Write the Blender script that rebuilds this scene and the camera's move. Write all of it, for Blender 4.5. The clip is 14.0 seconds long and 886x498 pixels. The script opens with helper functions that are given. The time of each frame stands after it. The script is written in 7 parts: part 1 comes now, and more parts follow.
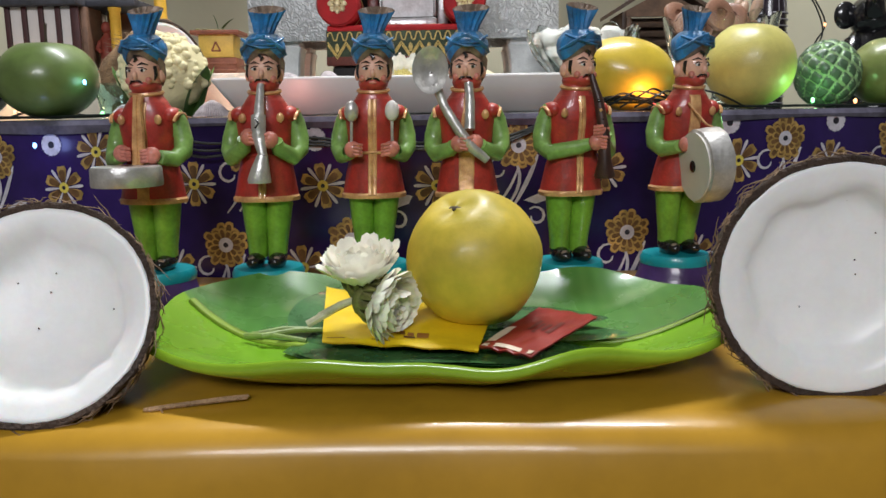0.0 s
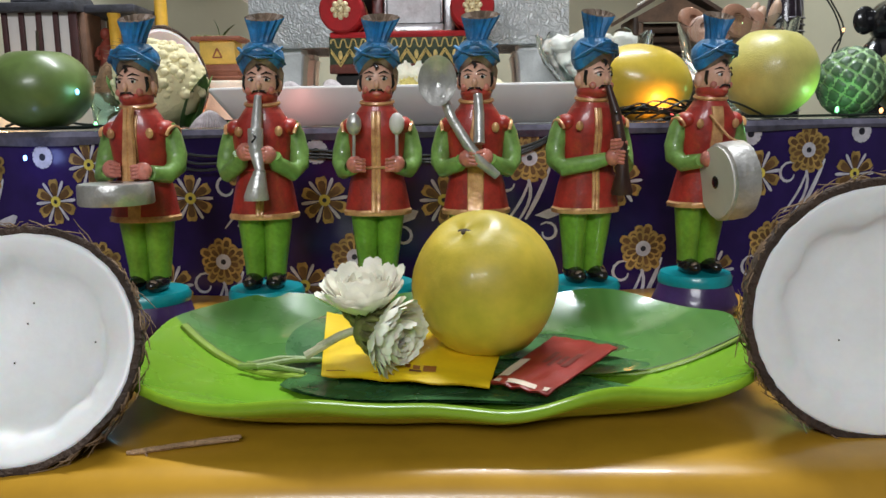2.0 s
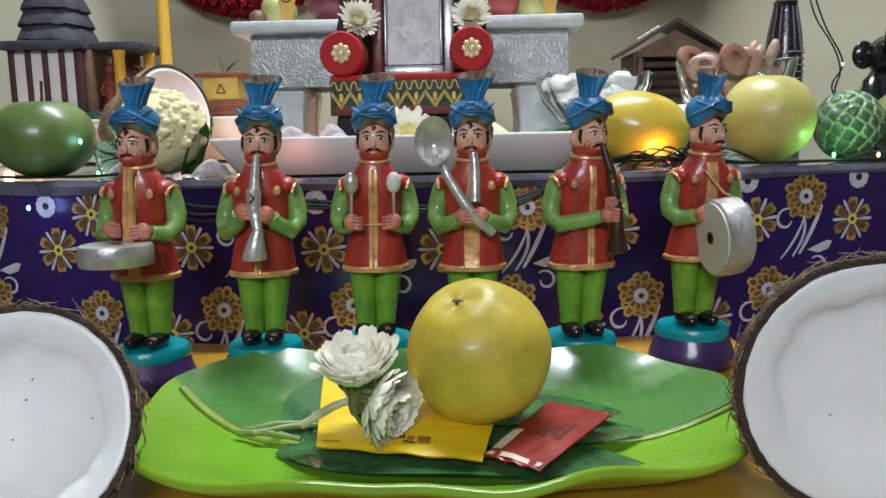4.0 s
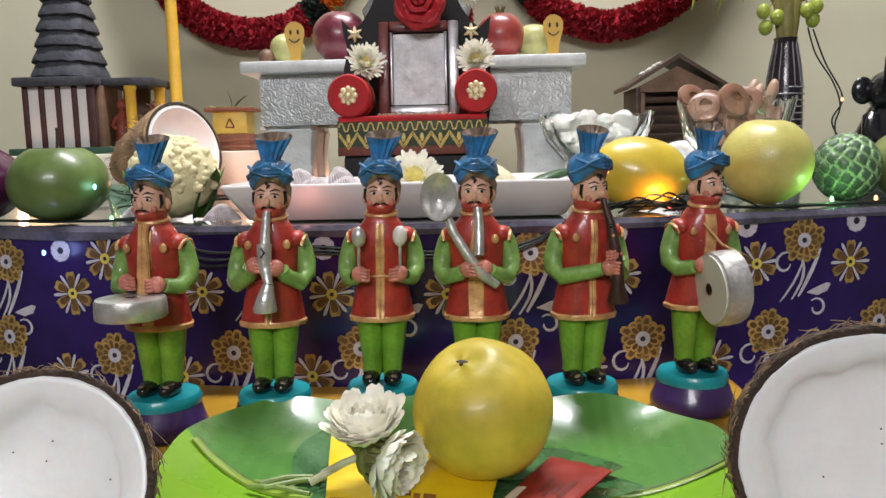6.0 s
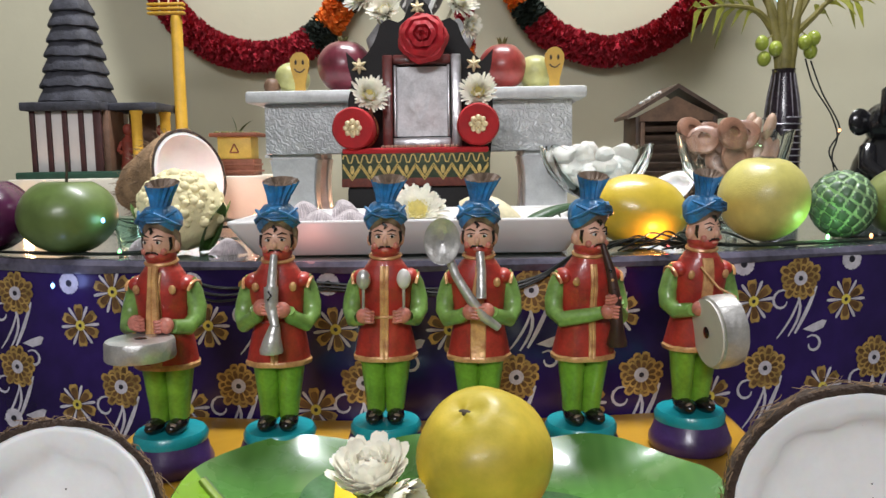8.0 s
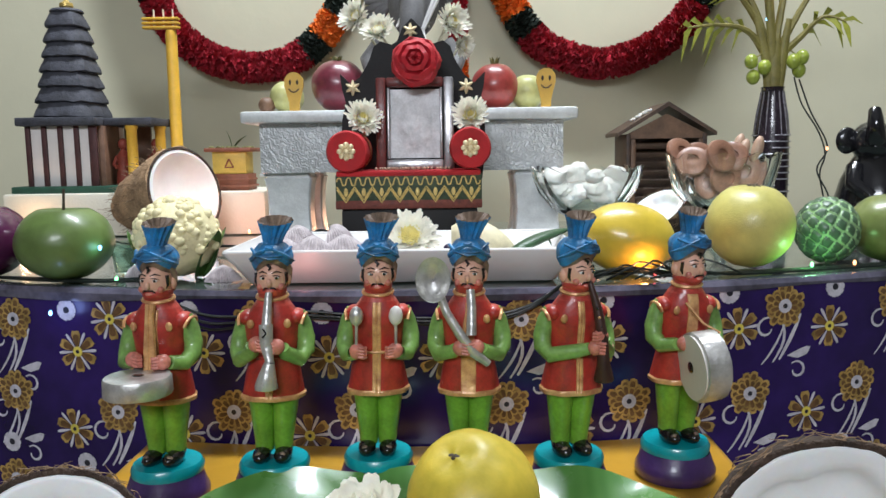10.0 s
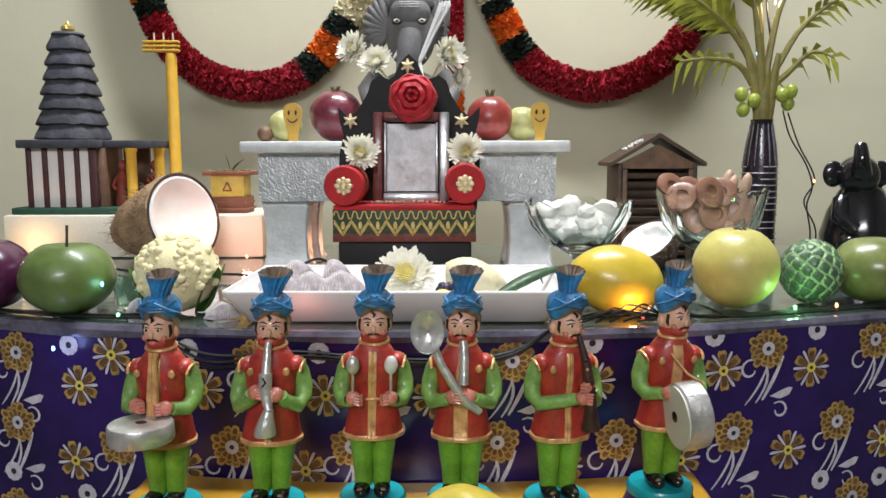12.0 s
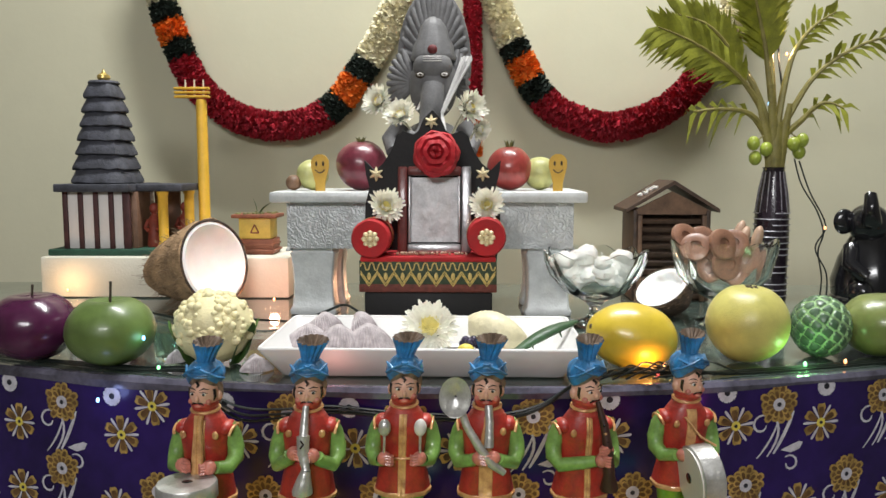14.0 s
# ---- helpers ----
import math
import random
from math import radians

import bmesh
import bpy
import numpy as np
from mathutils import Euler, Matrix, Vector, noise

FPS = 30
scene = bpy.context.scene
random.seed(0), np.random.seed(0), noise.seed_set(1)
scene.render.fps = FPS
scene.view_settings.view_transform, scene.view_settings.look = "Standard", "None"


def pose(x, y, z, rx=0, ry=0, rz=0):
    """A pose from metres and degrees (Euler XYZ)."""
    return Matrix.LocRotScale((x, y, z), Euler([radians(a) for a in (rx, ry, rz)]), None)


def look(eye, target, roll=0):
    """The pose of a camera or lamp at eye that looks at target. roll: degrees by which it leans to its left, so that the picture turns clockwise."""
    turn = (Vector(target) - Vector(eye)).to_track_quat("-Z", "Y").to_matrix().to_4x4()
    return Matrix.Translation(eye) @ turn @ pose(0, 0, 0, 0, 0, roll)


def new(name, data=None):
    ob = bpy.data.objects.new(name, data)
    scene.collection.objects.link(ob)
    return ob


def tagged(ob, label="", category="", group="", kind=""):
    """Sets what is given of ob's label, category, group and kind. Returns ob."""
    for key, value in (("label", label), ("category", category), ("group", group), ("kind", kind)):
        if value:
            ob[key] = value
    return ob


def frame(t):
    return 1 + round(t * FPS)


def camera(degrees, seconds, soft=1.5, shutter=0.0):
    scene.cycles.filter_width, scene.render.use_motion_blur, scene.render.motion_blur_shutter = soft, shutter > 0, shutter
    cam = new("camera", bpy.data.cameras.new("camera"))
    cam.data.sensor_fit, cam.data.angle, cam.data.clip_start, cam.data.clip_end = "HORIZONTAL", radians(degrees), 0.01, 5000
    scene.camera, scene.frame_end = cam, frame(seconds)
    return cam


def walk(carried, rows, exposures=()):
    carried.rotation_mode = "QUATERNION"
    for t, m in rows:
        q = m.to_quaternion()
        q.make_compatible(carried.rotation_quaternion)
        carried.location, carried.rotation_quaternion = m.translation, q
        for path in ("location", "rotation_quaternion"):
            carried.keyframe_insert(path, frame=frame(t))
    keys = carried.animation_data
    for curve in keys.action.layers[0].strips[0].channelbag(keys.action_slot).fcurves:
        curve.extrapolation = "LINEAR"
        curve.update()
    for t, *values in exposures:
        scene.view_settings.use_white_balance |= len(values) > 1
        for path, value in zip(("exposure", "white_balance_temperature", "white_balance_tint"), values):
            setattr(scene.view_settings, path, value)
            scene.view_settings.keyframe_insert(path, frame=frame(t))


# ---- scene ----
cam = camera(58.4, 14.0)
METRES, EYE, TILT, LEAN, TURN = 0.24, 0.125, -9.5, 0.9, 0.4
ROWS = [
    (0.0, 0.0, 0.0, 0.0, 0.0, 0.0, 0.0),
    (0.5, 0.0, 0.0225, 0.0134, -0.07, 0.12, 0.17),
    (1.0, -0.0115, 0.0595, 0.024, 0.18, 0.08, -0.13),
    (1.5, -0.0164, 0.0821, 0.0405, 0.26, 0.28, -0.14),
    (2.0, -0.0053, 0.1163, 0.0432, 0.4, 0.26, -0.03),
    (2.5, -0.0023, 0.1218, 0.0689, 0.63, 0.52, 0.14),
    (3.0, 0.0066, 0.1139, 0.0967, 0.78, 0.79, 0.15),
    (5.5, 0.0221, 0.0645, 0.2326, 1.06, 1.98, 0.29),
    (6.0, 0.0223, 0.0418, 0.2483, 1.27, 2.29, 0.22),
    (6.5, 0.0216, 0.0319, 0.263, 1.23, 2.52, 0.07),
    (7.0, 0.0231, 0.023, 0.2895, 1.24, 2.82, 0.05),
    (7.5, 0.0233, 0.0042, 0.3109, 1.26, 2.96, -0.03),
    (8.0, 0.0148, -0.0074, 0.3334, 1.24, 3.01, -0.15),
    (10.5, 0.0276, -0.0764, 0.487, 0.75, 2.55, -0.24),
    (11.0, 0.0278, -0.0941, 0.5309, 0.74, 2.79, -0.49),
    (11.5, 0.0116, -0.1224, 0.5685, 0.62, 2.78, -0.69),
    (12.0, 0.0232, -0.1443, 0.5921, 0.39, 2.55, -0.8),
    (12.5, 0.0117, -0.1675, 0.6223, 0.46, 2.85, -1.07),
    (13.0, -0.0085, -0.2015, 0.6542, 1.18, 2.76, -0.9),
    (13.5, -0.0235, -0.2609, 0.7015, 1.38, 3.13, -1.11),
    (14.0, -0.0195, -0.2988, 0.7501, 1.32, 3.55, -1.09),
]
walk(cam, [(t, pose(0, 0, EYE, TILT, LEAN, TURN) @ pose(METRES * x, METRES * y, METRES * z, 90 + pitch, roll, yaw)) for t, x, y, z, yaw, pitch, roll in ROWS],
     exposures=((0.0, -0.20, 6350, 13), (1.0, -0.26, 6350, 11), (2.0, -0.26, 6250, 10), (3.0, -0.26, 6000, 9), (5.5, -0.16, 6150, 11), (6.0, -0.12, 6500, 15), (6.5, -0.16, 6150, 10), (7.0, -0.14, 6400, 15), (8.0, -0.12, 6400, 14),
                (10.5, -0.10, 5950, 10), (11.0, 0.02, 6700, 17), (11.5, -0.14, 6200, 10), (12.5, 0.0, 6450, 14), (13.0, -0.06, 6150, 10), (13.5, 0.08, 6850, 18), (14.0, -0.18, 6550, 10)))


# ---- world and light ----
world = bpy.data.worlds.new("room_air")
scene.world = world
world.use_nodes = True
world.node_tree.nodes["Background"].inputs[0].default_value = (1.0, 0.97, 0.92, 1)
world.node_tree.nodes["Background"].inputs[1].default_value = 0.01


def area_lamp(name, eye, target, sx, sy, watts, col):
    la = bpy.data.lights.new(name, "AREA")
    la.shape, la.size, la.size_y, la.energy, la.color = "RECTANGLE", sx, sy, watts, col
    ob = new(name, la)
    ob.matrix_world = look(eye, target)
    return ob


def point_lamp(name, at, watts, col, r=0.006):
    la = bpy.data.lights.new(name, "POINT")
    la.energy, la.color, la.shadow_soft_size = watts, col, r
    ob = new(name, la)
    ob.location = at
    return ob


area_lamp("tube_lamp_wall", (0.12, 0.92, 1.74), (0.05, 0.62, 0.0), 0.9, 0.10, 43, (0.98, 1.0, 1.0))
# added fill from behind the camera, in place of light bounced by the room
area_lamp("front_fill", (-0.25, -1.95, 1.25), (0.0, 0.5, 0.15), 1.2, 0.4, 40, (0.98, 0.99, 1.0))


# ---- mesh builder ----
class Shape:
    """Collects vertices and faces, each face with a material slot."""

    def __init__(self):
        self.v, self.f, self.m = [], [], []

    def grid(self, rows, mat=0, close=True, cap0=False, cap1=False, flip=False):
        """Rows of points of the same length, joined by quads."""
        base, n = len(self.v), len(rows[0])
        for row in rows:
            self.v.extend(tuple(p) for p in row)
        for i in range(len(rows) - 1):
            for j in range(n if close else n - 1):
                a, b = base + i * n + j, base + i * n + (j + 1) % n
                q = (a, b, b + n, a + n)
                self.f.append(q[::-1] if flip else q)
                self.m.append(mat)
        if cap0:
            q = tuple(range(base, base + n))
            self.f.append(q if flip else q[::-1])
            self.m.append(mat)
        if cap1:
            q = tuple(range(base + (len(rows) - 1) * n, base + len(rows) * n))
            self.f.append(q[::-1] if flip else q)
            self.m.append(mat)
        return self

    def lathe(self, prof, mat=0, n=32, at=(0, 0, 0), sx=1.0, sy=1.0, m=None, wob=None, cap0=False, cap1=False):
        """A profile of (radius, height) turned about z; wob(angle, i) scales the radius."""
        rows = []
        for i, (r, z) in enumerate(prof):
            row = []
            for k in range(n):
                a = 2 * math.pi * k / n
                s = r * (wob(a, i) if wob else 1.0)
                p = Vector((s * sx * math.cos(a), s * sy * math.sin(a), z))
                if m is not None:
                    p = m @ p
                row.append(p + Vector(at))
            rows.append(row)
        return self.grid(rows, mat, True, cap0, cap1)

    def ball(self, at, r, mat=0, n=16, k=10, m=None, disp=None):
        """An ellipsoid with radii r; disp(direction) scales it."""
        r = (r, r, r) if isinstance(r, (int, float)) else r
        rows = []
        for i in range(k + 1):
            t = math.pi * (0.002 + 0.996 * i / k)
            row = []
            for j in range(n):
                a = 2 * math.pi * j / n
                d = Vector((math.sin(t) * math.cos(a), math.sin(t) * math.sin(a), -math.cos(t)))
                s = disp(d) if disp else 1.0
                p = Vector((d.x * r[0] * s, d.y * r[1] * s, d.z * r[2] * s))
                if m is not None:
                    p = m @ p
                row.append(p + Vector(at))
            rows.append(row)
        return self.grid(rows, mat, True, True, True)

    def tube(self, pts, radii, mat=0, n=8, flat=1.0):
        """A tube along points, with one radius or one for each."""
        pts = [Vector(p) for p in pts]
        radii = [radii] * len(pts) if isinstance(radii, (int, float)) else radii
        rows, side = [], None
        for i, p in enumerate(pts):
            d = (pts[min(i + 1, len(pts) - 1)] - pts[max(i - 1, 0)]).normalized()
            if side is None:
                side = d.cross(Vector((0, 0, 1)) if abs(d.z) < 0.9 else Vector((0, 1, 0))).normalized()
            side = (side - d * side.dot(d)).normalized()
            up = side.cross(d)
            rows.append([p + side * radii[i] * math.cos(2 * math.pi * k / n) + up * radii[i] * flat * math.sin(2 * math.pi * k / n) for k in range(n)])
        return self.grid(rows, mat, True, True, True, flip=True)

    def box(self, c, size, mat=0, bevel=0.0, m=None):
        bm = bmesh.new()
        bmesh.ops.create_cube(bm, size=1)
        bmesh.ops.scale(bm, vec=size, verts=bm.verts)
        if bevel > 0:
            bmesh.ops.bevel(bm, geom=bm.edges[:], offset=bevel, segments=2, profile=0.5, affect="EDGES")
        base = len(self.v)
        bm.verts.index_update()
        for v in bm.verts:
            p = v.co if m is None else m @ v.co
            self.v.append(tuple(p + Vector(c)))
        for f in bm.faces:
            self.f.append(tuple(base + v.index for v in f.verts))
            self.m.append(mat)
        bm.free()
        return self

    def prism(self, poly, y0, y1, mat=0):
        """A polygon in x and z, drawn out from y0 to y1."""
        self.grid([[(x, y0, z) for x, z in poly], [(x, y1, z) for x, z in poly]], mat, True, True, True)
        return self

    def moved(self, m):
        self.v = [tuple(m @ Vector(p)) for p in self.v]
        return self

    def mesh(self, name, mats, sharp=40, offset=(0, 0, 0)):
        me = bpy.data.meshes.new(name)
        o = offset
        me.from_pydata([(p[0] - o[0], p[1] - o[1], p[2] - o[2]) for p in self.v], [], self.f)
        for mt in mats if isinstance(mats, (list, tuple)) else [mats]:
            me.materials.append(mt)
        me.polygons.foreach_set("material_index", self.m)
        me.polygons.foreach_set("use_smooth", [True] * len(self.f))
        me.update()
        bm = bmesh.new()
        bm.from_mesh(me)
        bmesh.ops.recalc_face_normals(bm, faces=bm.faces)
        bm.to_mesh(me)
        bm.free()
        me.set_sharp_from_angle(angle=radians(sharp))
        return me


def thing(name, at, label, category, group="", kind=""):
    """An Empty at the base of a thing; its parts are given in world coordinates."""
    ob = new(name)
    ob.location = at
    ob.empty_display_size = 0.01
    return tagged(ob, label, category, group, kind)


def base_of(ob):
    return (base_of(ob.parent) if ob.parent else Vector((0, 0, 0))) + ob.location


def part(name, shape, mats, parent, label="", sharp=40, kind=""):
    ob = new(name, shape.mesh(name, mats, sharp, base_of(parent)))
    ob.parent = parent
    return tagged(ob, label, kind=kind)


def single(name, shape, mats, at, label, category, group="", kind="", sharp=40):
    """A thing that is one mesh."""
    ob = new(name, shape.mesh(name, mats, sharp, at))
    ob.location = at
    return tagged(ob, label, category, group, kind)


# ---- materials ----
def mat(name, col, rough=0.5, metal=0.0, var=0.18, scale=30.0, bump=0.15, bscale=250.0, coat=0.0, emit=None, trans=0.0, col2=None, sss=0.0, depth=0.002):
    ma = bpy.data.materials.new(name)
    ma.use_nodes = True
    nt = ma.node_tree
    bs = nt.nodes["Principled BSDF"]
    tc = nt.nodes.new("ShaderNodeTexCoord")

    def noise_tex(sc, detail):
        n = nt.nodes.new("ShaderNodeTexNoise")
        n.inputs["Scale"].default_value, n.inputs["Detail"].default_value = sc, detail
        nt.links.new(tc.outputs["Object"], n.inputs["Vector"])
        return n

    big, fine = noise_tex(scale, 4.0), noise_tex(scale * 7, 3.0)
    ad = nt.nodes.new("ShaderNodeMath")
    ad.operation = "MULTIPLY_ADD"
    ad.inputs[1].default_value = 0.35
    nt.links.new(fine.outputs["Fac"], ad.inputs[0])
    nt.links.new(big.outputs["Fac"], ad.inputs[2])
    ramp = nt.nodes.new("ShaderNodeValToRGB")
    lo = tuple(c * (1 - var) for c in col) if col2 is None else col2
    hi = tuple(min(1.0, c * (1 + var * 0.7)) for c in col)
    ramp.color_ramp.elements[0].position, ramp.color_ramp.elements[0].color = 0.45, (*lo, 1)
    ramp.color_ramp.elements[1].position, ramp.color_ramp.elements[1].color = 0.9, (*hi, 1)
    nt.links.new(ad.outputs[0], ramp.inputs[0])
    nt.links.new(ramp.outputs[0], bs.inputs["Base Color"])
    rr = nt.nodes.new("ShaderNodeMapRange")
    rr.inputs["To Min"].default_value, rr.inputs["To Max"].default_value = max(0.02, rough - 0.08), min(1, rough + 0.1)
    nt.links.new(big.outputs["Fac"], rr.inputs["Value"])
    nt.links.new(rr.outputs[0], bs.inputs["Roughness"])
    bs.inputs["Metallic"].default_value = metal
    bs.inputs["Coat Weight"].default_value = coat
    bs.inputs["Coat Roughness"].default_value = 0.08
    bs.inputs["Transmission Weight"].default_value = trans
    if sss:
        bs.inputs["Subsurface Weight"].default_value = sss
        bs.inputs["Subsurface Radius"].default_value = (0.006, 0.004, 0.003)
        bs.inputs["Subsurface Scale"].default_value = 0.5
    if emit:
        bs.inputs["Emission Color"].default_value = (*emit[0], 1)
        bs.inputs["Emission Strength"].default_value = emit[1]
    if bump:
        bt = noise_tex(bscale, 3.0)
        bp = nt.nodes.new("ShaderNodeBump")
        bp.inputs["Strength"].default_value, bp.inputs["Distance"].default_value = bump, depth
        nt.links.new(bt.outputs["Fac"], bp.inputs["Height"])
        nt.links.new(bp.outputs[0], bs.inputs["Normal"])
    return ma


def srgb(r, g, b):
    return tuple(((c / 255 + 0.055) / 1.055) ** 2.4 if c > 10 else c / 255 / 12.92 for c in (r, g, b))


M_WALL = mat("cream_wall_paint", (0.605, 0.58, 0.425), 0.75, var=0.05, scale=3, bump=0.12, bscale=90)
# unseen ceiling and side walls: colours set dark to hold back bounced fill
M_CEIL = mat("dimmed_ceiling_paint", (0.34, 0.33, 0.31), 0.8, var=0.03, scale=3, bump=0.05)
M_ROOMWALL = mat("dark_unseen_wall_paint", (0.19, 0.18, 0.155), 0.8, var=0.08, scale=3, bump=0.1, bscale=90)
M_FLOOR = mat("floor_tile", (0.22, 0.20, 0.18), 0.35, var=0.1, scale=5, bump=0.05)
M_YELLOW = mat("yellow_glossy_cloth", (0.50, 0.27, 0.022), 0.30, var=0.16, scale=14, bump=0.12, bscale=60, coat=0.25)
M_PURPLE = mat("purple_foil_paper", (0.022, 0.009, 0.088), 0.22, var=0.5, scale=9, bump=0.35, bscale=22, coat=0.15, depth=0.004)
M_STEPTOP = mat("clear_sheet_over_table", (0.075, 0.10, 0.085), 0.10, var=0.4, scale=12, bump=0.25, bscale=30, coat=0.6, depth=0.003)
M_SHEETEDGE = mat("folded_plastic_edge", (0.10, 0.095, 0.13), 0.16, var=0.6, scale=30, bump=0.4, bscale=60, coat=0.5)
M_GOLDPRINT = mat("printed_gold", (0.50, 0.33, 0.10), 0.38, metal=0.25, var=0.55, scale=90, bump=0.05)
M_BROWNPRINT = mat("printed_brown", (0.17, 0.09, 0.035), 0.4, metal=0.2, var=0.5, scale=120, bump=0.05)
M_WHITEPRINT = mat("printed_silver_white", (0.62, 0.60, 0.66), 0.4, metal=0.1, var=0.25, scale=120, bump=0.05)
M_DARKPRINT = mat("printed_black", (0.02, 0.02, 0.03), 0.4, var=0.2, bump=0.0)
M_LEMONPRINT = mat("printed_yellow", (0.72, 0.60, 0.10), 0.4, var=0.2, bump=0.0)
M_SHELL = mat("coconut_shell_fibre", (0.060, 0.037, 0.025), 0.85, var=0.6, scale=60, bump=0.9, bscale=420, depth=0.003)
M_FLESH = mat("coconut_flesh", (0.93, 0.93, 0.91), 0.34, var=0.04, scale=60, bump=0.16, bscale=110, sss=0.3)
M_FIBRE = mat("coconut_fibre", (0.24, 0.155, 0.09), 0.8, var=0.4, scale=80, bump=0.1)
M_HUSK = mat("coconut_husk", (0.42, 0.27, 0.15), 0.9, var=0.5, scale=50, bump=0.9, bscale=330, depth=0.004)
M_GUAVA = mat("pale_yellow_fruit_skin", (0.60, 0.44, 0.05), 0.44, var=0.3, scale=22, col2=(0.43, 0.345, 0.034), bump=0.14, bscale=480, coat=0.10, sss=0.1, depth=0.0008)
M_CITRUS = mat("sweet_lime_skin", (0.60, 0.55, 0.16), 0.36, var=0.22, scale=20, bump=0.35, bscale=700, coat=0.1, depth=0.0008)
M_MANGO = mat("yellow_mango_skin", (0.68, 0.50, 0.05), 0.32, var=0.16, scale=20, bump=0.1, bscale=500, coat=0.3)
M_APPLE = mat("green_glazed_fruit", (0.125, 0.19, 0.05), 0.36, var=0.35, scale=18, bump=0.04, coat=0.22)
M_PLUM = mat("purple_glazed_fruit", (0.075, 0.014, 0.05), 0.2, var=0.4, scale=18, bump=0.04, coat=0.3)
M_OLIVEFRUIT = mat("green_mango_skin", (0.20, 0.24, 0.07), 0.32, var=0.3, scale=20, bump=0.1, coat=0.3)
M_STEM = mat("dark_stem", (0.05, 0.035, 0.02), 0.7, var=0.3)
M_CUSTARD = mat("custard_apple_scale", (0.075, 0.135, 0.075), 0.35, var=0.35, scale=60, bump=0.2, coat=0.2)
M_GROOVE = mat("custard_apple_groove", (0.32, 0.50, 0.24), 0.45, var=0.2, scale=60, bump=0.1)
M_CURD = mat("cauliflower_curd", (0.80, 0.72, 0.42), 0.55, var=0.14, scale=60, bump=0.3, bscale=500)
M_LEAFGREEN = mat("leaf_green", (0.075, 0.16, 0.035), 0.4, var=0.4, scale=60, bump=0.2)
M_BETEL = mat("betel_leaf", (0.050, 0.150, 0.048), 0.26, var=0.55, scale=55, bump=0.35, bscale=120, coat=0.3, depth=0.001)
M_BETELSTEM = mat("betel_stem", (0.19, 0.28, 0.055), 0.45, var=0.3, scale=60)
M_RIB = mat("plate_rib_glaze", (0.24, 0.36, 0.035), 0.3, var=0.2, scale=60, coat=0.2)
M_LIME = mat("plate_rim_lime", (0.29, 0.50, 0.030), 0.18, var=0.14, scale=25, bump=0.03, coat=0.5)
M_PETAL = mat("white_petal", (0.95, 0.92, 0.80), 0.55, var=0.08, scale=120, bump=0.1, sss=0.15)
M_PETALY = mat("yellow_petal_heart", (0.84, 0.74, 0.28), 0.55, var=0.15, scale=160, bump=0.1)
M_SEPAL = mat("dull_green_sepal", (0.15, 0.15, 0.045), 0.6, var=0.6, scale=120, bump=0.2)
M_STALK = mat("pale_flower_stalk", (0.50, 0.47, 0.33), 0.55, var=0.3, scale=90)
M_PACKY = mat("yellow_sachet", (0.86, 0.60, 0.012), 0.34, var=0.08, scale=60, bump=0.3, bscale=60, coat=0.12)
M_PACKR = mat("red_sachet", (0.27, 0.022, 0.016), 0.38, var=0.25, scale=40, bump=0.15, bscale=60, coat=0.08)
M_PACKP = mat("pale_sachet_print", (0.72, 0.60, 0.48), 0.35, var=0.1)
M_PACKD = mat("dark_sachet_print", (0.33, 0.12, 0.02), 0.4, var=0.1)
M_PACKDARK = mat("maroon_sachet_print", (0.13, 0.02, 0.015), 0.35, var=0.1)
M_WHITE = mat("white_plastic", (0.80, 0.79, 0.78), 0.32, var=0.05, scale=12, bump=0.04, coat=0.1)
M_SILVER = mat("hammered_silver_sheet", (0.74, 0.76, 0.76), 0.45, metal=0.25, var=0.15, scale=60, bump=0.2, bscale=200, depth=0.002)
M_BLACK = mat("black_velvet_board", (0.012, 0.011, 0.012), 0.7, var=0.3, scale=60)
M_REDVEL = mat("red_velvet", (0.42, 0.010, 0.014), 0.75, var=0.22, scale=60, bump=0.4, bscale=900)
M_GOLD = mat("gold_bead", (0.75, 0.55, 0.18), 0.28, metal=0.75, var=0.2, scale=200)
M_PALEGOLD = mat("pale_gold_bead", (0.80, 0.68, 0.42), 0.38, metal=0.3, var=0.2, scale=200)
M_GOLDTHREAD = mat("gold_thread", (0.72, 0.55, 0.20), 0.45, metal=0.3, var=0.3, scale=300, bump=0.3, bscale=900)
M_BORDER = mat("green_brocade", (0.035, 0.055, 0.025), 0.6, var=0.5, scale=200, bump=0.4, bscale=800)
M_BROCADE = mat("brown_brocade", (0.16, 0.035, 0.022), 0.6, var=0.4, scale=200, bump=0.4, bscale=800)
M_FRAMEWOOD = mat("maroon_wood_frame", (0.14, 0.030, 0.026), 0.3, var=0.4, scale=60, coat=0.4)
M_STEEL = mat("dull_steel_frame", (0.42, 0.41, 0.42), 0.3, metal=0.8, var=0.2, scale=60)
M_SILVERART = mat("embossed_silver_picture", (0.58, 0.58, 0.59), 0.48, metal=0.12, var=0.3, scale=70, bump=0.5, bscale=75, depth=0.002)
M_ROSE = mat("red_fabric_rose", (0.46, 0.012, 0.022), 0.6, var=0.3, scale=120, bump=0.3, bscale=500)
M_POME = mat("pomegranate_skin", (0.34, 0.050, 0.042), 0.34, var=0.45, scale=28, bump=0.15, coat=0.3)
M_POMEP = mat("purple_fruit_skin", (0.20, 0.035, 0.055), 0.32, var=0.45, scale=28, bump=0.15, coat=0.3)
M_PALEFRUIT = mat("pale_green_fruit", (0.50, 0.50, 0.20), 0.4, var=0.3, scale=28, bump=0.1)
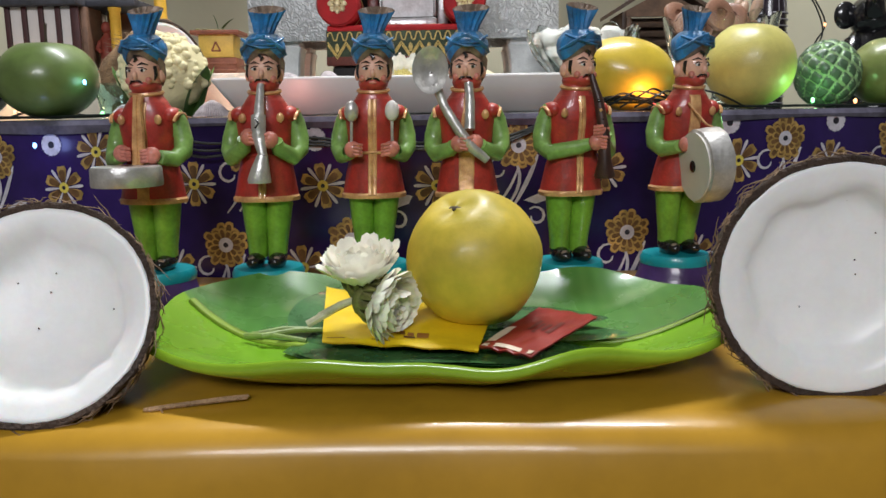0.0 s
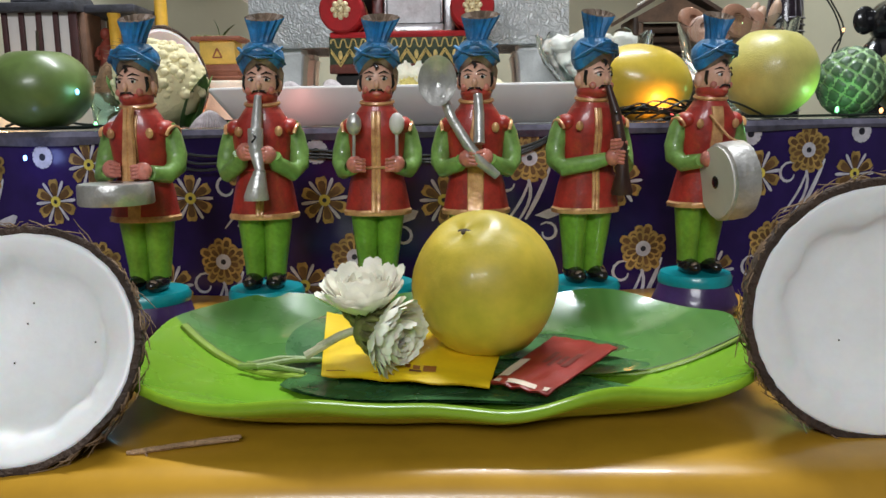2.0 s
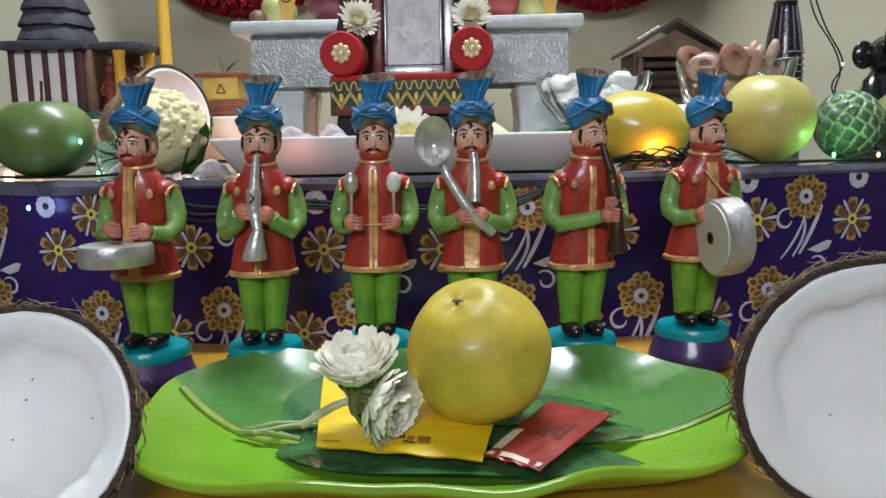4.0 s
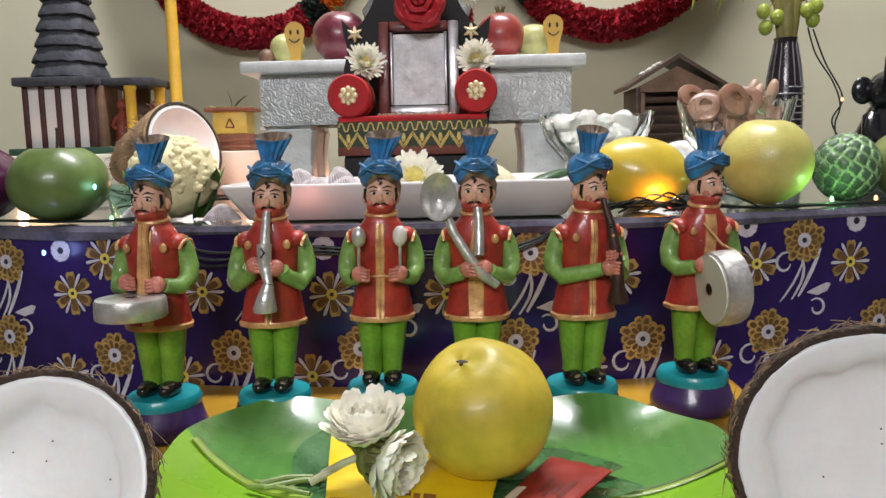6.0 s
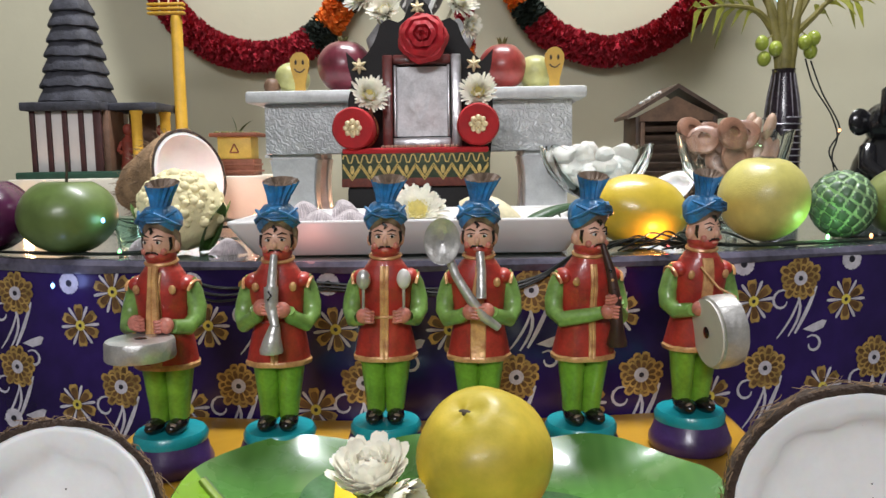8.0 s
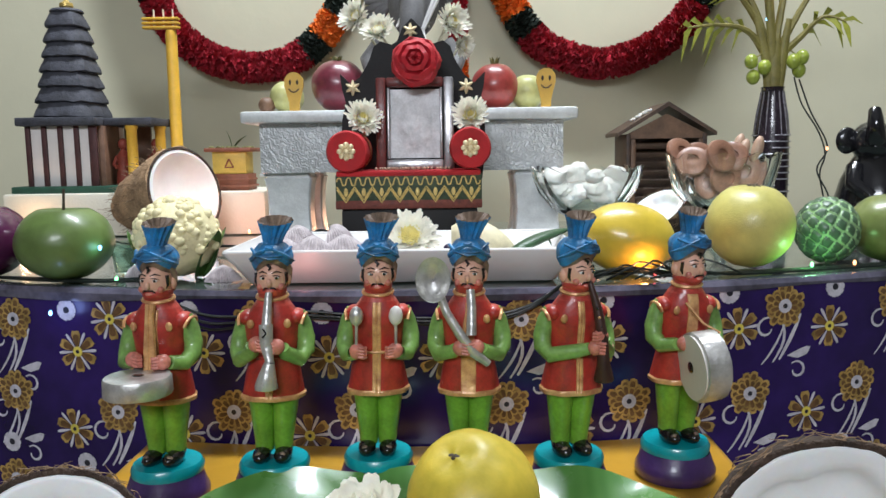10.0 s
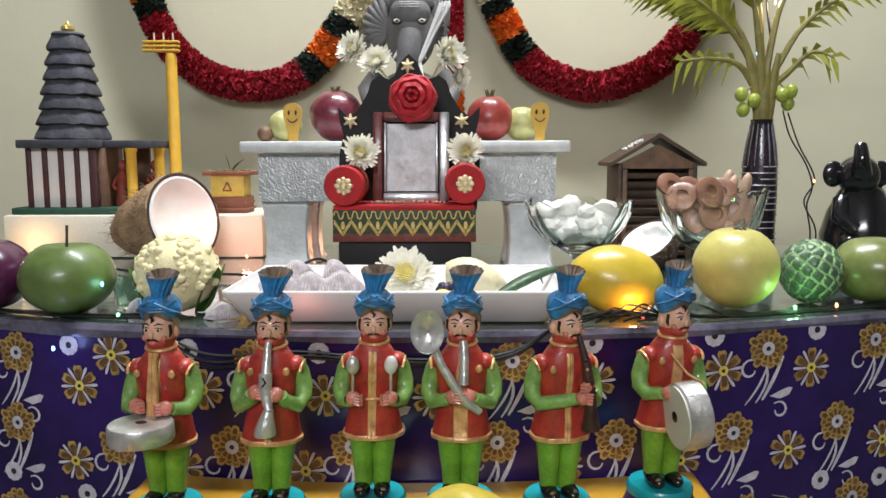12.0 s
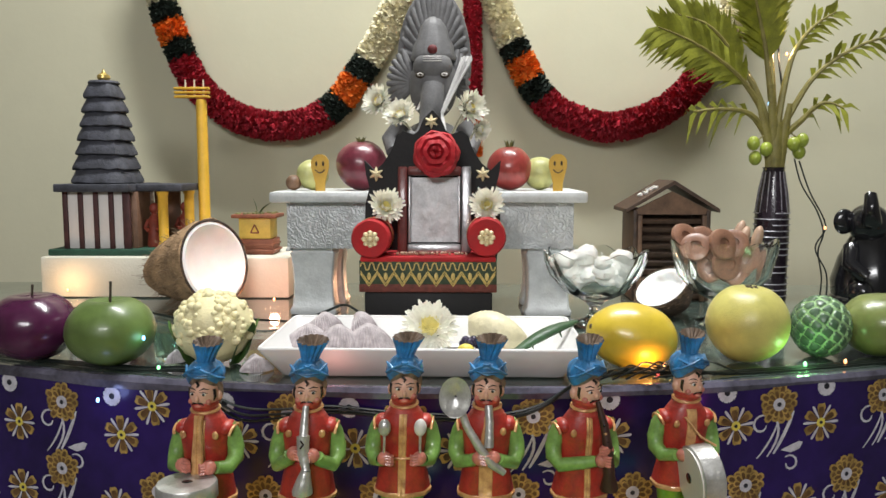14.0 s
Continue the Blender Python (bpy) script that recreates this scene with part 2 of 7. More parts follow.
M_STICK = mat("orange_yellow_stick", (0.68, 0.40, 0.05), 0.45, var=0.12, scale=60)
M_STONE = mat("grey_stone_idol", (0.155, 0.152, 0.155), 0.55, var=0.3, scale=50, bump=0.25, bscale=300)
M_STONEMARK = mat("idol_red_mark", (0.14, 0.018, 0.02), 0.6, var=0.2)
M_STONEWHITE = mat("idol_white_mark", (0.65, 0.62, 0.60), 0.6, var=0.1)
M_GREDFL = mat("dark_red_garland", (0.40, 0.012, 0.028), 0.95, var=0.35, scale=90, bump=0.5, bscale=500)
M_GORANGE = mat("orange_garland", (0.76, 0.17, 0.010), 0.75, var=0.25, scale=90, bump=0.4, bscale=500)
M_GDARK = mat("dark_green_garland", (0.012, 0.022, 0.014), 0.8, var=0.5, scale=90, bump=0.4, bscale=500)
M_GCREAM = mat("cream_garland", (0.86, 0.80, 0.58), 0.75, var=0.14, scale=90, bump=0.4, bscale=500)
M_TOWER = mat("grey_black_tower_paint", (0.055, 0.057, 0.072), 0.7, var=0.5, scale=70, bump=0.5, bscale=260)
M_TEMPLEBAR = mat("dark_maroon_bar", (0.07, 0.022, 0.022), 0.6, var=0.3, scale=80)
M_TEMPLEWHITE = mat("white_card_panel", (0.80, 0.76, 0.74), 0.6, var=0.05)
M_TEMPLEGREEN = mat("green_felt_slab", (0.020, 0.075, 0.045), 0.75, var=0.3, scale=80)
M_TEMPLEYELLOW = mat("yellow_painted_column", (0.72, 0.42, 0.04), 0.5, var=0.14, scale=60)
M_TEMPLEBROWN = mat("brown_card", (0.20, 0.11, 0.07), 0.6, var=0.3, scale=60)
M_TEMPLERED = mat("red_terracotta_figure", (0.27, 0.05, 0.03), 0.55, var=0.3, scale=80)
M_TULSIY = mat("yellow_pot_paint", (0.66, 0.50, 0.10), 0.5, var=0.18, scale=60)
M_TULSIR = mat("brick_brown_paint", (0.26, 0.09, 0.05), 0.6, var=0.25, scale=60)
M_PLATFORM = mat("cream_thermocol_box", (0.74, 0.71, 0.60), 0.6, var=0.06, scale=20, bump=0.2, bscale=300)
M_HUT = mat("dark_brown_wood", (0.085, 0.048, 0.03), 0.55, var=0.45, scale=50, bump=0.3, bscale=150)
M_HUTLIGHT = mat("brown_wood", (0.19, 0.105, 0.06), 0.55, var=0.4, scale=50, bump=0.3, bscale=150)
M_VASE = mat("black_vase_glaze", (0.022, 0.014, 0.022), 0.22, var=0.4, scale=40, coat=0.4)
M_VASELINE = mat("silver_vase_scratch", (0.40, 0.38, 0.42), 0.4, metal=0.5, var=0.5, scale=200)
M_PALM = mat("palm_leaf", (0.24, 0.25, 0.018), 0.62, var=0.4, scale=60, bump=0.1)
M_PALM2 = mat("palm_stalk", (0.25, 0.215, 0.060), 0.5, var=0.3, scale=60)
M_NUT = mat("green_berry", (0.33, 0.40, 0.055), 0.3, var=0.25, scale=60, coat=0.3)
M_EBONY = mat("black_glazed_statue", (0.010, 0.010, 0.012), 0.16, var=0.3, coat=0.5, bump=0.05)
M_SEEDB = mat("brown_seed_pod", (0.27, 0.135, 0.085), 0.38, var=0.35, scale=70, bump=0.2, coat=0.2)
M_SEEDP = mat("pale_brown_seed", (0.50, 0.33, 0.23), 0.45, var=0.25, scale=70, bump=0.2)
M_SUGAR = mat("white_sugar_lump", (0.68, 0.66, 0.62), 0.5, var=0.1, scale=80, bump=0.4, bscale=300, sss=0.15)
M_SHELLGREY = mat("grey_ribbed_seashell", (0.44, 0.39, 0.40), 0.5, var=0.35, scale=130, bump=0.7, bscale=160, depth=0.002)
M_CREAMSHELL = mat("cream_cone_shell", (0.74, 0.67, 0.45), 0.45, var=0.12, scale=100, bump=0.4, bscale=200)
M_GRAPE = mat("dark_grape", (0.035, 0.025, 0.06), 0.35, var=0.4, scale=100)
M_BOAT = mat("dark_green_pod", (0.035, 0.085, 0.035), 0.4, var=0.4, scale=80, bump=0.3)
M_WIRE = mat("dark_green_wire", (0.008, 0.012, 0.010), 0.35, var=0.2)
M_TASSEL = mat("white_thread", (0.84, 0.83, 0.82), 0.6, var=0.06)
# painted clay figurines
F_RED = mat("figurine_red_paint", (0.40, 0.030, 0.020), 0.42, var=0.42, scale=90, col2=(0.21, 0.020, 0.014), bump=0.18, bscale=300, coat=0.35)
F_GREEN = mat("figurine_green_paint", (0.17, 0.36, 0.030), 0.42, var=0.42, scale=60, bump=0.18, bscale=300, coat=0.35)
F_ARM = mat("figurine_sleeve_paint", (0.20, 0.36, 0.085), 0.42, var=0.42, scale=60, bump=0.18, bscale=300, coat=0.35)
F_BLUE = mat("figurine_blue_paint", (0.020, 0.20, 0.46), 0.42, var=0.42, scale=110, col2=(0.030, 0.085, 0.16), bump=0.35, bscale=300, coat=0.35)
F_GOLD = mat("figurine_dull_gold_paint", (0.60, 0.36, 0.15), 0.36, metal=0.2, var=0.5, scale=130, bump=0.25, col2=(0.44, 0.19, 0.08), coat=0.3)
F_GREY = mat("figurine_grey_gold_paint", (0.23, 0.165, 0.12), 0.4, metal=0.15, var=0.5, scale=120, bump=0.3)
F_SKIN = mat("figurine_skin_paint", (0.74, 0.42, 0.30), 0.42, var=0.15, scale=60, bump=0.35, coat=0.35)
F_PINK = mat("figurine_pink_paint", (0.66, 0.23, 0.17), 0.42, var=0.42, scale=90, bump=0.35, coat=0.35)
F_BLUSH = mat("figurine_blush_paint", (0.47, 0.055, 0.038), 0.42, var=0.42, scale=90, bump=0.35, coat=0.35)
F_BLACK = mat("figurine_black_paint", (0.010, 0.009, 0.009), 0.25, var=0.3, coat=0.4, bump=0.05)
F_WHITE = mat("figurine_white_paint", (0.75, 0.72, 0.68), 0.35, var=0.05, bump=0.0)
F_SILVER = mat("figurine_silver_paint", (0.60, 0.59, 0.57), 0.35, metal=0.6, var=0.25, scale=90, bump=0.3, bscale=260)
F_DARKWOOD = mat("figurine_dark_pipe_paint", (0.045, 0.018, 0.014), 0.4, var=0.4, scale=90)
F_TEAL = mat("figurine_teal_base_paint", (0.010, 0.33, 0.38), 0.3, var=0.2, scale=60, bump=0.1, coat=0.4)
F_PURPLE = mat("figurine_purple_base_paint", (0.060, 0.028, 0.135), 0.34, var=0.3, scale=60, bump=0.15, coat=0.4)
FIG_MATS = [F_RED, F_GREEN, F_ARM, F_BLUE, F_GOLD, F_GREY, F_SKIN, F_PINK, F_BLUSH, F_BLACK, F_WHITE, F_SILVER, F_DARKWOOD, F_TEAL, F_PURPLE]
RED, GRN, ARM, BLU, GLD, GRY, SKN, PNK, BLS, BLK, WHT, SLV, DWD, TEA, PUR = range(15)


def glass(name, tint=(0.96, 1.0, 0.98)):
    ma = bpy.data.materials.new(name)
    ma.use_nodes = True
    bs = ma.node_tree.nodes["Principled BSDF"]
    bs.inputs["Base Color"].default_value = (*tint, 1)
    bs.inputs["Roughness"].default_value = 0.03
    bs.inputs["Transmission Weight"].default_value = 1.0
    bs.inputs["IOR"].default_value = 1.45
    return ma


M_GLASS = glass("clear_bowl_glass")
M_CUP = glass("green_cup_glass", (0.72, 0.93, 0.86))


def plate_material():
    """Melamine glaze: lime in front of the midrib, deep green with fine veins behind it."""
    ma = mat("leaf_plate_glaze", (0.2, 0.45, 0.03), 0.26, var=0.1, bump=0.12, bscale=45, coat=0.55)
    nt = ma.node_tree
    bs = nt.nodes["Principled BSDF"]
    tc = nt.nodes.new("ShaderNodeTexCoord")
    sep = nt.nodes.new("ShaderNodeSeparateXYZ")
    nt.links.new(tc.outputs["Object"], sep.inputs[0])
    wave = nt.nodes.new("ShaderNodeTexWave")
    wave.inputs["Scale"].default_value, wave.inputs["Distortion"].default_value = 34.0, 2.5
    wave.inputs["Detail"].default_value = 3.0
    nt.links.new(tc.outputs["Object"], wave.inputs["Vector"])
    nz = nt.nodes.new("ShaderNodeTexNoise")
    nz.inputs["Scale"].default_value = 16.0
    nt.links.new(tc.outputs["Object"], nz.inputs["Vector"])

    def mix(fac, a, b):
        mx = nt.nodes.new("ShaderNodeMix")
        mx.data_type = "RGBA"
        if isinstance(fac, float):
            mx.inputs[0].default_value = fac
        else:
            nt.links.new(fac, mx.inputs[0])
        for i, c in ((6, a), (7, b)):
            if isinstance(c, tuple):
                mx.inputs[i].default_value = (*c, 1)
            else:
                nt.links.new(c, mx.inputs[i])
        return mx.outputs[2]

    front = mix(nz.outputs["Fac"], (0.15, 0.40, 0.018), (0.27, 0.50, 0.03))
    back = mix(wave.outputs["Fac"], (0.075, 0.215, 0.036), (0.095, 0.255, 0.048))
    back = mix(nz.outputs["Fac"], back, (0.11, 0.29, 0.07))
    step = nt.nodes.new("ShaderNodeMapRange")
    step.inputs["From Min"].default_value, step.inputs["From Max"].default_value = -0.0205, -0.0185
    def calc(op, a, b, c=None):
        nd = nt.nodes.new("ShaderNodeMath")
        nd.operation = op
        for k, v in enumerate((a, b, c)):
            if isinstance(v, float):
                nd.inputs[k].default_value = v
            elif v is not None:
                nt.links.new(v, nd.inputs[k])
        return nd.outputs[0]

    past = calc("MAXIMUM", calc("MULTIPLY_ADD", sep.outputs["X"], -1.0, -0.060), 0.0)
    bend = calc("MULTIPLY_ADD", calc("MULTIPLY", past, past), -6.1, sep.outputs["Y"])
    nt.links.new(bend, step.inputs["Value"])
    nt.links.new(mix(step.outputs[0], front, back), bs.inputs["Base Color"])
    return ma


M_PLATE = plate_material()


def relief_material():
    """Silver foil pressed with curling leaves."""
    ma = mat("pressed_silver_foil", (0.68, 0.70, 0.71), 0.40, metal=0.3, var=0.2, scale=50, bump=0)
    nt = ma.node_tree
    bs = nt.nodes["Principled BSDF"]
    tc = nt.nodes.new("ShaderNodeTexCoord")
    wv = nt.nodes.new("ShaderNodeTexWave")
    wv.wave_type = "BANDS"
    wv.bands_direction = "DIAGONAL"
    for key, val in (("Scale", 60.0), ("Distortion", 16.0), ("Detail", 2.0), ("Detail Scale", 1.6)):
        wv.inputs[key].default_value = val
    nt.links.new(tc.outputs["Object"], wv.inputs["Vector"])
    bp = nt.nodes.new("ShaderNodeBump")
    bp.inputs["Strength"].default_value, bp.inputs["Distance"].default_value = 0.45, 0.002
    nt.links.new(wv.outputs["Fac"], bp.inputs["Height"])
    nt.links.new(bp.outputs[0], bs.inputs["Normal"])
    return ma


M_RELIEF = relief_material()

# ---- the room ----
X0, X1, Y0, Y1, Z0, Z1 = -2.0, 2.0, -2.2, 1.47, -0.75, 1.9
# only the north wall is in view; the rest is added to enclose the light
for name, c, s, mt in (
    ("floor", (0, (Y0 + Y1) / 2, Z0 - 0.05), (X1 - X0 + 0.2, Y1 - Y0 + 0.2, 0.1), M_FLOOR),
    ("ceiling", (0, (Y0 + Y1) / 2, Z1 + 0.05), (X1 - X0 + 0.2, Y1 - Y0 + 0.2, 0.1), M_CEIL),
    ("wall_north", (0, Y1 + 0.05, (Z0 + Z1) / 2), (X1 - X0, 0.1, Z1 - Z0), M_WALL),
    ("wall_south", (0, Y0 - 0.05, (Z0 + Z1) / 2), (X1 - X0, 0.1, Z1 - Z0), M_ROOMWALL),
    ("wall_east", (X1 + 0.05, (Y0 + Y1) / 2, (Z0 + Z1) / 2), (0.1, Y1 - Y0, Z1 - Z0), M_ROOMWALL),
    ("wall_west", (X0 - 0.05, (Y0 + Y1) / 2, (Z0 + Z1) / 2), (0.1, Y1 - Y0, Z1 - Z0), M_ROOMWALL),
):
    label = {"floor": "pale stone tile floor of the room", "ceiling": "unseen ceiling of the room, darkened to cut bounce light"}.get(name, "plain painted room wall, cream in view, darkened where unseen")
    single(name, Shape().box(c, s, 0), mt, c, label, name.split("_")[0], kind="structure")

# ---- the two supports ----
STEP_Z = 0.126


def front_y(x):
    """The bowed front of the upper step."""
    return 0.618 + 0.42 * (x + 0.04) ** 2


def build_low_table():
    th = thing("low_table", (-0.0225, 0.46, Z0), "low table under a glossy mustard yellow cloth", "table")
    prof = [(0.42, 0.0), (0.345, 0.0), (0.324, -0.0006), (0.3155, -0.0026), (0.310, -0.0065), (0.3065, -0.013), (0.304, -0.03), (0.295, -0.12), (0.300, -0.33), (0.295, -0.72)]
    x0, x1 = -0.250, 0.206
    # rounded side edges: how far out and how far down
    side = [(0.0145, -0.72), (0.0125, -0.12), (0.0105, -0.03), (0.0095, -0.013), (0.0075, -0.0065), (0.0045, -0.0024), (0.0015, -0.0005)]
    cols = [(x0 - o, z) for o, z in side] + [(x0 + (x1 - x0) * i / 60, 0.0) for i in range(61)] + [(x1 + o, z) for o, z in reversed(side)]
    rows = []
    for x, drop in cols:
        back = front_y(x) - 0.003
        row = []
        for k, (y, z) in enumerate([(back, 0.0), (back - 0.04, 0.0), (0.52, 0.0)] + prof):
            w = noise.noise(Vector((x * 7, y * 6, z * 4)))
            row.append((x, y + (0.003 * w if k > 6 else 0), min(drop, z + (0.0012 * w if 5 <= k <= 10 else 0))))
        rows.append(row)
    part("cloth", Shape().grid(rows, 0, close=False), M_YELLOW, th)
    part("frame", Shape().box((-0.022, 0.460, (Z0 - 0.012) / 2), (0.42, 0.27, -0.012 - Z0), 0, 0.004), M_HUT, th, "plain wooden frame under the cloth")


build_low_table()


def build_upper_step():
    th = thing("upper_step", (0, 0.9, Z0), "raised display step wrapped in purple floral foil paper", "display step")
    xs = [-0.95 + 1.9 * i / 120 for i in range(121)]
    front = []
    for x in xs:
        row = []
        for z in [Z0 + 0.001, -0.5, -0.25] + [-0.12 + 0.0100 * k for k in range(12)] + [0.001 + (STEP_Z - 0.004) * k / 12 for k in range(13)]:
            row.append((x, front_y(x) + 0.0018 * noise.noise(Vector((x * 9, 3, z * 14))), z))
        row.append((x, front_y(x) + 0.0015, STEP_Z - 0.001))
        row.append((x, front_y(x) + 0.005, STEP_Z))
        front.append(row)
    part("wrapping", Shape().grid(front, 0, close=False), M_PURPLE, th, "purple foil paper front")
    top = []
    for x in xs:
        top.append([(x, front_y(x) + 0.0046 + (1.22 - front_y(x)) * (k / 14) ** 1.5, STEP_Z + 0.0006 + (0.0006 * noise.noise(Vector((x * 12, k, 1))) if k else 0)) for k in range(15)])
    lap = []
    for x in xs:
        d = 0.0075 + 0.004 * noise.noise(Vector((x * 8, 0, 5))) + 0.010 * max(0.0, -x - 0.18)
        lap.append([(x, front_y(x) + 0.0050, STEP_Z + 0.0008), (x, front_y(x) + 0.0005, STEP_Z + 0.0004), (x, front_y(x) - 0.0028, STEP_Z - 0.0035), (x, front_y(x) - 0.0026, STEP_Z - d)])
    part("sheet_edge", Shape().grid(lap, 0, close=False), M_SHEETEDGE, th, "folded edge of the plastic sheet")
    part("top_sheet", Shape().grid(top, 0, close=False), M_STEPTOP, th, "dark table top under a crinkled clear plastic sheet")
    part("back", Shape().box((0, 1.222, (STEP_Z + Z0) / 2), (1.9, 0.004, STEP_Z - Z0 - 0.002), 0), M_HUT, th)
    return th


step_thing = build_upper_step()


# printed motifs on the wrapping, each a thin skin that follows the bow
def on_wrap(x, z, lift=0.0007):
    return (x, front_y(x) + 0.0018 * noise.noise(Vector((x * 9, 3, z * 14))) - lift, z)


def flat_poly(sh, pts, mt, lift):
    keep = [(x, min(max(z, -0.110), STEP_Z - 0.005)) for x, z in pts]
    base = len(sh.v)
    cx, cz = sum(p[0] for p in keep) / len(keep), sum(p[1] for p in keep) / len(keep)
    sh.v.append(on_wrap(cx, cz, lift))
    sh.v.extend(on_wrap(x, z, lift) for x, z in keep)
    n = len(keep)
    for k in range(n):
        sh.f.append((base, base + 1 + k, base + 1 + (k + 1) % n))
        sh.m.append(mt)


def petal_outline(cx, cz, a, r0, r1, w, tip):
    pts = []
    for t, s in ((0, 0.25), (0.4, 0.75), (0.75, 1.0), (0.95, 0.7), (1.0 if tip == 0 else 0.93, 0.0), (0.95, -0.7), (0.75, -1.0), (0.4, -0.75), (0, -0.25)):
        rr, ww = r0 + (r1 - r0) * t, w * s
        pts.append((cx + rr * math.cos(a) - ww * math.sin(a), cz + rr * math.sin(a) + ww * math.cos(a)))
    return pts


def disc_outline(cx, cz, r, n=14):
    return [(cx + r * math.cos(2 * math.pi * k / n), cz + r * math.sin(2 * math.pi * k / n)) for k in range(n)]


def ribbon(sh, pts, w, mt, lift):
    """A band of changing width through points."""
    n = len(pts)
    rows = []
    for i in range(n):
        a, b = pts[max(0, i - 1)], pts[min(n - 1, i + 1)]
        dx, dz = b[0] - a[0], b[1] - a[1]
        l = math.hypot(dx, dz) or 1
        ww = w * (0.35 + 0.65 * math.sin(math.pi * min(1, (i + 0.6) / n)))
        rows.append([on_wrap(pts[i][0] - dz / l * ww, min(max(pts[i][1] + dx / l * ww, -0.110), STEP_Z - 0.005), lift), on_wrap(pts[i][0] + dz / l * ww, min(max(pts[i][1] - dx / l * ww, -0.110), STEP_Z - 0.005), lift)])
    sh.grid(rows, mt, close=False)


PRINTS = [M_GOLDPRINT, M_BROWNPRINT, M_WHITEPRINT, M_DARKPRINT, M_LEMONPRINT]


def print_daisy(cx, cz, r, turn):
    sh = Shape()
    for k in range(6):
        a = turn + math.pi / 6 + k * math.pi / 3
        flat_poly(sh, petal_outline(cx, cz, a, r * 0.2, r, r * 0.24, 1), 0, 0.0007)
        flat_poly(sh, petal_outline(cx, cz, a, r * 0.15, r * 0.80, r * 0.16, 0), 1, 0.0009)
        b = turn + k * math.pi / 3
        flat_poly(sh, petal_outline(cx, cz, b, r * 0.18, r * 0.98, r * 0.075, 0), 2, 0.0011)
    flat_poly(sh, disc_outline(cx, cz, r * 0.24), 4, 0.0013)
    flat_poly(sh, disc_outline(cx, cz, r * 0.09), 3, 0.0015)
    part("printed_daisy", sh, PRINTS, step_thing, "gold and silver printed six-petal flower")


def print_chrysanthemum(cx, cz, r, side):
    sh = Shape()
    # stem, curls and leaf
    ribbon(sh, [(cx - side * 0.001 * k - side * 0.00035 * k * k * 0.5, cz - r * 0.8 - 0.0042 * k) for k in range(9)], 0.0011, 2, 0.0006)
    ribbon(sh, [(cx - side * (0.003 - 0.0033 * k + 0.0001 * k * k), cz - 0.046 + 0.0055 * k) for k in range(8)], 0.0018, 2, 0.0006)
    ribbon(sh, [(cx - side * 0.009 + side * 0.010 * math.sin(0.42 * k), cz - 0.048 + 0.0062 * k) for k in range(8)], 0.0013, 2, 0.00062)
    for ox, oz, rr, a0, da in ((-0.016, -0.018, 0.0095, 0.9, 0.52), (0.014, -0.056, 0.008, 2.3, -0.55)):
        ribbon(sh, [(cx + side * (ox + rr * (1 - 0.05 * k) * math.cos(a0 + da * k)), cz + oz + rr * (1 - 0.05 * k) * math.sin(a0 + da * k)) for k in range(11)], 0.0012, 2, 0.00064)
    flat_poly(sh, [(cx + side * x, cz + z) for x, z in ((0.004, -0.043), (0.013, -0.039), (0.022, -0.036), (0.026, -0.037), (0.023, -0.043), (0.014, -0.046))], 2, 0.00066)
    for ring, (n, r0, r1, w) in enumerate(((14, 0.25, 1.0, 0.19), (12, 0.2, 0.74, 0.15))):
        for k in range(n):
            a = 2 * math.pi * (k + 0.5 * ring) / n
            e = r * r1 * (0.93 + 0.1 * math.sin(k * 2.3))
            flat_poly(sh, petal_outline(cx, cz, a, r * r0, e, r * w, 0), 0, 0.0008 + 0.0003 * ring)
            flat_poly(sh, petal_outline(cx, cz, a, r * r0, e * 0.88, r * w * 0.6, 0), 1, 0.00095 + 0.0003 * ring)
    flat_poly(sh, disc_outline(cx, cz, r * 0.31), 2, 0.0015)
    flat_poly(sh, disc_outline(cx, cz, r * 0.11), 3, 0.0017)
    part("printed_chrysanthemum", sh, PRINTS, step_thing, "gold printed chrysanthemum with silver scroll stem")


def print_small_flower(cx, cz, r):
    sh = Shape()
    for k in range(11):
        flat_poly(sh, petal_outline(cx, cz, 2 * math.pi * k / 11, r * 0.2, r, r * 0.25, 1), 2, 0.0007 + 0.00004 * (k % 3))
    flat_poly(sh, disc_outline(cx, cz, r * 0.3), 3, 0.0010)
    part("printed_small_flower", sh, PRINTS, step_thing, "small silver-white printed flower")


for cx, cz, side in ((-0.38, 0.097, 1), (-0.383, 0.033, 1), (-0.282, 0.022, 1), (-0.18, 0.026, 1), (0.142, 0.031, 1), (0.247, 0.030, 1), (0.349, 0.031, 1), (0.276, 0.103, 1), (0.054, 0.102, 1), (0.042, 0.033, 1), (-0.078, 0.030, 1), (-0.158, 0.101, 1), (-0.055, 0.101, 1), (0.385, 0.103, 1), (0.455, 0.031, 1), (-0.485, 0.035, 1), (-0.49, 0.098, 1), (0.50, 0.100, 1), (0.262, -0.045, 1), (0.370, -0.043, 1), (-0.292, -0.052, 1), (-0.39, -0.048, 1)):
    print_chrysanthemum(cx, cz, 0.0195, side)
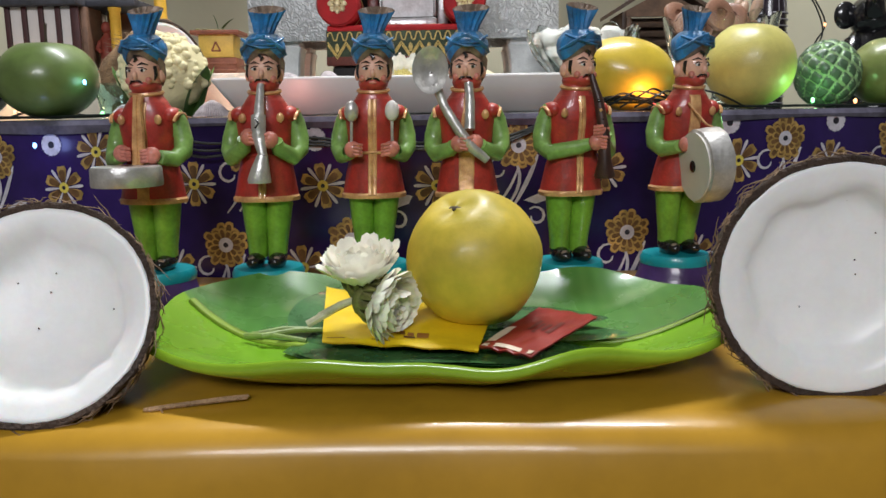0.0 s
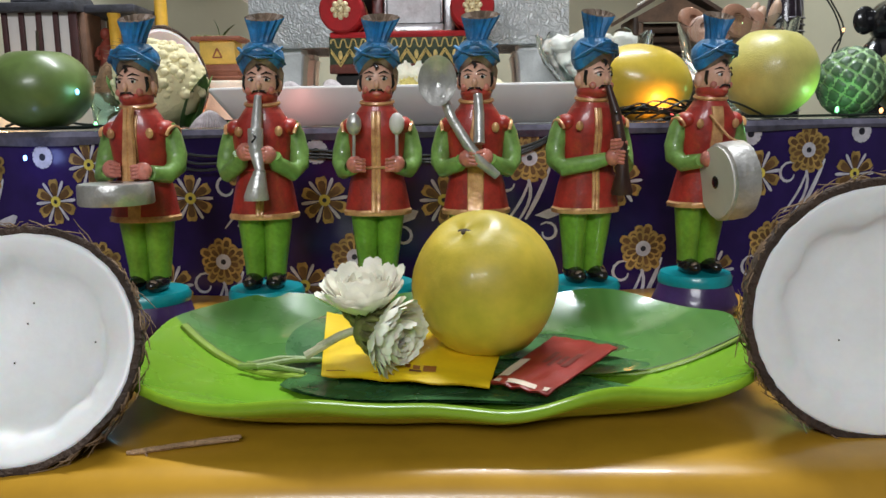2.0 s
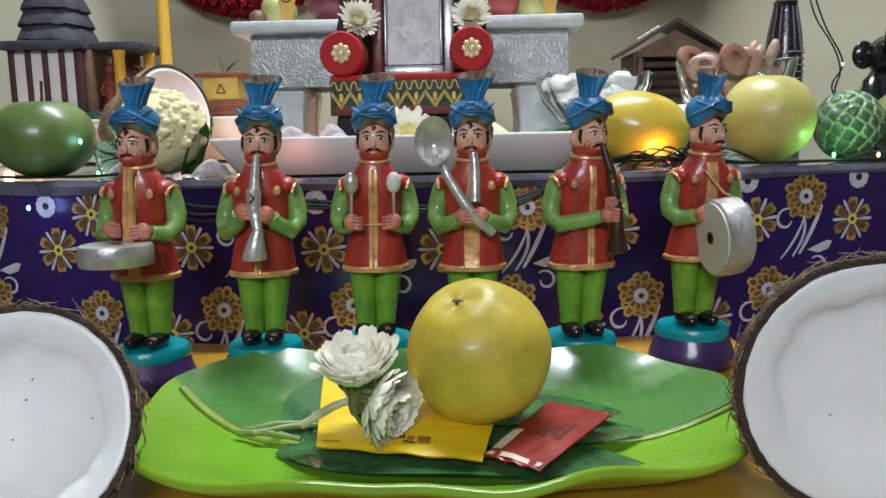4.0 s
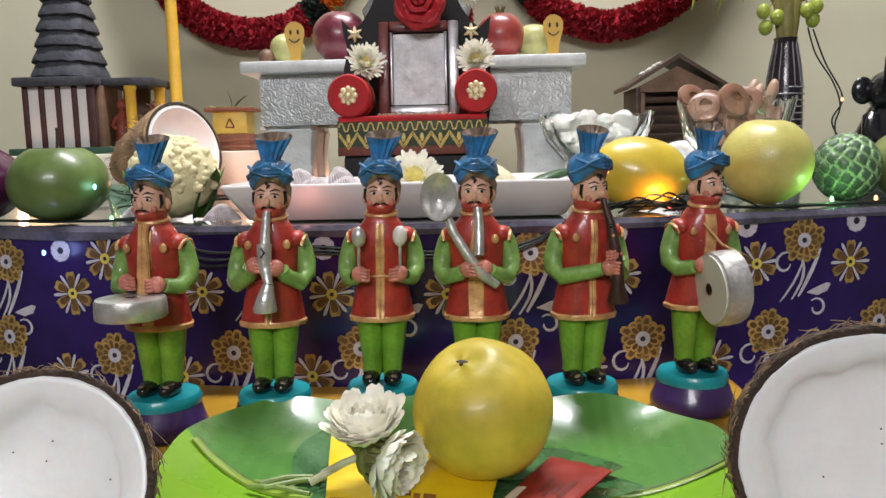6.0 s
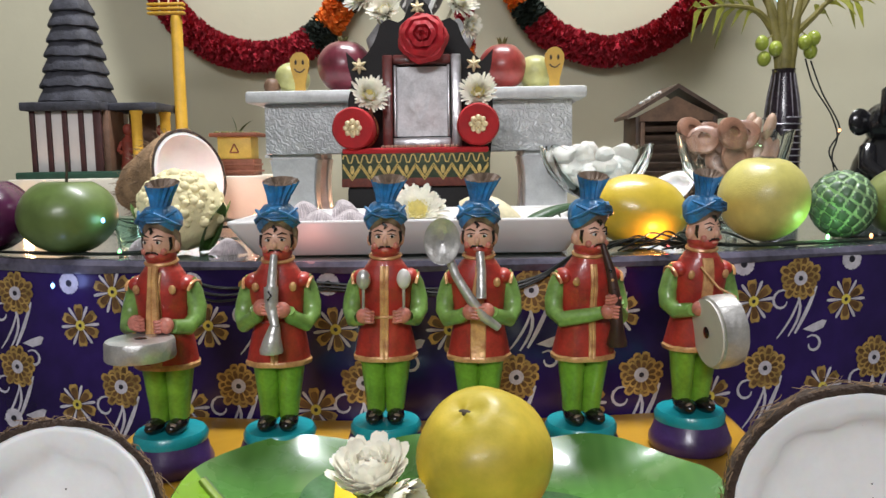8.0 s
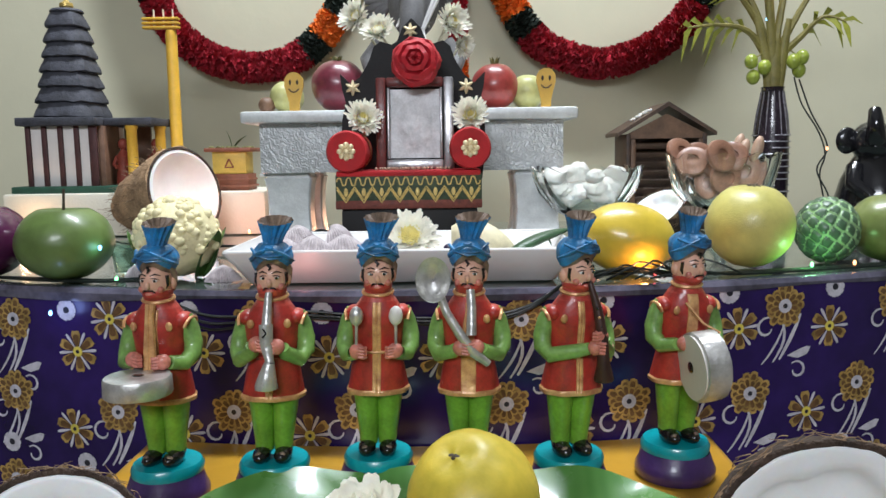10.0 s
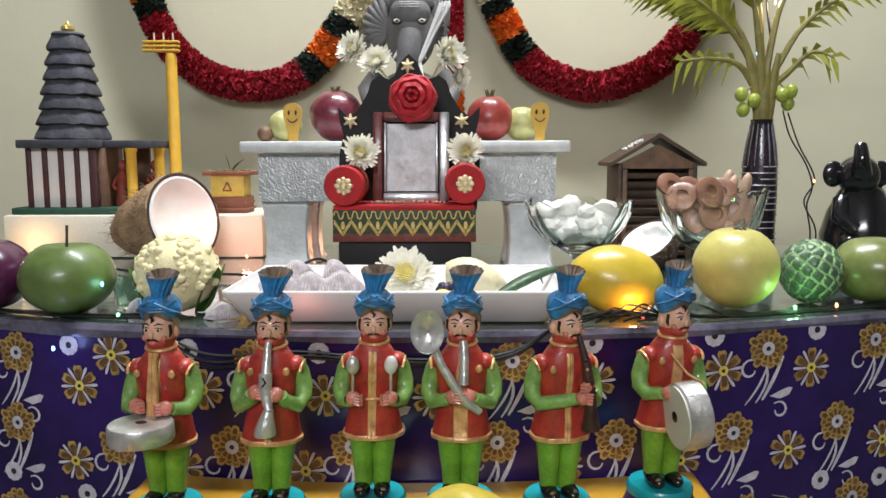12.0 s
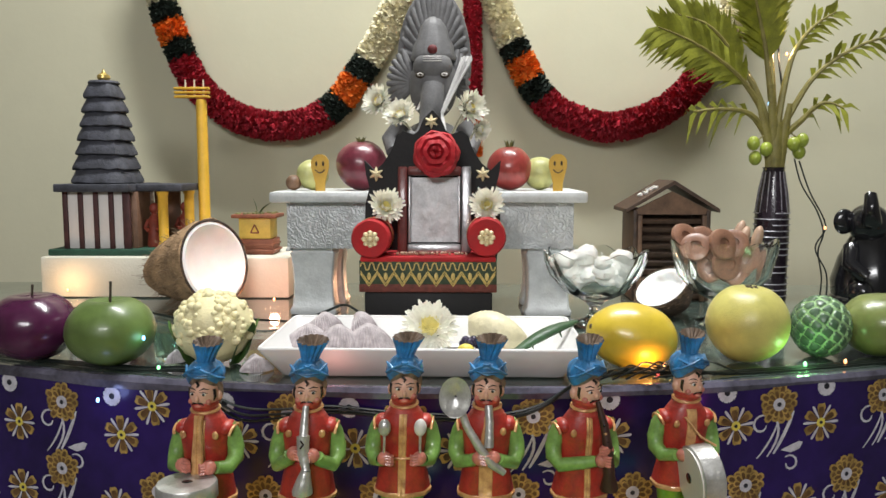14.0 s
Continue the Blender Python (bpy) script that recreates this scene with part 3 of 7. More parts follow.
for cx, cz, turn in ((-0.317, 0.072, 0.1), (-0.325, 0.004, 0.2), (-0.203, 0.075, 0.0), (-0.099, 0.073, 0.15), (0.122, 0.082, 0.1), (0.319, 0.083, 0.0), (0.235, 0.086, 0.12), (-0.117, 0.008, 0.1), (-0.01, 0.072, 0.0), (0.199, 0.010, 0.1), (-0.223, 0.006, 0.1), (0.096, 0.010, 0.0), (0.30, 0.010, 0.1), (-0.285, 0.101, 0.2), (-0.43, 0.073, 0.0), (0.425, 0.082, 0.1), (-0.43, 0.008, 0.1), (0.40, 0.008, 0.1), (-0.338, -0.048, 0.1), (0.318, -0.052, 0.0)):
    print_daisy(cx, cz, 0.0185, turn)
for cx, cz in ((-0.326, 0.107), (0.226, 0.1165), (0.323, 0.1165), (-0.104, 0.109), (0.12, 0.115), (-0.215, 0.109), (0.01, 0.112), (-0.44, 0.110), (0.43, 0.1165), (-0.392, -0.014), (-0.316, -0.026), (0.335, -0.022), (0.400, -0.028)):
    print_small_flower(cx, cz, 0.0095)


# ---- clay musicians, each one mesh ----
def figurine(name, x, y, yaw, kind, label, head_turn=0, side=0.0):
    s = Shape()
    jit = lambda a, i: 1 + 0.012 * math.sin(3 * a + i)
    s.lathe([(0.0262, 0.0), (0.0282, 0.003), (0.0284, 0.007), (0.0262, 0.0120), (0.0238, 0.0195)], PUR, 32, wob=jit, cap0=True)
    s.lathe([(0.0238, 0.0195), (0.0243, 0.0235), (0.0226, 0.0268), (0.0150, 0.0274), (0.0005, 0.0275)], TEA, 32, wob=jit)
    for sx in (-1, 1):
        s.ball((sx * 0.0072, -0.0062, 0.0315), (0.0062, 0.0125, 0.0055), BLK, 14, 8)
        s.ball((sx * 0.0068, 0.000, 0.0345), (0.0062, 0.0072, 0.0065), BLK, 12, 8)
        s.ball((sx * 0.0078, -0.0145, 0.0332), (0.0030, 0.0020, 0.0026), GRY, 8, 6)
        rows = []
        for z, cx, rx, ry in ((0.0335, 0.0064, 0.0062, 0.0075), (0.042, 0.0066, 0.0068, 0.0080), (0.055, 0.0074, 0.0080, 0.0090), (0.068, 0.0080, 0.0091, 0.0105), (0.076, 0.0080, 0.0095, 0.0115)):
            rows.append([(sx * cx + rx * math.cos(a), ry * math.sin(a), z) for a in [2 * math.pi * k / 18 for k in range(18)]])
        s.grid(rows, GRN, True, True, True)
    # coat
    body = [(0.0675, 0.0212, 0.0166), (0.0700, 0.0216, 0.0170), (0.0712, 0.0205, 0.0162), (0.085, 0.0182, 0.0148), (0.0965, 0.0156, 0.0128), (0.108, 0.0170, 0.0136), (0.119, 0.0184, 0.0144), (0.127, 0.0168, 0.0130), (0.1335, 0.0125, 0.0108), (0.1385, 0.0092, 0.0090), (0.1435, 0.0080, 0.0084)]

    def ring(z, rx, ry, n=36, fold=0.0):
        return [((rx + fold * math.cos(9 * a)) * math.copysign(abs(math.cos(a)) ** 0.9, math.cos(a)), (ry + fold * math.cos(9 * a)) * math.copysign(abs(math.sin(a)) ** 0.9, math.sin(a)), z) for a in [2 * math.pi * k / n for k in range(n)]]

    s.grid([ring(z, rx, ry, fold=0.0004 if z < 0.08 else 0) for z, rx, ry in body[:3]], GLD, True, True, False)
    s.grid([ring(z, rx, ry, fold=0.0004 if z < 0.08 else 0) for z, rx, ry in body[2:9]], RED)
    s.grid([ring(z, rx, ry) for z, rx, ry in body[8:]], BLS)
    # placket down the front
    wide = {1: 0.0042, 2: 0.0026, 3: 0.0030, 4: 0.0052, 5: 0.0024, 6: 0.0040}[kind]
    rows = []
    for z, rx, ry in body[1:9]:
        w = wide * (0.75 if (kind == 4 and z > 0.1) else 1)
        w = 0.0022 if (kind == 4 and z > 0.12) else w
        rows.append([(dx * w, -ry * (1 - 0.25 * (dx * w / rx) ** 2) - b, z) for dx, b in ((-1, -0.0004), (-0.9, 0.0008), (-0.35, 0.0012), (0, 0.0006), (0.35, 0.0012), (0.9, 0.0008), (1, -0.0004))])
    s.grid(rows, GLD, close=False)
    s.tube([(0.0160 * math.cos(a), 0.0134 * math.sin(a), 0.0985) for a in [math.pi * (1.05 + 0.9 * k / 14) for k in range(15)]], 0.0011, GLD if kind in (4, 3) else RED, 6)
    for sx in (-1, 1):
        # sleeveless coat's shoulder caps with gilt edge, and medals
        s.ball((sx * 0.0160, 0.000, 0.1245), (0.0062, 0.0098, 0.0058), RED, 14, 8, m=Matrix.Rotation(sx * 0.5, 3, "Y"))
        s.tube([(sx * (0.0203 + 0.0012 * math.sin(t)), 0.0096 * math.cos(t), 0.1230 + 0.0055 * math.sin(t) - 0.002) for t in [math.pi * k / 10 for k in range(11)]], 0.0011, GLD, 6)
        s.ball((sx * 0.0118, -0.0137, 0.1225), (0.0024, 0.0012, 0.0032), GLD, 8, 6)
    # collar
    s.tube([(0.0098 * math.cos(a), 0.0088 * math.sin(a) - 0.001, 0.1395 - 0.0015 * math.sin(-a)) for a in [2 * math.pi * k / 20 for k in range(21)]], 0.0013, GLD, 6)
    # arms and palms
    palms = {1: ((-0.0095, -0.0205, 0.1015), (0.0095, -0.0205, 0.1000)), 2: ((-0.0062, -0.0225, 0.1105), (0.0066, -0.0225, 0.1085)), 3: ((-0.0125, -0.0190, 0.1010), (0.0125, -0.0190, 0.1010)),
             4: ((-0.0048, -0.0215, 0.1040), (0.0052, -0.0215, 0.1045)), 5: ((0.0072, -0.0225, 0.1035), (0.0105, -0.0215, 0.1105)), 6: ((-0.0085, -0.0215, 0.1005), (0.0150, -0.0205, 0.0960))}[kind]
    for sx, hp in zip((-1, 1), palms):
        s.tube([(sx * 0.0160, 0.0005, 0.1268), (sx * 0.0192, 0.001, 0.119), (sx * 0.0218, 0.000, 0.109), (sx * 0.0222, -0.003, 0.1015), (sx * 0.0196, -0.0105, 0.0970), ((hp[0] * 1.6 + sx * 0.018) / 2.6, -0.0165, (hp[2] + 0.097) / 2), (hp[0] + sx * 0.0035, hp[1] + 0.002, hp[2] - 0.001)], [0.0054, 0.0061, 0.0061, 0.0060, 0.0056, 0.0050, 0.0042], ARM, 14)
        s.ball(hp, (0.0054, 0.0046, 0.0056), PNK, 12, 8)
        for q in range(4):
            s.tube([(hp[0] - sx * 0.001, hp[1] - 0.0035, hp[2] + 0.0035 - 0.0022 * q), (hp[0] - sx * 0.0042, hp[1] - 0.0042, hp[2] + 0.003 - 0.0022 * q), (hp[0] - sx * 0.006, hp[1] - 0.002, hp[2] + 0.0028 - 0.0022 * q)], 0.0012, PNK, 6)
    # head
    h = Shape()
    cz = 0.1512
    h.ball((0, -0.001, cz), (0.0103, 0.0116, 0.0128), SKN, 24, 16, disp=lambda d: 1 + 0.02 * (d.z < -0.6))
    h.ball((0, -0.0012, cz - 0.0072), (0.0096, 0.0111, 0.0066), BLS, 18, 10)
    h.ball((0, -0.0126, cz - 0.0012), (0.0018, 0.0022, 0.0030), SKN, 10, 8)
    for sx in (-1, 1):
        h.ball((sx * 0.0104, 0.001, cz - 0.001), (0.0018, 0.003, 0.0042), SKN, 10, 8)
        h.ball((sx * 0.0066, -0.0086, cz - 0.0042), (0.0022, 0.0022, 0.0024), PNK, 10, 8)
        h.ball((sx * 0.0042, -0.0112, cz + 0.0020), (0.0021, 0.0007, 0.0010), WHT, 10, 6)
        h.ball((sx * 0.0042 + 0.0003, -0.0119, cz + 0.0020), (0.0010, 0.0005, 0.0010), BLK, 8, 6)
        h.tube([(sx * 0.0016, -0.0118, cz + 0.0036), (sx * 0.0044, -0.0116, cz + 0.0038), (sx * 0.0068, -0.0098, cz + 0.0026)], [0.0002, 0.0004, 0.0002], BLK, 5)
        h.tube([(sx * 0.0014, -0.0116, cz + 0.0052), (sx * 0.0044, -0.0111, cz + 0.0066), (sx * 0.0074, -0.0090, cz + 0.0054)], [0.0003, 0.0005, 0.0002], BLK, 5)
        h.tube([(sx * 0.0004, -0.0127, cz - 0.0046), (sx * 0.0028, -0.0124, cz - 0.0046), (sx * 0.0044, -0.0113, cz - 0.0062)], [0.0005, 0.0007, 0.0003], BLK, 6)
        h.tube([(sx * 0.0094, -0.005, cz + 0.005), (sx * 0.0096, -0.0048, cz - 0.001), (sx * 0.0089, -0.0055, cz - 0.004)], [0.0012, 0.0013, 0.0004], BLK, 6)
    h.ball((0, -0.0120, cz - 0.0070), (0.0026, 0.0012, 0.0011), PNK, 8, 6)
    h.tube([(-0.0015, -0.0098, cz + 0.0110), (0.0006, -0.0112, cz + 0.0090), (-0.0005, -0.0116, cz + 0.0072)], [0.0009, 0.0011, 0.0004], BLK, 6)
    face_end = len(h.v)
    # turban: gilt wrap low at the sides, blue roll slanting up, pleated fan
    ct = 0.1555
    slant = lambda a: -0.0078 * math.cos(a) ** 2 + 0.0010 * math.cos(a) + 0.0026
    tr = lambda z, rx, ry, k=0.0, w=1.0: [((rx + k * math.cos(14 * a)) * math.cos(a), (ry + k * math.cos(14 * a)) * math.sin(a) + 0.0008, z + w * slant(a)) for a in [2 * math.pi * q / 56 for q in range(56)]]
    tip = lambda z, rx, ry, k=0.0, dz=0.0: [((rx + k * math.cos(14 * a)) * math.cos(a), (ry + k * math.cos(14 * a)) * math.sin(a) + 0.0008, z + dz * math.sin(a)) for a in [2 * math.pi * q / 56 for q in range(56)]]
    h.grid([tr(ct + 0.0036, 0.0098, 0.0110), tr(ct + 0.0048, 0.0106, 0.0118), tr(ct + 0.0066, 0.0117, 0.0126), tr(ct + 0.0080, 0.0125, 0.0131)], GRY)
    h.grid([tr(ct + 0.0070, 0.0126, 0.0131, 0, 1.1), tr(ct + 0.0094, 0.0148, 0.0140, 0.0002, 0.9), tr(ct + 0.0122, 0.0154, 0.0145, 0.0003, 0.5), tr(ct + 0.0146, 0.0142, 0.0140, 0.0004, 0.2), tr(ct + 0.0168, 0.0120, 0.0122, 0.0004, 0.1), tr(ct + 0.0184, 0.0100, 0.0100, 0.0003, 0), tr(ct + 0.0194, 0.0086, 0.0080, 0.0002, 0), tr(ct + 0.0190, 0.0068, 0.0064, 0, 0)], BLU)
    h.tube([(-0.0146, -0.003, ct + 0.0160), (-0.009, -0.0116, ct + 0.0122), (0.000, -0.0140, ct + 0.0098), (0.0100, -0.0094, ct + 0.0100)], [0.0011, 0.0017, 0.0016, 0.0010], BLU, 8, 0.7)
    h.tube([(0.0142, -0.002, ct + 0.0165), (0.008, -0.0118, ct + 0.0118), (-0.002, -0.0136, ct + 0.0112), (-0.0110, -0.0092, ct + 0.0128)], [0.0012, 0.0018, 0.0018, 0.0010], BLU, 8, 0.7)
    h.tube([(0.0108, -0.003, ct + 0.006), (0.0122, 0.001, ct + 0.001), (0.0116, 0.003, ct - 0.006), (0.0098, 0.004, ct - 0.012)], [0.0022, 0.0028, 0.0024, 0.0012], GRY, 10, 0.8)
    # wound folds crossing over the brow and down the sides
    for f, c in ((1, BLU), (-1, BLU)):
        h.tube([(f * 0.0152, 0.002, ct + 0.0065), (f * 0.0138, -0.0070, ct + 0.0092), (f * 0.0070, -0.0128, ct + 0.0138), (f * -0.0030, -0.0122, ct + 0.0172)], [0.0012, 0.0020, 0.0019, 0.0010], c, 8, 0.7)
    lean_x = lambda row, d: [(p[0] + d, p[1], p[2]) for p in row]
    fan = [(0.0150, 0.0078, 0.0072, 0.0002, 0.0, 0.0), (0.0200, 0.0068, 0.0058, 0.0005, 0.0, 0.0004), (0.0250, 0.0082, 0.0058, 0.0008, 0.0008, 0.0012), (0.0300, 0.0104, 0.0062, 0.0011, 0.0018, 0.0020), (0.0338, 0.0121, 0.0064, 0.0013, 0.0026, 0.0026)]
    h.grid([lean_x(tip(ct + z, rx, ry, k, dz), dx) for z, rx, ry, k, dz, dx in fan], BLU)
    h.grid([lean_x(tip(ct + 0.0338, 0.0121, 0.0064, 0.0013, 0.0026), 0.0026), lean_x(tip(ct + 0.0347, 0.0117, 0.0058, 0.0012, 0.0026), 0.0026), lean_x(tip(ct + 0.0330, 0.0098, 0.0040, 0.0008, 0.002), 0.0024), lean_x(tip(ct + 0.0290, 0.0050, 0.0020, 0.0002, 0.001), 0.002)], GRY, True, False, True)
    h.v[face_end:] = [(p[0] * 0.88, p[1] * 0.92, p[2] + 0.0010) for p in h.v[face_end:]]
    h.moved(Matrix.Rotation(radians(head_turn), 4, "Z"))
    off = len(s.v)
    s.v.extend(h.v)
    s.f.extend(tuple(i + off for i in f) for f in h.f)
    s.m.extend(h.m)
    # what each one plays
    if kind == 1:
        s.lathe([(0.001, 0.0), (0.0205, 0.0), (0.0211, 0.001), (0.0207, 0.0112), (0.0199, 0.0125), (0.001, 0.0127)], SLV, 36, at=(-0.0015, -0.0330, 0.0815), cap0=True, cap1=True)
        s.ball((-0.0010, -0.0330, 0.0943), (0.0040, 0.0030, 0.0006), BLK, 12, 6)
        s.grid([[(u * w, y - b, z) for u, b in ((-1, 0.0), (-0.8, 0.0016), (-0.1, 0.0020), (0.05, 0.0012), (0.8, 0.0018), (1, 0.0))] for y, z, w in ((-0.0125, 0.138, 0.0036), (-0.0150, 0.130, 0.0030), (-0.0165, 0.115, 0.0040), (-0.0180, 0.101, 0.0046), (-0.0185, 0.093, 0.0050))], GLD, close=False)
        s.tube([(-0.012, -0.014, 0.100), (-0.013, -0.018, 0.092)], 0.0012, GLD, 6)
    if kind == 2:
        s.tube([(0, -0.0128, 0.1435), (0, -0.0170, 0.134), (0.0002, -0.0225, 0.122)], [0.0022, 0.0028, 0.0033], SLV, 12)
        s.tube([(0, -0.0225, 0.124), (0.0004, -0.0250, 0.112), (0.0028, -0.0270, 0.100), (0.0030, -0.0275, 0.0985)], [0.0046, 0.0044, 0.0028, 0.0034], SLV, 14)
        s.tube([(0.0030, -0.0275, 0.0990), (0.0016, -0.0285, 0.090), (0.0010, -0.0290, 0.0835), (0.0010, -0.0290, 0.0815)], [0.0034, 0.0058, 0.0074, 0.0072], SLV, 16)
        s.tube([(-0.001, -0.0268, 0.122), (0.001, -0.0275, 0.119), (-0.001, -0.0280, 0.116)], 0.0009, BLK, 6)
    if kind == 3:
        for sx in (-1, 1):
            s.ball((sx * 0.0128, -0.0195, 0.1258), (0.0046, 0.0044, 0.0068), WHT if sx > 0 else SLV, 14, 10)
            s.tube([(sx * 0.0128, -0.0195, 0.121), (sx * 0.0130, -0.0200, 0.104)], 0.0010, SLV, 6)
    if kind == 4:
        m = Matrix.Rotation(radians(80), 3, "X")
        s.lathe([(0.001, -0.002), (0.006, -0.001), (0.0108, 0.0022), (0.0128, 0.0050), (0.0133, 0.0052), (0.0128, 0.003), (0.006, -0.0035), (0.001, -0.004)], SLV, 28, at=(-0.0225, -0.0165, 0.1500), m=m, sx=0.85, sy=1.15)
        s.tube([(-0.0195, -0.0160, 0.142), (-0.014, -0.0190, 0.128), (-0.005, -0.0220, 0.113), (0.004, -0.0245, 0.101), (0.013, -0.0215, 0.093)], [0.0030, 0.0029, 0.0033, 0.0034, 0.0026], SLV, 12)
        s.tube([(0.001, -0.0128, 0.1425), (0.002, -0.0175, 0.131), (0.002, -0.0225, 0.113)], [0.0028, 0.0030, 0.0034], SLV, 12)
    if kind == 5:
        s.tube([(0.0045, -0.0140, 0.1465), (0.0085, -0.0185, 0.130), (0.0115, -0.0225, 0.110), (0.0125, -0.0240, 0.092), (0.0130, -0.0240, 0.082), (0.0130, -0.0240, 0.080)], [0.0017, 0.0030, 0.0036, 0.0042, 0.0066, 0.0062], DWD, 14)
        for q in range(4):
            s.ball((0.0075 + 0.0012 * q, -0.0212 - 0.001 * q, 0.130 - 0.006 * q), 0.0012, GLD if q % 2 else BLK, 8, 6)
    if kind == 6:
        m = look((0, 0, 0), (0.90, -0.02, 0.10)).to_3x3()
        s.lathe([(0.001, 0.0085), (0.0220, 0.0085), (0.0244, 0.0072), (0.0247, 0), (0.0244, -0.0072), (0.0220, -0.0085), (0.001, -0.0085)], SLV, 40, at=(0.0010, -0.0330, 0.0870), m=m, wob=lambda a, i: 1 + 0.012 * math.sin(11 * a + i))
        s.lathe([(0.0225, 0.0), (0.0228, 0.0012), (0.001, 0.0014)], WHT, 36, at=Vector((0.0010, -0.0330, 0.0870)) + m @ Vector((0, 0, 0.0081)), m=m)
        s.ball(Vector((0.0010, -0.0330, 0.0870)) + m @ Vector((0, 0, 0.0097)), (0.0042, 0.0042, 0.0008), BLK, 14, 6, m=m)
        s.tube([(-0.006, -0.014, 0.128), (0.004, -0.021, 0.114), (0.014, -0.026, 0.108)], 0.0009, GLD, 6)
    # each one leans a little forward on its base
    s.v = [(p[0], p[1] - 0.11 * max(0.0, p[2] - 0.030), p[2] + 0.0045 * min(1.0, max(0.0, (p[2] - 0.034) / 0.034)) - 0.0035 * min(1.0, max(0.0, (p[2] - 0.068) / 0.12))) for p in s.v]
    s.moved(Matrix.Rotation(radians(yaw), 4, "Z") @ Matrix.Shear("XY", 4, (side, 0.0)))
    s.moved(Matrix.Translation((x, y, 0.0004)))
    return single(name, s, FIG_MATS, (x, y, 0.0004), label, "figurine", "row of clay musicians", sharp=50)


figurine("musician_figurine", -0.1970, 0.521, -4, 1, "painted clay musician in red coat with flat silver drum", -6, 0.055)
figurine("musician_figurine", -0.1245, 0.526, 2, 2, "painted clay musician in red coat blowing a silver horn", 2, 0.05)
figurine("musician_figurine", -0.0535, 0.538, 2, 3, "painted clay musician in red coat holding two maracas", 2, 0.03)
figurine("musician_figurine", 0.0105, 0.535, -2, 4, "painted clay musician in red coat with bell-mouthed horn", -4, 0.015)
figurine("musician_figurine", 0.0800, 0.534, 12, 5, "painted clay musician in red coat playing a dark pipe", 18)
figurine("musician_figurine", 0.1595, 0.557, 10, 6, "painted clay musician in red coat with large round drum", 18)


# ---- on the yellow table ----
def build_leaf_plate():
    cx, cy = -0.004, 0.423
    th = thing("leaf_plate", (cx, cy, 0.0004), "glossy green melamine plate shaped like a banana leaf", "plate")

    def rim(a):
        c, s = math.cos(a), math.sin(a)
        r = 1 / ((abs(c) / 0.150) ** 3.2 + (abs(s) / 0.0965) ** 3.2) ** (1 / 3.2)
        return r * (1 + 0.045 * math.cos(a - 3.87) + 0.010 * math.sin(5 * a + 0.7) + 0.008 * math.sin(9 * a))

    def height(a, t):
        edge = 0.0205 + 0.005 * abs(math.cos(a)) + 0.0020 * math.sin(7 * a + 2.2) + 0.0014 * math.sin(11 * a)
        return 0.006 + (edge - 0.006) * max(0.0, (t - 0.62) / 0.38) ** 1.5

    ts = [0.02, 0.2, 0.4, 0.5, 0.6, 0.7, 0.8, 0.88, 0.94, 0.98, 1.0]
    n = 120
    top, under = [], []
    for t in ts:
        top.append([(cx + rim(a) * t * math.cos(a), cy + rim(a) * t * math.sin(a), height(a, t)) for a in [2 * math.pi * k / n for k in range(n)]])
    for t in reversed(ts[:-1]):
        under.append([(cx + rim(a) * t * 1.003 * math.cos(a), cy + rim(a) * t * 1.003 * math.sin(a), max(0.0006, height(a, t) - 0.0052)) for a in [2 * math.pi * k / n for k in range(n)]])
    lip = [[(p[0] + (p[0] - cx) * 0.010, p[1] + (p[1] - cy) * 0.010, p[2] - 0.0012) for p in top[-1]], [(p[0] + (p[0] - cx) * 0.010, p[1] + (p[1] - cy) * 0.010, p[2] - 0.0038) for p in top[-1]]]
    s = Shape()
    s.grid(top, 0, cap0=True)
    s.grid([top[-1], *lip, *under], 1, cap1=True)
    part("dish", s, [M_PLATE, M_LIME], th, sharp=60)
    s = Shape()
    for dy, mt, r in ((0, 0, 0.0022), (0.0042, 1, 0.0011)):
        pts, rad = [], []
        for k in range(41):
            x = -0.146 + 0.286 * k / 40
            yy = 0.402 + dy + 6.1 * max(0.0, -x - 0.060) ** 2
            px, py = x, yy - cy
            a = math.atan2(py, px)
            t = min(1.0, math.hypot(px, py) / rim(a))
            pts.append((cx + x, yy, height(a, t) + 0.0012))
            rad.append(r * (1.15 - 0.5 * k / 40))
        s.tube(pts, rad, mt, 8, 0.7)
    part("midrib", s, [M_RIB, M_LEAFGREEN], th, "raised yellow-green leaf rib")


build_leaf_plate()


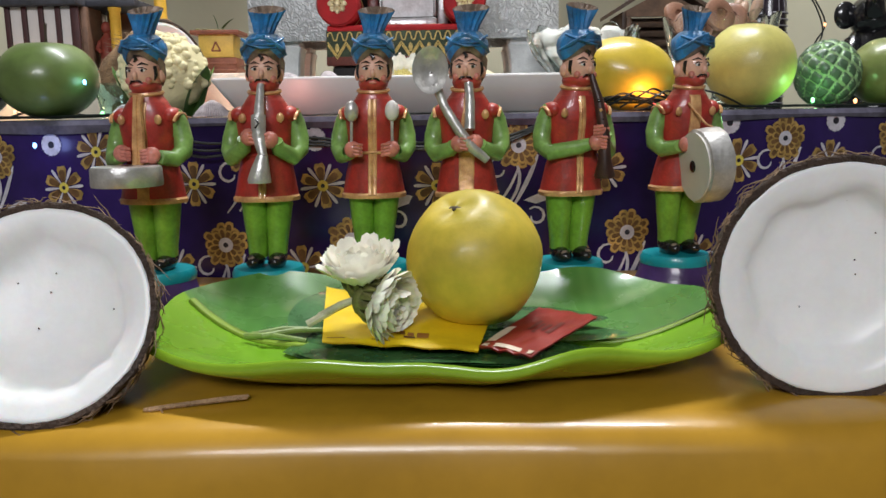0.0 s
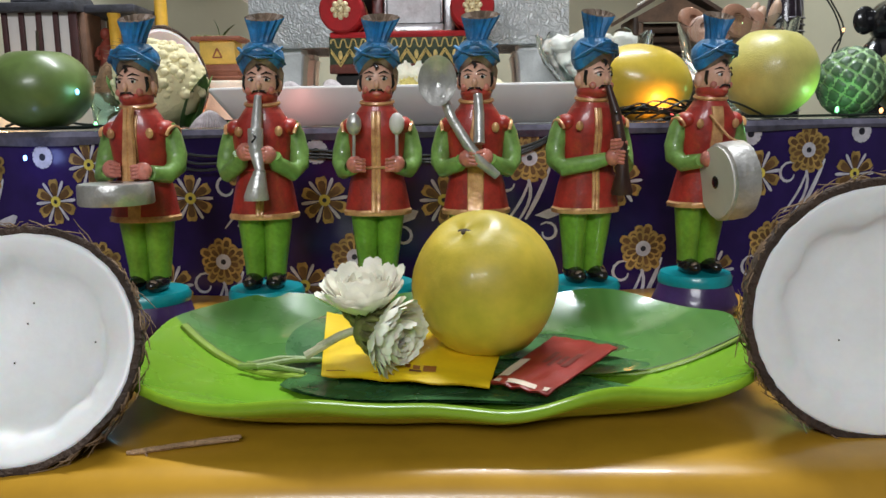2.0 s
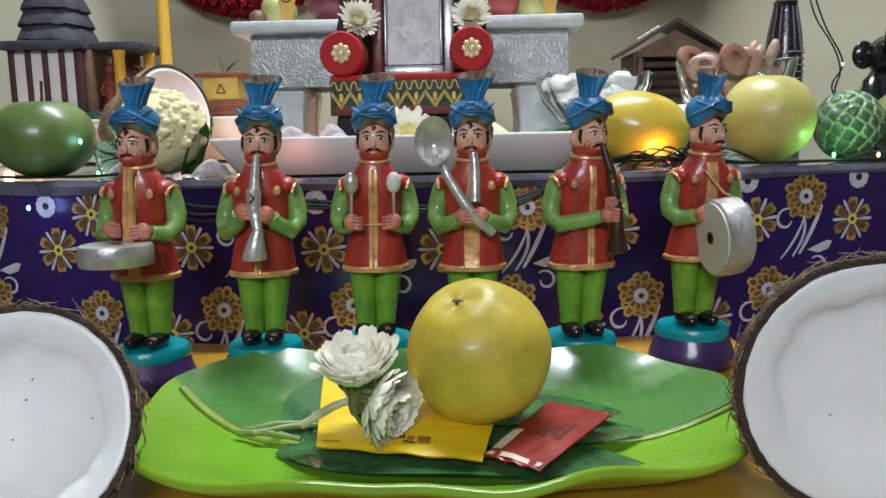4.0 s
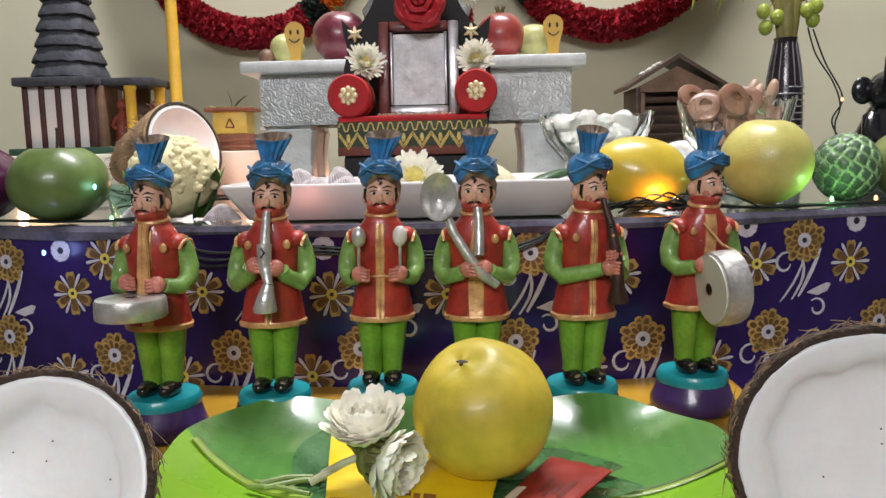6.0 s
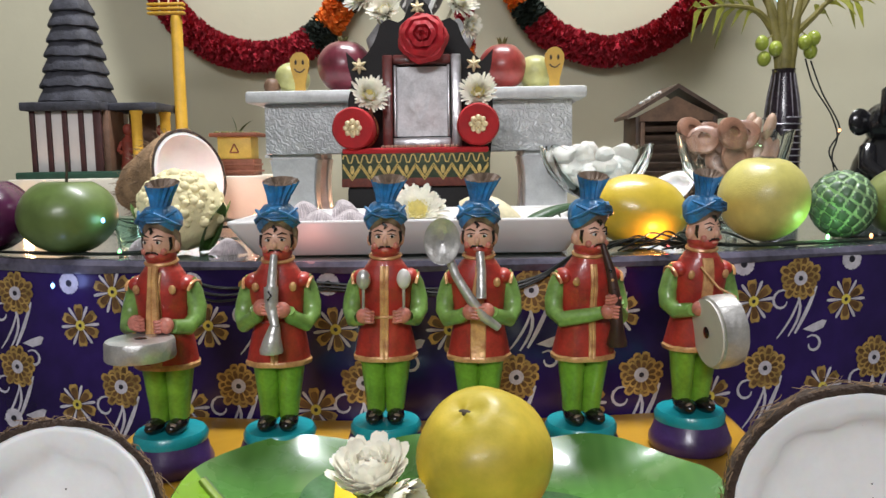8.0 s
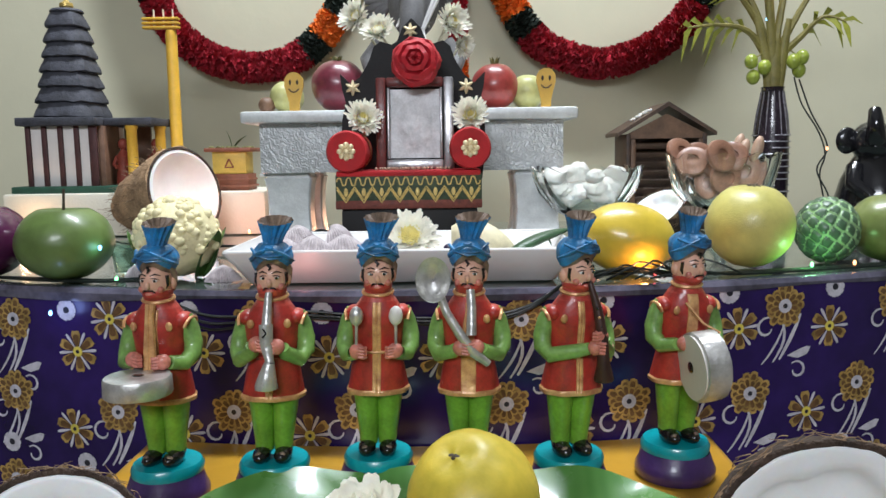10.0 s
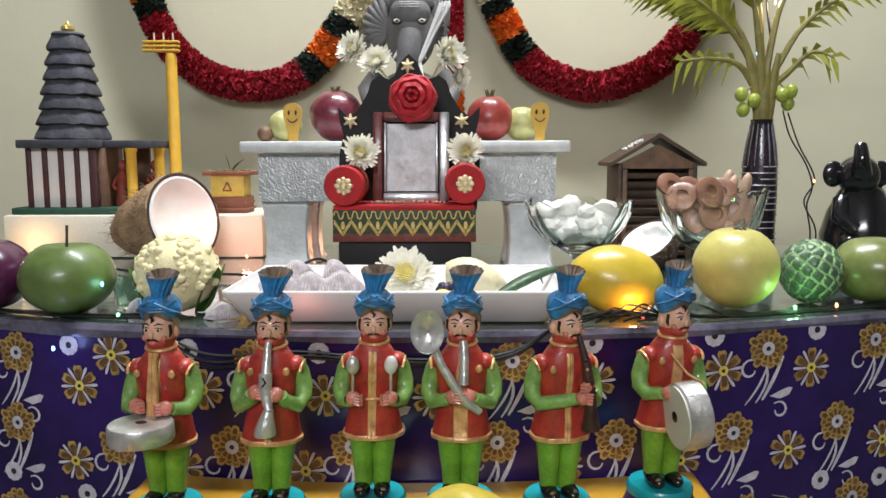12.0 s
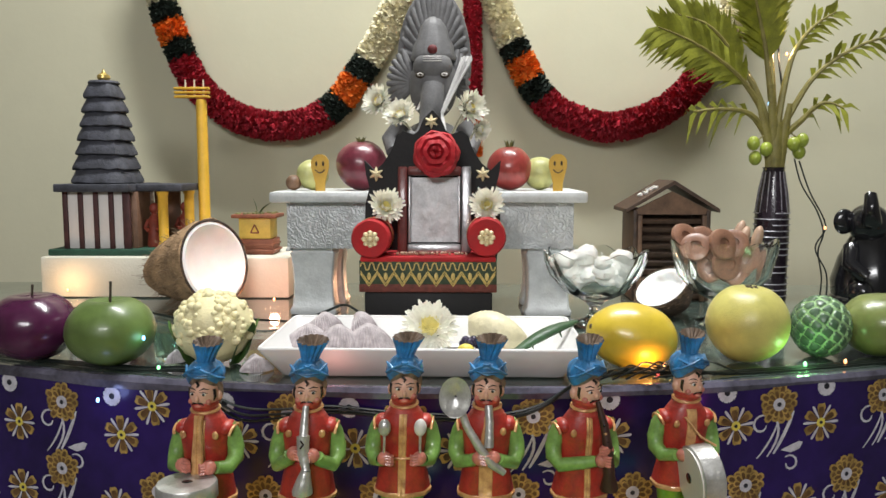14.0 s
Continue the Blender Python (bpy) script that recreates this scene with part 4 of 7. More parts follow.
def coconut_half(name, at, face, r, squash, seed, label):
    """A half nut; its cut face looks along the vector face."""
    th = thing(name, (at[0], at[1], at[2] - r), label, "coconut")
    m3 = look((0, 0, 0), face).to_3x3() @ Matrix.Rotation(math.pi, 3, "Y")
    put = Matrix.Translation(at) @ m3.to_4x4() @ Matrix.Diagonal((1.0, squash, 1.0, 1.0))
    nz = lambda a, z, f, k: noise.noise(Vector((math.cos(a) * f + seed, math.sin(a) * f, z * f * 18)))
    s = Shape()
    prof = [(0.03, -0.96), (0.35, -0.92), (0.62, -0.76), (0.82, -0.54), (0.94, -0.28), (0.99, -0.10), (1.0, 0.0), (0.985, 0.012), (0.945, 0.006), (0.93, -0.02)]
    s.lathe([(a * r, b * r) for a, b in prof], 0, 96, wob=lambda a, i: 1 + 0.018 * nz(a, prof[i][1] * 0.05, 5, 0) + (0.013 * nz(a, i, 26, 0) if i > 2 else 0), cap0=True)
    part("shell", s.moved(put), M_SHELL, th, "rough dark brown fibrous shell")
    s = Shape()
    pf = [(0.950, -0.03), (0.945, -0.004), (0.925, 0.005), (0.88, -0.006), (0.81, -0.018), (0.735, -0.050), (0.690, -0.115), (0.655, -0.185), (0.58, -0.225), (0.45, -0.255), (0.25, -0.275), (0.02, -0.28)]
    facet = lambda a, i: 1 + (0.090 * nz(a, 0.3, 2.2, 0) + 0.045 * nz(a, 0.9, 6.0, 0)) * (1 if i in (5, 6, 7) else 0.3 if i > 7 or i == 4 else 0.06)
    s.lathe([(a * r, b * r) for a, b in pf], 0, 96, wob=facet, cap1=True)
    flesh = part("flesh", s.moved(put), M_FLESH, th, "wet white coconut flesh", sharp=80)
    rnd = random.Random(seed)
    s = Shape()
    for k in range(5):
        a, q = rnd.uniform(0, 6.28), rnd.uniform(0.1, 0.65)
        zz = -0.28 + 0.14 * q * q
        s.ball((r * q * math.cos(a), r * q * math.sin(a), r * (zz + 0.012)), 0.0004, 0, 8, 6)
    part("speck", s.moved(put), M_STEM, flesh, "tiny dark specks", kind="stuff")
    s = Shape()
    for k in range(260):
        a, t = rnd.uniform(0, 6.28), rnd.uniform(-0.4, 0.03) if k % 2 else rnd.uniform(-0.07, 0.02)
        rad = r * math.sqrt(max(0.05, 1 - t * t)) * 1.0
        p = Vector((rad * math.cos(a), rad * math.sin(a), r * t))
        d = Vector((math.cos(a), math.sin(a), rnd.uniform(-0.2, 0.7)))
        tang = Vector((-math.sin(a), math.cos(a), rnd.uniform(-0.4, 0.4))) * rnd.choice((-1, 1))
        ln = rnd.uniform(0.003, 0.008) if rnd.random() < 0.9 else rnd.uniform(0.008, 0.015)
        lift = rnd.uniform(0.1, 0.7)
        pts = [p + tang * ln * u + d * ln * lift * (u - 0.5 * u * u) + Vector((rnd.uniform(-1, 1), rnd.uniform(-1, 1), rnd.uniform(-1, 1))) * 0.0008 * u for u in (0, 0.35, 0.7, 1.0)]
        s.tube(pts, [0.00035, 0.00028, 0.0002, 0.0001], 0, 4)
    part("fibre", s.moved(put), M_FIBRE, th, "loose brown coir fibres", kind="stuff")
    return th


coconut_half("coconut_half", (-0.1800, 0.3350, 0.0435), (0.10, -1, 0.44), 0.0505, 1.0, 3, "halved fresh coconut showing white flesh on yellow cloth")
coconut_half("coconut_half", (0.1705, 0.3400, 0.0520), (-0.06, -1, 0.03), 0.0555, 0.98, 8, "larger halved coconut showing white flesh on yellow cloth")

s = Shape()
rnd = random.Random(5)
for k in range(9):
    o = Vector((rnd.uniform(-1, 1), rnd.uniform(-1, 1), 0)) * 0.0012
    s.tube([Vector((-0.134, 0.330, 0.0005)) + o, Vector((-0.118, 0.333, 0.0016)) + o * 0.6, Vector((-0.103, 0.337, 0.0022)) + o * 1.4, Vector((-0.094, 0.340, 0.0020)) + o * 2.2], [0.0008, 0.0010, 0.0008, 0.0005], 0, 5)
s.tube([(-0.128, 0.330, 0.0005), (-0.124, 0.325, -0.0030), (-0.131, 0.320, -0.0060), (-0.143, 0.322, -0.005)], [0.0005, 0.0004, 0.0003, 0.0002], 0, 5)
single("fibre_strand", s, M_HUSK, (-0.114, 0.322, 0.0), "loose strand of coconut fibre on the cloth", "fibre")


def round_fruit(name, at, r, material, label, category, dimple=0.10, tilt=0.0, yaw=0.0, seed=1, n=48, stem=None, flat=0.02, calyx=None, taper=0.0, crown=0.86):
    """A fruit with a sunken top; at is its lowest point."""
    th = thing(name, at, label, category)
    rx, ry, rz = (r, r, r) if isinstance(r, (int, float)) else r

    def disp(d):
        v = 1 + flat * noise.noise(d * 1.6 + Vector((seed, 0, 0))) + 0.006 * noise.noise(d * 6) - taper * max(0.0, -d.z) * (1 - d.z * d.z)
        top = max(0.0, d.z - crown) / (1 - crown)
        fold = 1 + 0.12 * math.cos(3 * math.atan2(d.y, d.x) + seed)
        return v - dimple * top ** 1.25 * (fold if dimple > 0.1 else 1)

    rot = Matrix.Rotation(radians(yaw), 3, "Z") @ Matrix.Rotation(radians(tilt), 3, "X")
    c = Vector(at) + Vector((0, 0, rz * 0.985))
    s = Shape().ball(c, (rx, ry, rz), 0, n, 36, rot, disp)
    lo = min(p[2] for p in s.v)
    s.v = [(p[0], p[1], p[2] - lo + at[2]) for p in s.v]
    part("skin", s, material, th, sharp=80)
    tip = c + rot @ Vector((0, 0, rz * (1 - dimple)))
    up = rot @ Vector((0, 0, 1))
    if stem:
        part("stem", Shape().tube([tip - up * 0.003, tip + up * stem * 0.5 + Vector((0.001, 0, 0)), tip + up * stem + Vector((0.0015, 0, 0))], [0.0016, 0.0011, 0.0013], 0, 8), M_STEM, th, "short dark stem")
    if calyx:
        s = Shape().ball(tip - up * 0.0008, (0.0045, 0.0045, 0.0016), 0, 12, 6, rot)
        for k in range(6):
            a = k * math.pi / 3
            o = rot @ Vector((math.cos(a), math.sin(a), 0))
            s.tube([tip + o * 0.003, tip + o * 0.0045 + up * calyx * 0.6, tip + o * 0.0065 + up * calyx], [0.0018, 0.0013, 0.0003], 0, 5)
        part("calyx", s, M_STEM if calyx < 0.004 else M_SEPAL, th, "dry crown at the top")
    return th


guava = round_fruit("yellow_fruit", (0.0125, 0.404, 0.0160), (0.0352, 0.0352, 0.0362), M_GUAVA, "ripe yellow guava fruit resting on sachets", "fruit", 0.11, 30, -38, 4, n=72, stem=0.001, flat=0.05, taper=0.10, crown=0.91)
# dark lens over the stalk scar, also painting the dimple's shade
m = Matrix.Rotation(radians(-38), 3, "Z") @ Matrix.Rotation(radians(30), 3, "X")
part("stem_scar", Shape().ball(Vector((0.0125, 0.404, 0.0517)) + m @ Vector((0, 0, 0.0322)), (0.0042, 0.0020, 0.0012), 0, 12, 8, m), M_STEM, guava, "stalk scar, made dark to shade the dimple")


def leaf_blade(s, root, tip, width, up=Vector((0, 0, 1)), sag=0.003, mt=0, n=9, fold=0.12):
    """A pointed leaf with a folded midrib and a rippled edge."""
    root, tip = Vector(root), Vector(tip)
    ax = tip - root
    side = ax.cross(up).normalized()
    nrm = side.cross(ax).normalized()
    rows = []
    for i in range(n + 1):
        t = i / n
        w = width * (math.sin(math.pi * min(1, t * 0.95 + 0.05) ** 0.72) ** 0.60) * (1 if t < 0.97 else 0.2)
        row = []
        for u in (-1, -0.6, -0.2, 0, 0.2, 0.6, 1):
            p = root + ax * t + side * u * w + nrm * (abs(u) * w * fold - sag * 4 * (t - 0.5) ** 2 * 0.5 + 0.03 * width * math.sin(9 * t + 3 * u) * abs(u))
            row.append(p)
        rows.append(row)
    s.grid(rows, mt, close=False)


def betel_leaf(root, tip, width, stalk):
    th = thing("betel_leaf", root, "dark green glossy betel leaf lying in the plate", "leaf", "betel leaves in the plate")
    s = Shape()
    leaf_blade(s, root, tip, width, fold=0.03, n=16)
    part("blade", s, M_BETEL, th, sharp=80)
    part("stalk", Shape().tube([root, (Vector(root) + Vector(stalk)) / 2 + Vector((0, 0, 0.0015)), stalk], [0.0013, 0.0015, 0.0017], 0, 8), M_BETELSTEM, th, "pale green stalk")


betel_leaf((-0.082, 0.408, 0.0085), (0.088, 0.368, 0.0095), 0.036, (-0.108, 0.416, 0.0100))
betel_leaf((-0.076, 0.400, 0.0105), (0.070, 0.366, 0.0120), 0.033, (-0.110, 0.408, 0.0115))
betel_leaf((-0.066, 0.414, 0.0125), (0.092, 0.402, 0.0135), 0.032, (-0.100, 0.403, 0.0125))
betel_leaf((0.010, 0.430, 0.0130), (0.084, 0.414, 0.0185), 0.021, (-0.012, 0.432, 0.0130))
betel_leaf((-0.078, 0.418, 0.0120), (-0.066, 0.462, 0.0270), 0.018, (-0.104, 0.411, 0.0115))


def sachet(name, corners, mt, label, bars):
    """A small filled sachet with crimped ends; bars stand for its printing."""
    a, b, c, d = [Vector(p) for p in corners]
    at = (a + b + c + d) / 4
    th = thing(name, at, label, "sachet")
    nrm = (b - a).cross(d - a).normalized()
    nrm = nrm if nrm.z > 0 else -nrm

    def spot(u, v, lift):
        p = a + (b - a) * u + (d - a) * v + (a - b + c - d) * u * v
        h = 0.0018 * (max(0, math.sin(math.pi * u)) * max(0, math.sin(math.pi * v))) ** 0.5
        h += 0.0005 * noise.noise(Vector((u * 6, v * 6, 2)))
        crimp = 0.0004 * math.sin(u * 130) * (1 if v < 0.08 or v > 0.92 else 0)
        return p + nrm * (h + crimp + lift)

    s = Shape()
    g = 24
    s.grid([[spot(i / g, j / g, 0) for j in range(g + 1)] for i in range(g + 1)], 0, close=False)
    s.grid([[spot(i / g, j / g, 0) * 1.0 - nrm * (0.0008 + 0.0022 * (math.sin(math.pi * i / g) * math.sin(math.pi * j / g)) ** 0.5) for j in range(g + 1)] for i in range(g + 1)], 0, close=False, flip=True)
    part("pouch", s, mt, th, sharp=80)
    for u0, u1, v0, v1, bm_ in bars:
        s = Shape().grid([[spot(u0 + (u1 - u0) * i / 6, v0 + (v1 - v0) * j / 4, 0.0003) for j in range(5)] for i in range(7)], 0, close=False)
        part("print_bar", s, bm_, th)


sachet("yellow_sachet", ((-0.0635, 0.3745, 0.0175), (0.0120, 0.3560, 0.0175), (0.0220, 0.4180, 0.0190), (-0.0720, 0.4480, 0.0290)), M_PACKY, "bright yellow paper sachet with brown printing", [(0.03, 0.62, 0.055, 0.068, M_PACKD), (0.53, 0.60, 0.12, 0.15, M_PACKDARK)] + [(u, u + w, v0, v1, M_PACKD) for u, w, v0, v1 in ((0.36, 0.035, 0.20, 0.29), (0.41, 0.03, 0.19, 0.25), (0.455, 0.035, 0.18, 0.24), (0.505, 0.03, 0.17, 0.23), (0.55, 0.04, 0.16, 0.22), (0.61, 0.075, 0.13, 0.23))])
sachet("red_sachet", ((0.0125, 0.3600, 0.0185), (0.0355, 0.3440, 0.0180), (0.0760, 0.3990, 0.0220), (0.0470, 0.4140, 0.0235)), M_PACKR, "small dark red sachet with pale printed corner", [(0.03, 0.97, 0.02, 0.07, M_PACKP), (0.03, 0.20, 0.10, 0.42, M_PACKP), (0.40, 0.48, 0.40, 0.62, M_PACKDARK), (0.52, 0.58, 0.36, 0.56, M_PACKDARK), (0.62, 0.68, 0.42, 0.58, M_PACKDARK), (0.72, 0.80, 0.40, 0.66, M_PACKDARK)])


def blossom(name, at, face, r, label, parent=None, layers=3, count=22, cup=0.35, stalk=None, seed=1, heart=True, wide=0.10):
    """A many-petalled flower that looks along face."""
    th = thing(name, at, label, "flower")
    m3 = look((0, 0, 0), face).to_3x3() @ Matrix.Rotation(math.pi, 3, "Y")
    rnd = random.Random(seed)
    put = Matrix.Translation(at) @ m3.to_4x4()
    for L in range(layers):
        k0 = L / max(1, layers - 1)
        for k in range(count):
            a = 2 * math.pi * (k + 0.5 * L + rnd.uniform(-0.2, 0.2)) / count
            ln = r * (1.0 - 0.42 * k0) * rnd.uniform(0.86, 1.05)
            lift = cup + 0.75 * k0 + rnd.uniform(-0.12, 0.12)
            w = r * wide * (1 - 0.2 * k0)
            rows = []
            for t in (0.12, 0.4, 0.7, 0.9, 1.0):
                el = lift * (0.6 + 0.7 * t)
                rr, zz = ln * t * math.cos(el * 0.8), ln * t * math.sin(el * 0.8)
                ww = w * (0.45 + 1.0 * math.sin(math.pi * min(1, t * 0.82))) * (0.5 if t == 1.0 else 1)
                rows.append([(rr * math.cos(a) - u * ww * math.sin(a), rr * math.sin(a) + u * ww * math.cos(a), zz + abs(u) * ww * 0.6) for u in (-1, 0, 1)])
            part("petal", Shape().grid(rows, 0, close=False).moved(put), M_PETAL, th, sharp=80)
    if heart:
        s = Shape()
        for k in range(60):
            q, a = r * 0.30 * math.sqrt((k + 0.5) / 60), k * 2.4
            s.tube([(q * 0.6 * math.cos(a), q * 0.6 * math.sin(a), r * 0.10), (q * math.cos(a), q * math.sin(a), r * 0.30), (q * 1.25 * math.cos(a), q * 1.25 * math.sin(a), r * 0.36)], [r * 0.05, r * 0.055, r * 0.02], 0, 5, 0.5)
        part("heart", s.moved(put), M_PETALY, th, "pale yellow flower heart")
    if stalk:
        s = Shape().ball((0, 0, -r * 0.05), (r * 0.34, r * 0.34, r * 0.26), 0, 16, 8)
        for k in range(14):
            a = 2 * math.pi * k / 14
            s.tube([(r * 0.25 * math.cos(a), r * 0.25 * math.sin(a), -r * 0.12), (r * 0.38 * math.cos(a), r * 0.38 * math.sin(a), r * 0.08), (r * 0.42 * math.cos(a), r * 0.42 * math.sin(a), r * 0.24)], [r * 0.08, r * 0.07, r * 0.03], 0, 5, 0.5)
        part("calyx", s.moved(put), M_SEPAL, th, "dull green sepals")
        q = Vector(at) + m3 @ Vector((0, 0, -r * 0.2))
        part("stalk", Shape().tube([q, (q + Vector(stalk)) / 2 + Vector((0, 0, 0.001)), stalk], [r * 0.065, r * 0.07, r * 0.075], 0, 8), M_STALK, th, "pale cut stalk")
    return th


blossom("white_chrysanthemum", (-0.0430, 0.388, 0.0425), (-0.12, -0.25, 1.0), 0.0275, "white chrysanthemum lying on the yellow sachet", count=18, layers=5, cup=0.62, stalk=(-0.072, 0.384, 0.0235), seed=4, heart=False, wide=0.135)
blossom("white_chrysanthemum", (-0.0400, 0.381, 0.0360), (0.80, -0.42, -0.18), 0.0275, "second white chrysanthemum drooping beside the yellow fruit", count=18, layers=5, cup=0.62, stalk=(-0.066, 0.386, 0.027), seed=9, heart=False, wide=0.135)


# ---- fruit row on the step ----
SZ = STEP_Z + 0.0016
round_fruit("green_apple", (-0.340, 0.687, SZ), (0.0410, 0.0410, 0.0335), M_APPLE, "large dark green glazed apple with a stem", "fruit", 0.20, 0, 0, 2, stem=0.020)
round_fruit("purple_fruit", (-0.424, 0.703, SZ), (0.041, 0.041, 0.034), M_PLUM, "dark purple glazed fruit beside the green apple", "fruit", 0.16, 0, 0, 7, stem=0.012)
round_fruit("sweet_lime", (0.2660, 0.718, SZ), (0.0385, 0.0385, 0.0375), M_CITRUS, "large pale yellow-green sweet lime on the step", "fruit", 0.05, 6, 20, 5, calyx=0.0008)
round_fruit("green_mango", (0.405, 0.745, SZ), (0.037, 0.036, 0.032), M_OLIVEFRUIT, "olive green fruit beside the custard apple", "fruit", 0.05, 0, 0, 11)
th = thing("yellow_mango", (0.152, 0.690, SZ), "plump yellow mango lying on its side", "fruit")
part("skin", Shape().ball((0.152, 0.690, SZ + 0.0302), (0.0425, 0.032, 0.0305), 0, 48, 32, Matrix.Rotation(radians(7), 3, "Y"), lambda d: 1 + 0.05 * d.x * -0.6 + 0.04 * noise.noise(d * 1.3)), M_MANGO, th, sharp=80)
part("stem_scar", Shape().ball((0.112, 0.683, SZ + 0.040), (0.0025, 0.003, 0.003), 0, 10, 6), M_STEM, th, "dark stem scar")


def build_custard_apple():
    at = (0.346, 0.742, SZ)
    th = thing("custard_apple", at, "knobbly green custard apple with pale grooves", "fruit")
    pts = []
    n = 95
    for k in range(n):
        z = 1 - 2 * (k + 0.5) / n
        a = k * 2.39996
        pts.append((math.sqrt(1 - z * z) * math.cos(a), math.sqrt(1 - z * z) * math.sin(a), z))
    P = np.array(pts)
    s = Shape()
    rows, edge = [], []
    K, N = 84, 120
    for i in range(K + 1):
        t = math.pi * (0.003 + 0.994 * i / K)
        row, er = [], []
        for j in range(N):
            a = 2 * math.pi * j / N
            d = np.array((math.sin(t) * math.cos(a), math.sin(t) * math.sin(a), -math.cos(t)))
            dd = np.sort(np.linalg.norm(P - d, axis=1))[:2]
            gap = (dd[1] - dd[0])
            er.append(gap)
            h = 0.93 + 0.085 * min(1.0, gap / 0.13) ** 0.6
            row.append((at[0] + 0.0285 * h * d[0], at[1] + 0.0285 * h * d[1], at[2] + 0.0300 + 0.0305 * h * d[2]))
        rows.append(row)
        edge.append(er)
    s.grid(rows, 0, True, True, True)
    for i in range(K):
        for j in range(N):
            if edge[i][j] < 0.062:
                s.m[i * N + j] = 1
    part("rind", s, [M_CUSTARD, M_GROOVE], th, sharp=80)


build_custard_apple()


def build_cauliflower():
    c = Vector((-0.243, 0.692, SZ + 0.036))
    th = thing("cauliflower", (c.x, c.y, SZ), "small creamy yellow cauliflower with green leaves", "vegetable")
    rnd = random.Random(12)
    s = Shape().ball(c, (0.036, 0.034, 0.0345), 0, 40, 26, None, lambda d: 1 + 0.05 * noise.noise(d * 5))
    for k in range(260):
        z = rnd.uniform(-0.35, 1)
        a = rnd.uniform(0, 6.283)
        q = math.sqrt(1 - z * z)
        r = rnd.uniform(0.0016, 0.0052)
        s.ball(c + Vector((0.0345 * q * math.cos(a), 0.0325 * q * math.sin(a), 0.033 * z)), (r, r, r * 0.9), 0, 10, 7)
    part("curd", s, M_CURD, th, sharp=80)
    for k, a in enumerate((-0.25, 0.3, 0.9, 2.6, 3.3)):
        d = Vector((math.cos(a), math.sin(a), 0))
        s = Shape()
        leaf_blade(s, c + d * 0.018 + Vector((0, 0, -0.034)), c + d * 0.0405 + Vector((0, 0, 0.008)), 0.015, up=-d, fold=-0.22)
        part("leaf", s, M_LEAFGREEN, th)


build_cauliflower()


# ---- white tray and what lies in it ----
def build_tray():
    th = thing("serving_tray", (-0.04, 0.71, SZ), "white rectangular tray with flared sides", "tray")
    x0, x1, y0, y1, z0, z1 = -0.170, 0.085, 0.650, 0.772, SZ, SZ + 0.028
    f = 0.017
    def loop(dx, z):
        r = 0.006
        pts = []
        for cx, cy, a0 in ((x1 + dx - r, y1 + dx - r, 0), (x0 - dx + r, y1 + dx - r, 90), (x0 - dx + r, y0 - dx + r, 180), (x1 + dx - r, y0 - dx + r, 270)):
            for k in range(5):
                a = radians(a0 + 22.5 * k)
                pts.append((cx + r * math.cos(a), cy + r * math.sin(a), z))
        return pts
    s = Shape()
    s.grid([loop(-0.002, z0), loop(0, z0 + 0.001), loop(f, z1 - 0.001), loop(f + 0.0003, z1), loop(f - 0.0028, z1), loop(f - 0.0034, z1 - 0.001), loop(-0.002, z0 + 0.0035)], 0, True, True, True)
    part("tray_body", s, M_WHITE, th, sharp=50)
    rim = loop(f - 0.0012, z1 + 0.0002)
    part("rim", Shape().tube(rim + rim[:1], 0.0016, 0, 8), M_WHITE, th, "rounded white rim")


build_tray()
TZ = SZ + 0.0036


def ribbed_shell(at, r, yaw, seed):
    th = thing("seashell", at, "grey ribbed clam seashell lying in the tray", "seashell", "shells in the tray")
    s = Shape()
    rows = []
    n = 40
    for i in range(13):
        t = i / 12
        row = []
        for k in range(n + 1):
            a = math.pi * (0.06 + 0.88 * k / n)
            rib = 1 + 0.05 * math.cos(k * math.pi) * t
            row.append((r * t * math.cos(a) * rib, -r * 0.9 * t * math.sin(a) * rib + r * 0.35, r * (0.85 * (1 - (1.35 * t - 0.35) ** 2) + 0.10) * (0.7 + 0.3 * math.sin(a))))
        rows.append(row)
    s.grid(rows, 0, close=False)
    s.moved(Matrix.Translation(at) @ Matrix.Rotation(yaw, 4, "Z"))
    lo = min(p[2] for p in s.v)
    s.v = [(p[0], p[1], p[2] - lo + at[2]) for p in s.v]
    part("valve", s, M_SHELLGREY, th, sharp=30)


for k, (x, y, r, yaw) in enumerate(((-0.160, 0.728, 0.030, 0.3), (-0.130, 0.722, 0.031, -0.2), (-0.100, 0.728, 0.031, 0.5), (-0.146, 0.750, 0.029, 0.9), (-0.108, 0.750, 0.030, 1.4))):
    ribbed_shell((x, y, TZ + (0.011 if k > 2 else 0.002)), r, yaw, k)
blossom("white_chrysanthemum", (-0.040, 0.733, TZ + 0.024), (0.05, -0.85, 0.45), 0.030, "white chrysanthemum with yellow heart in the tray", count=32, layers=6, cup=0.10, wide=0.055, stalk=(-0.020, 0.728, TZ + 0.003), seed=21)

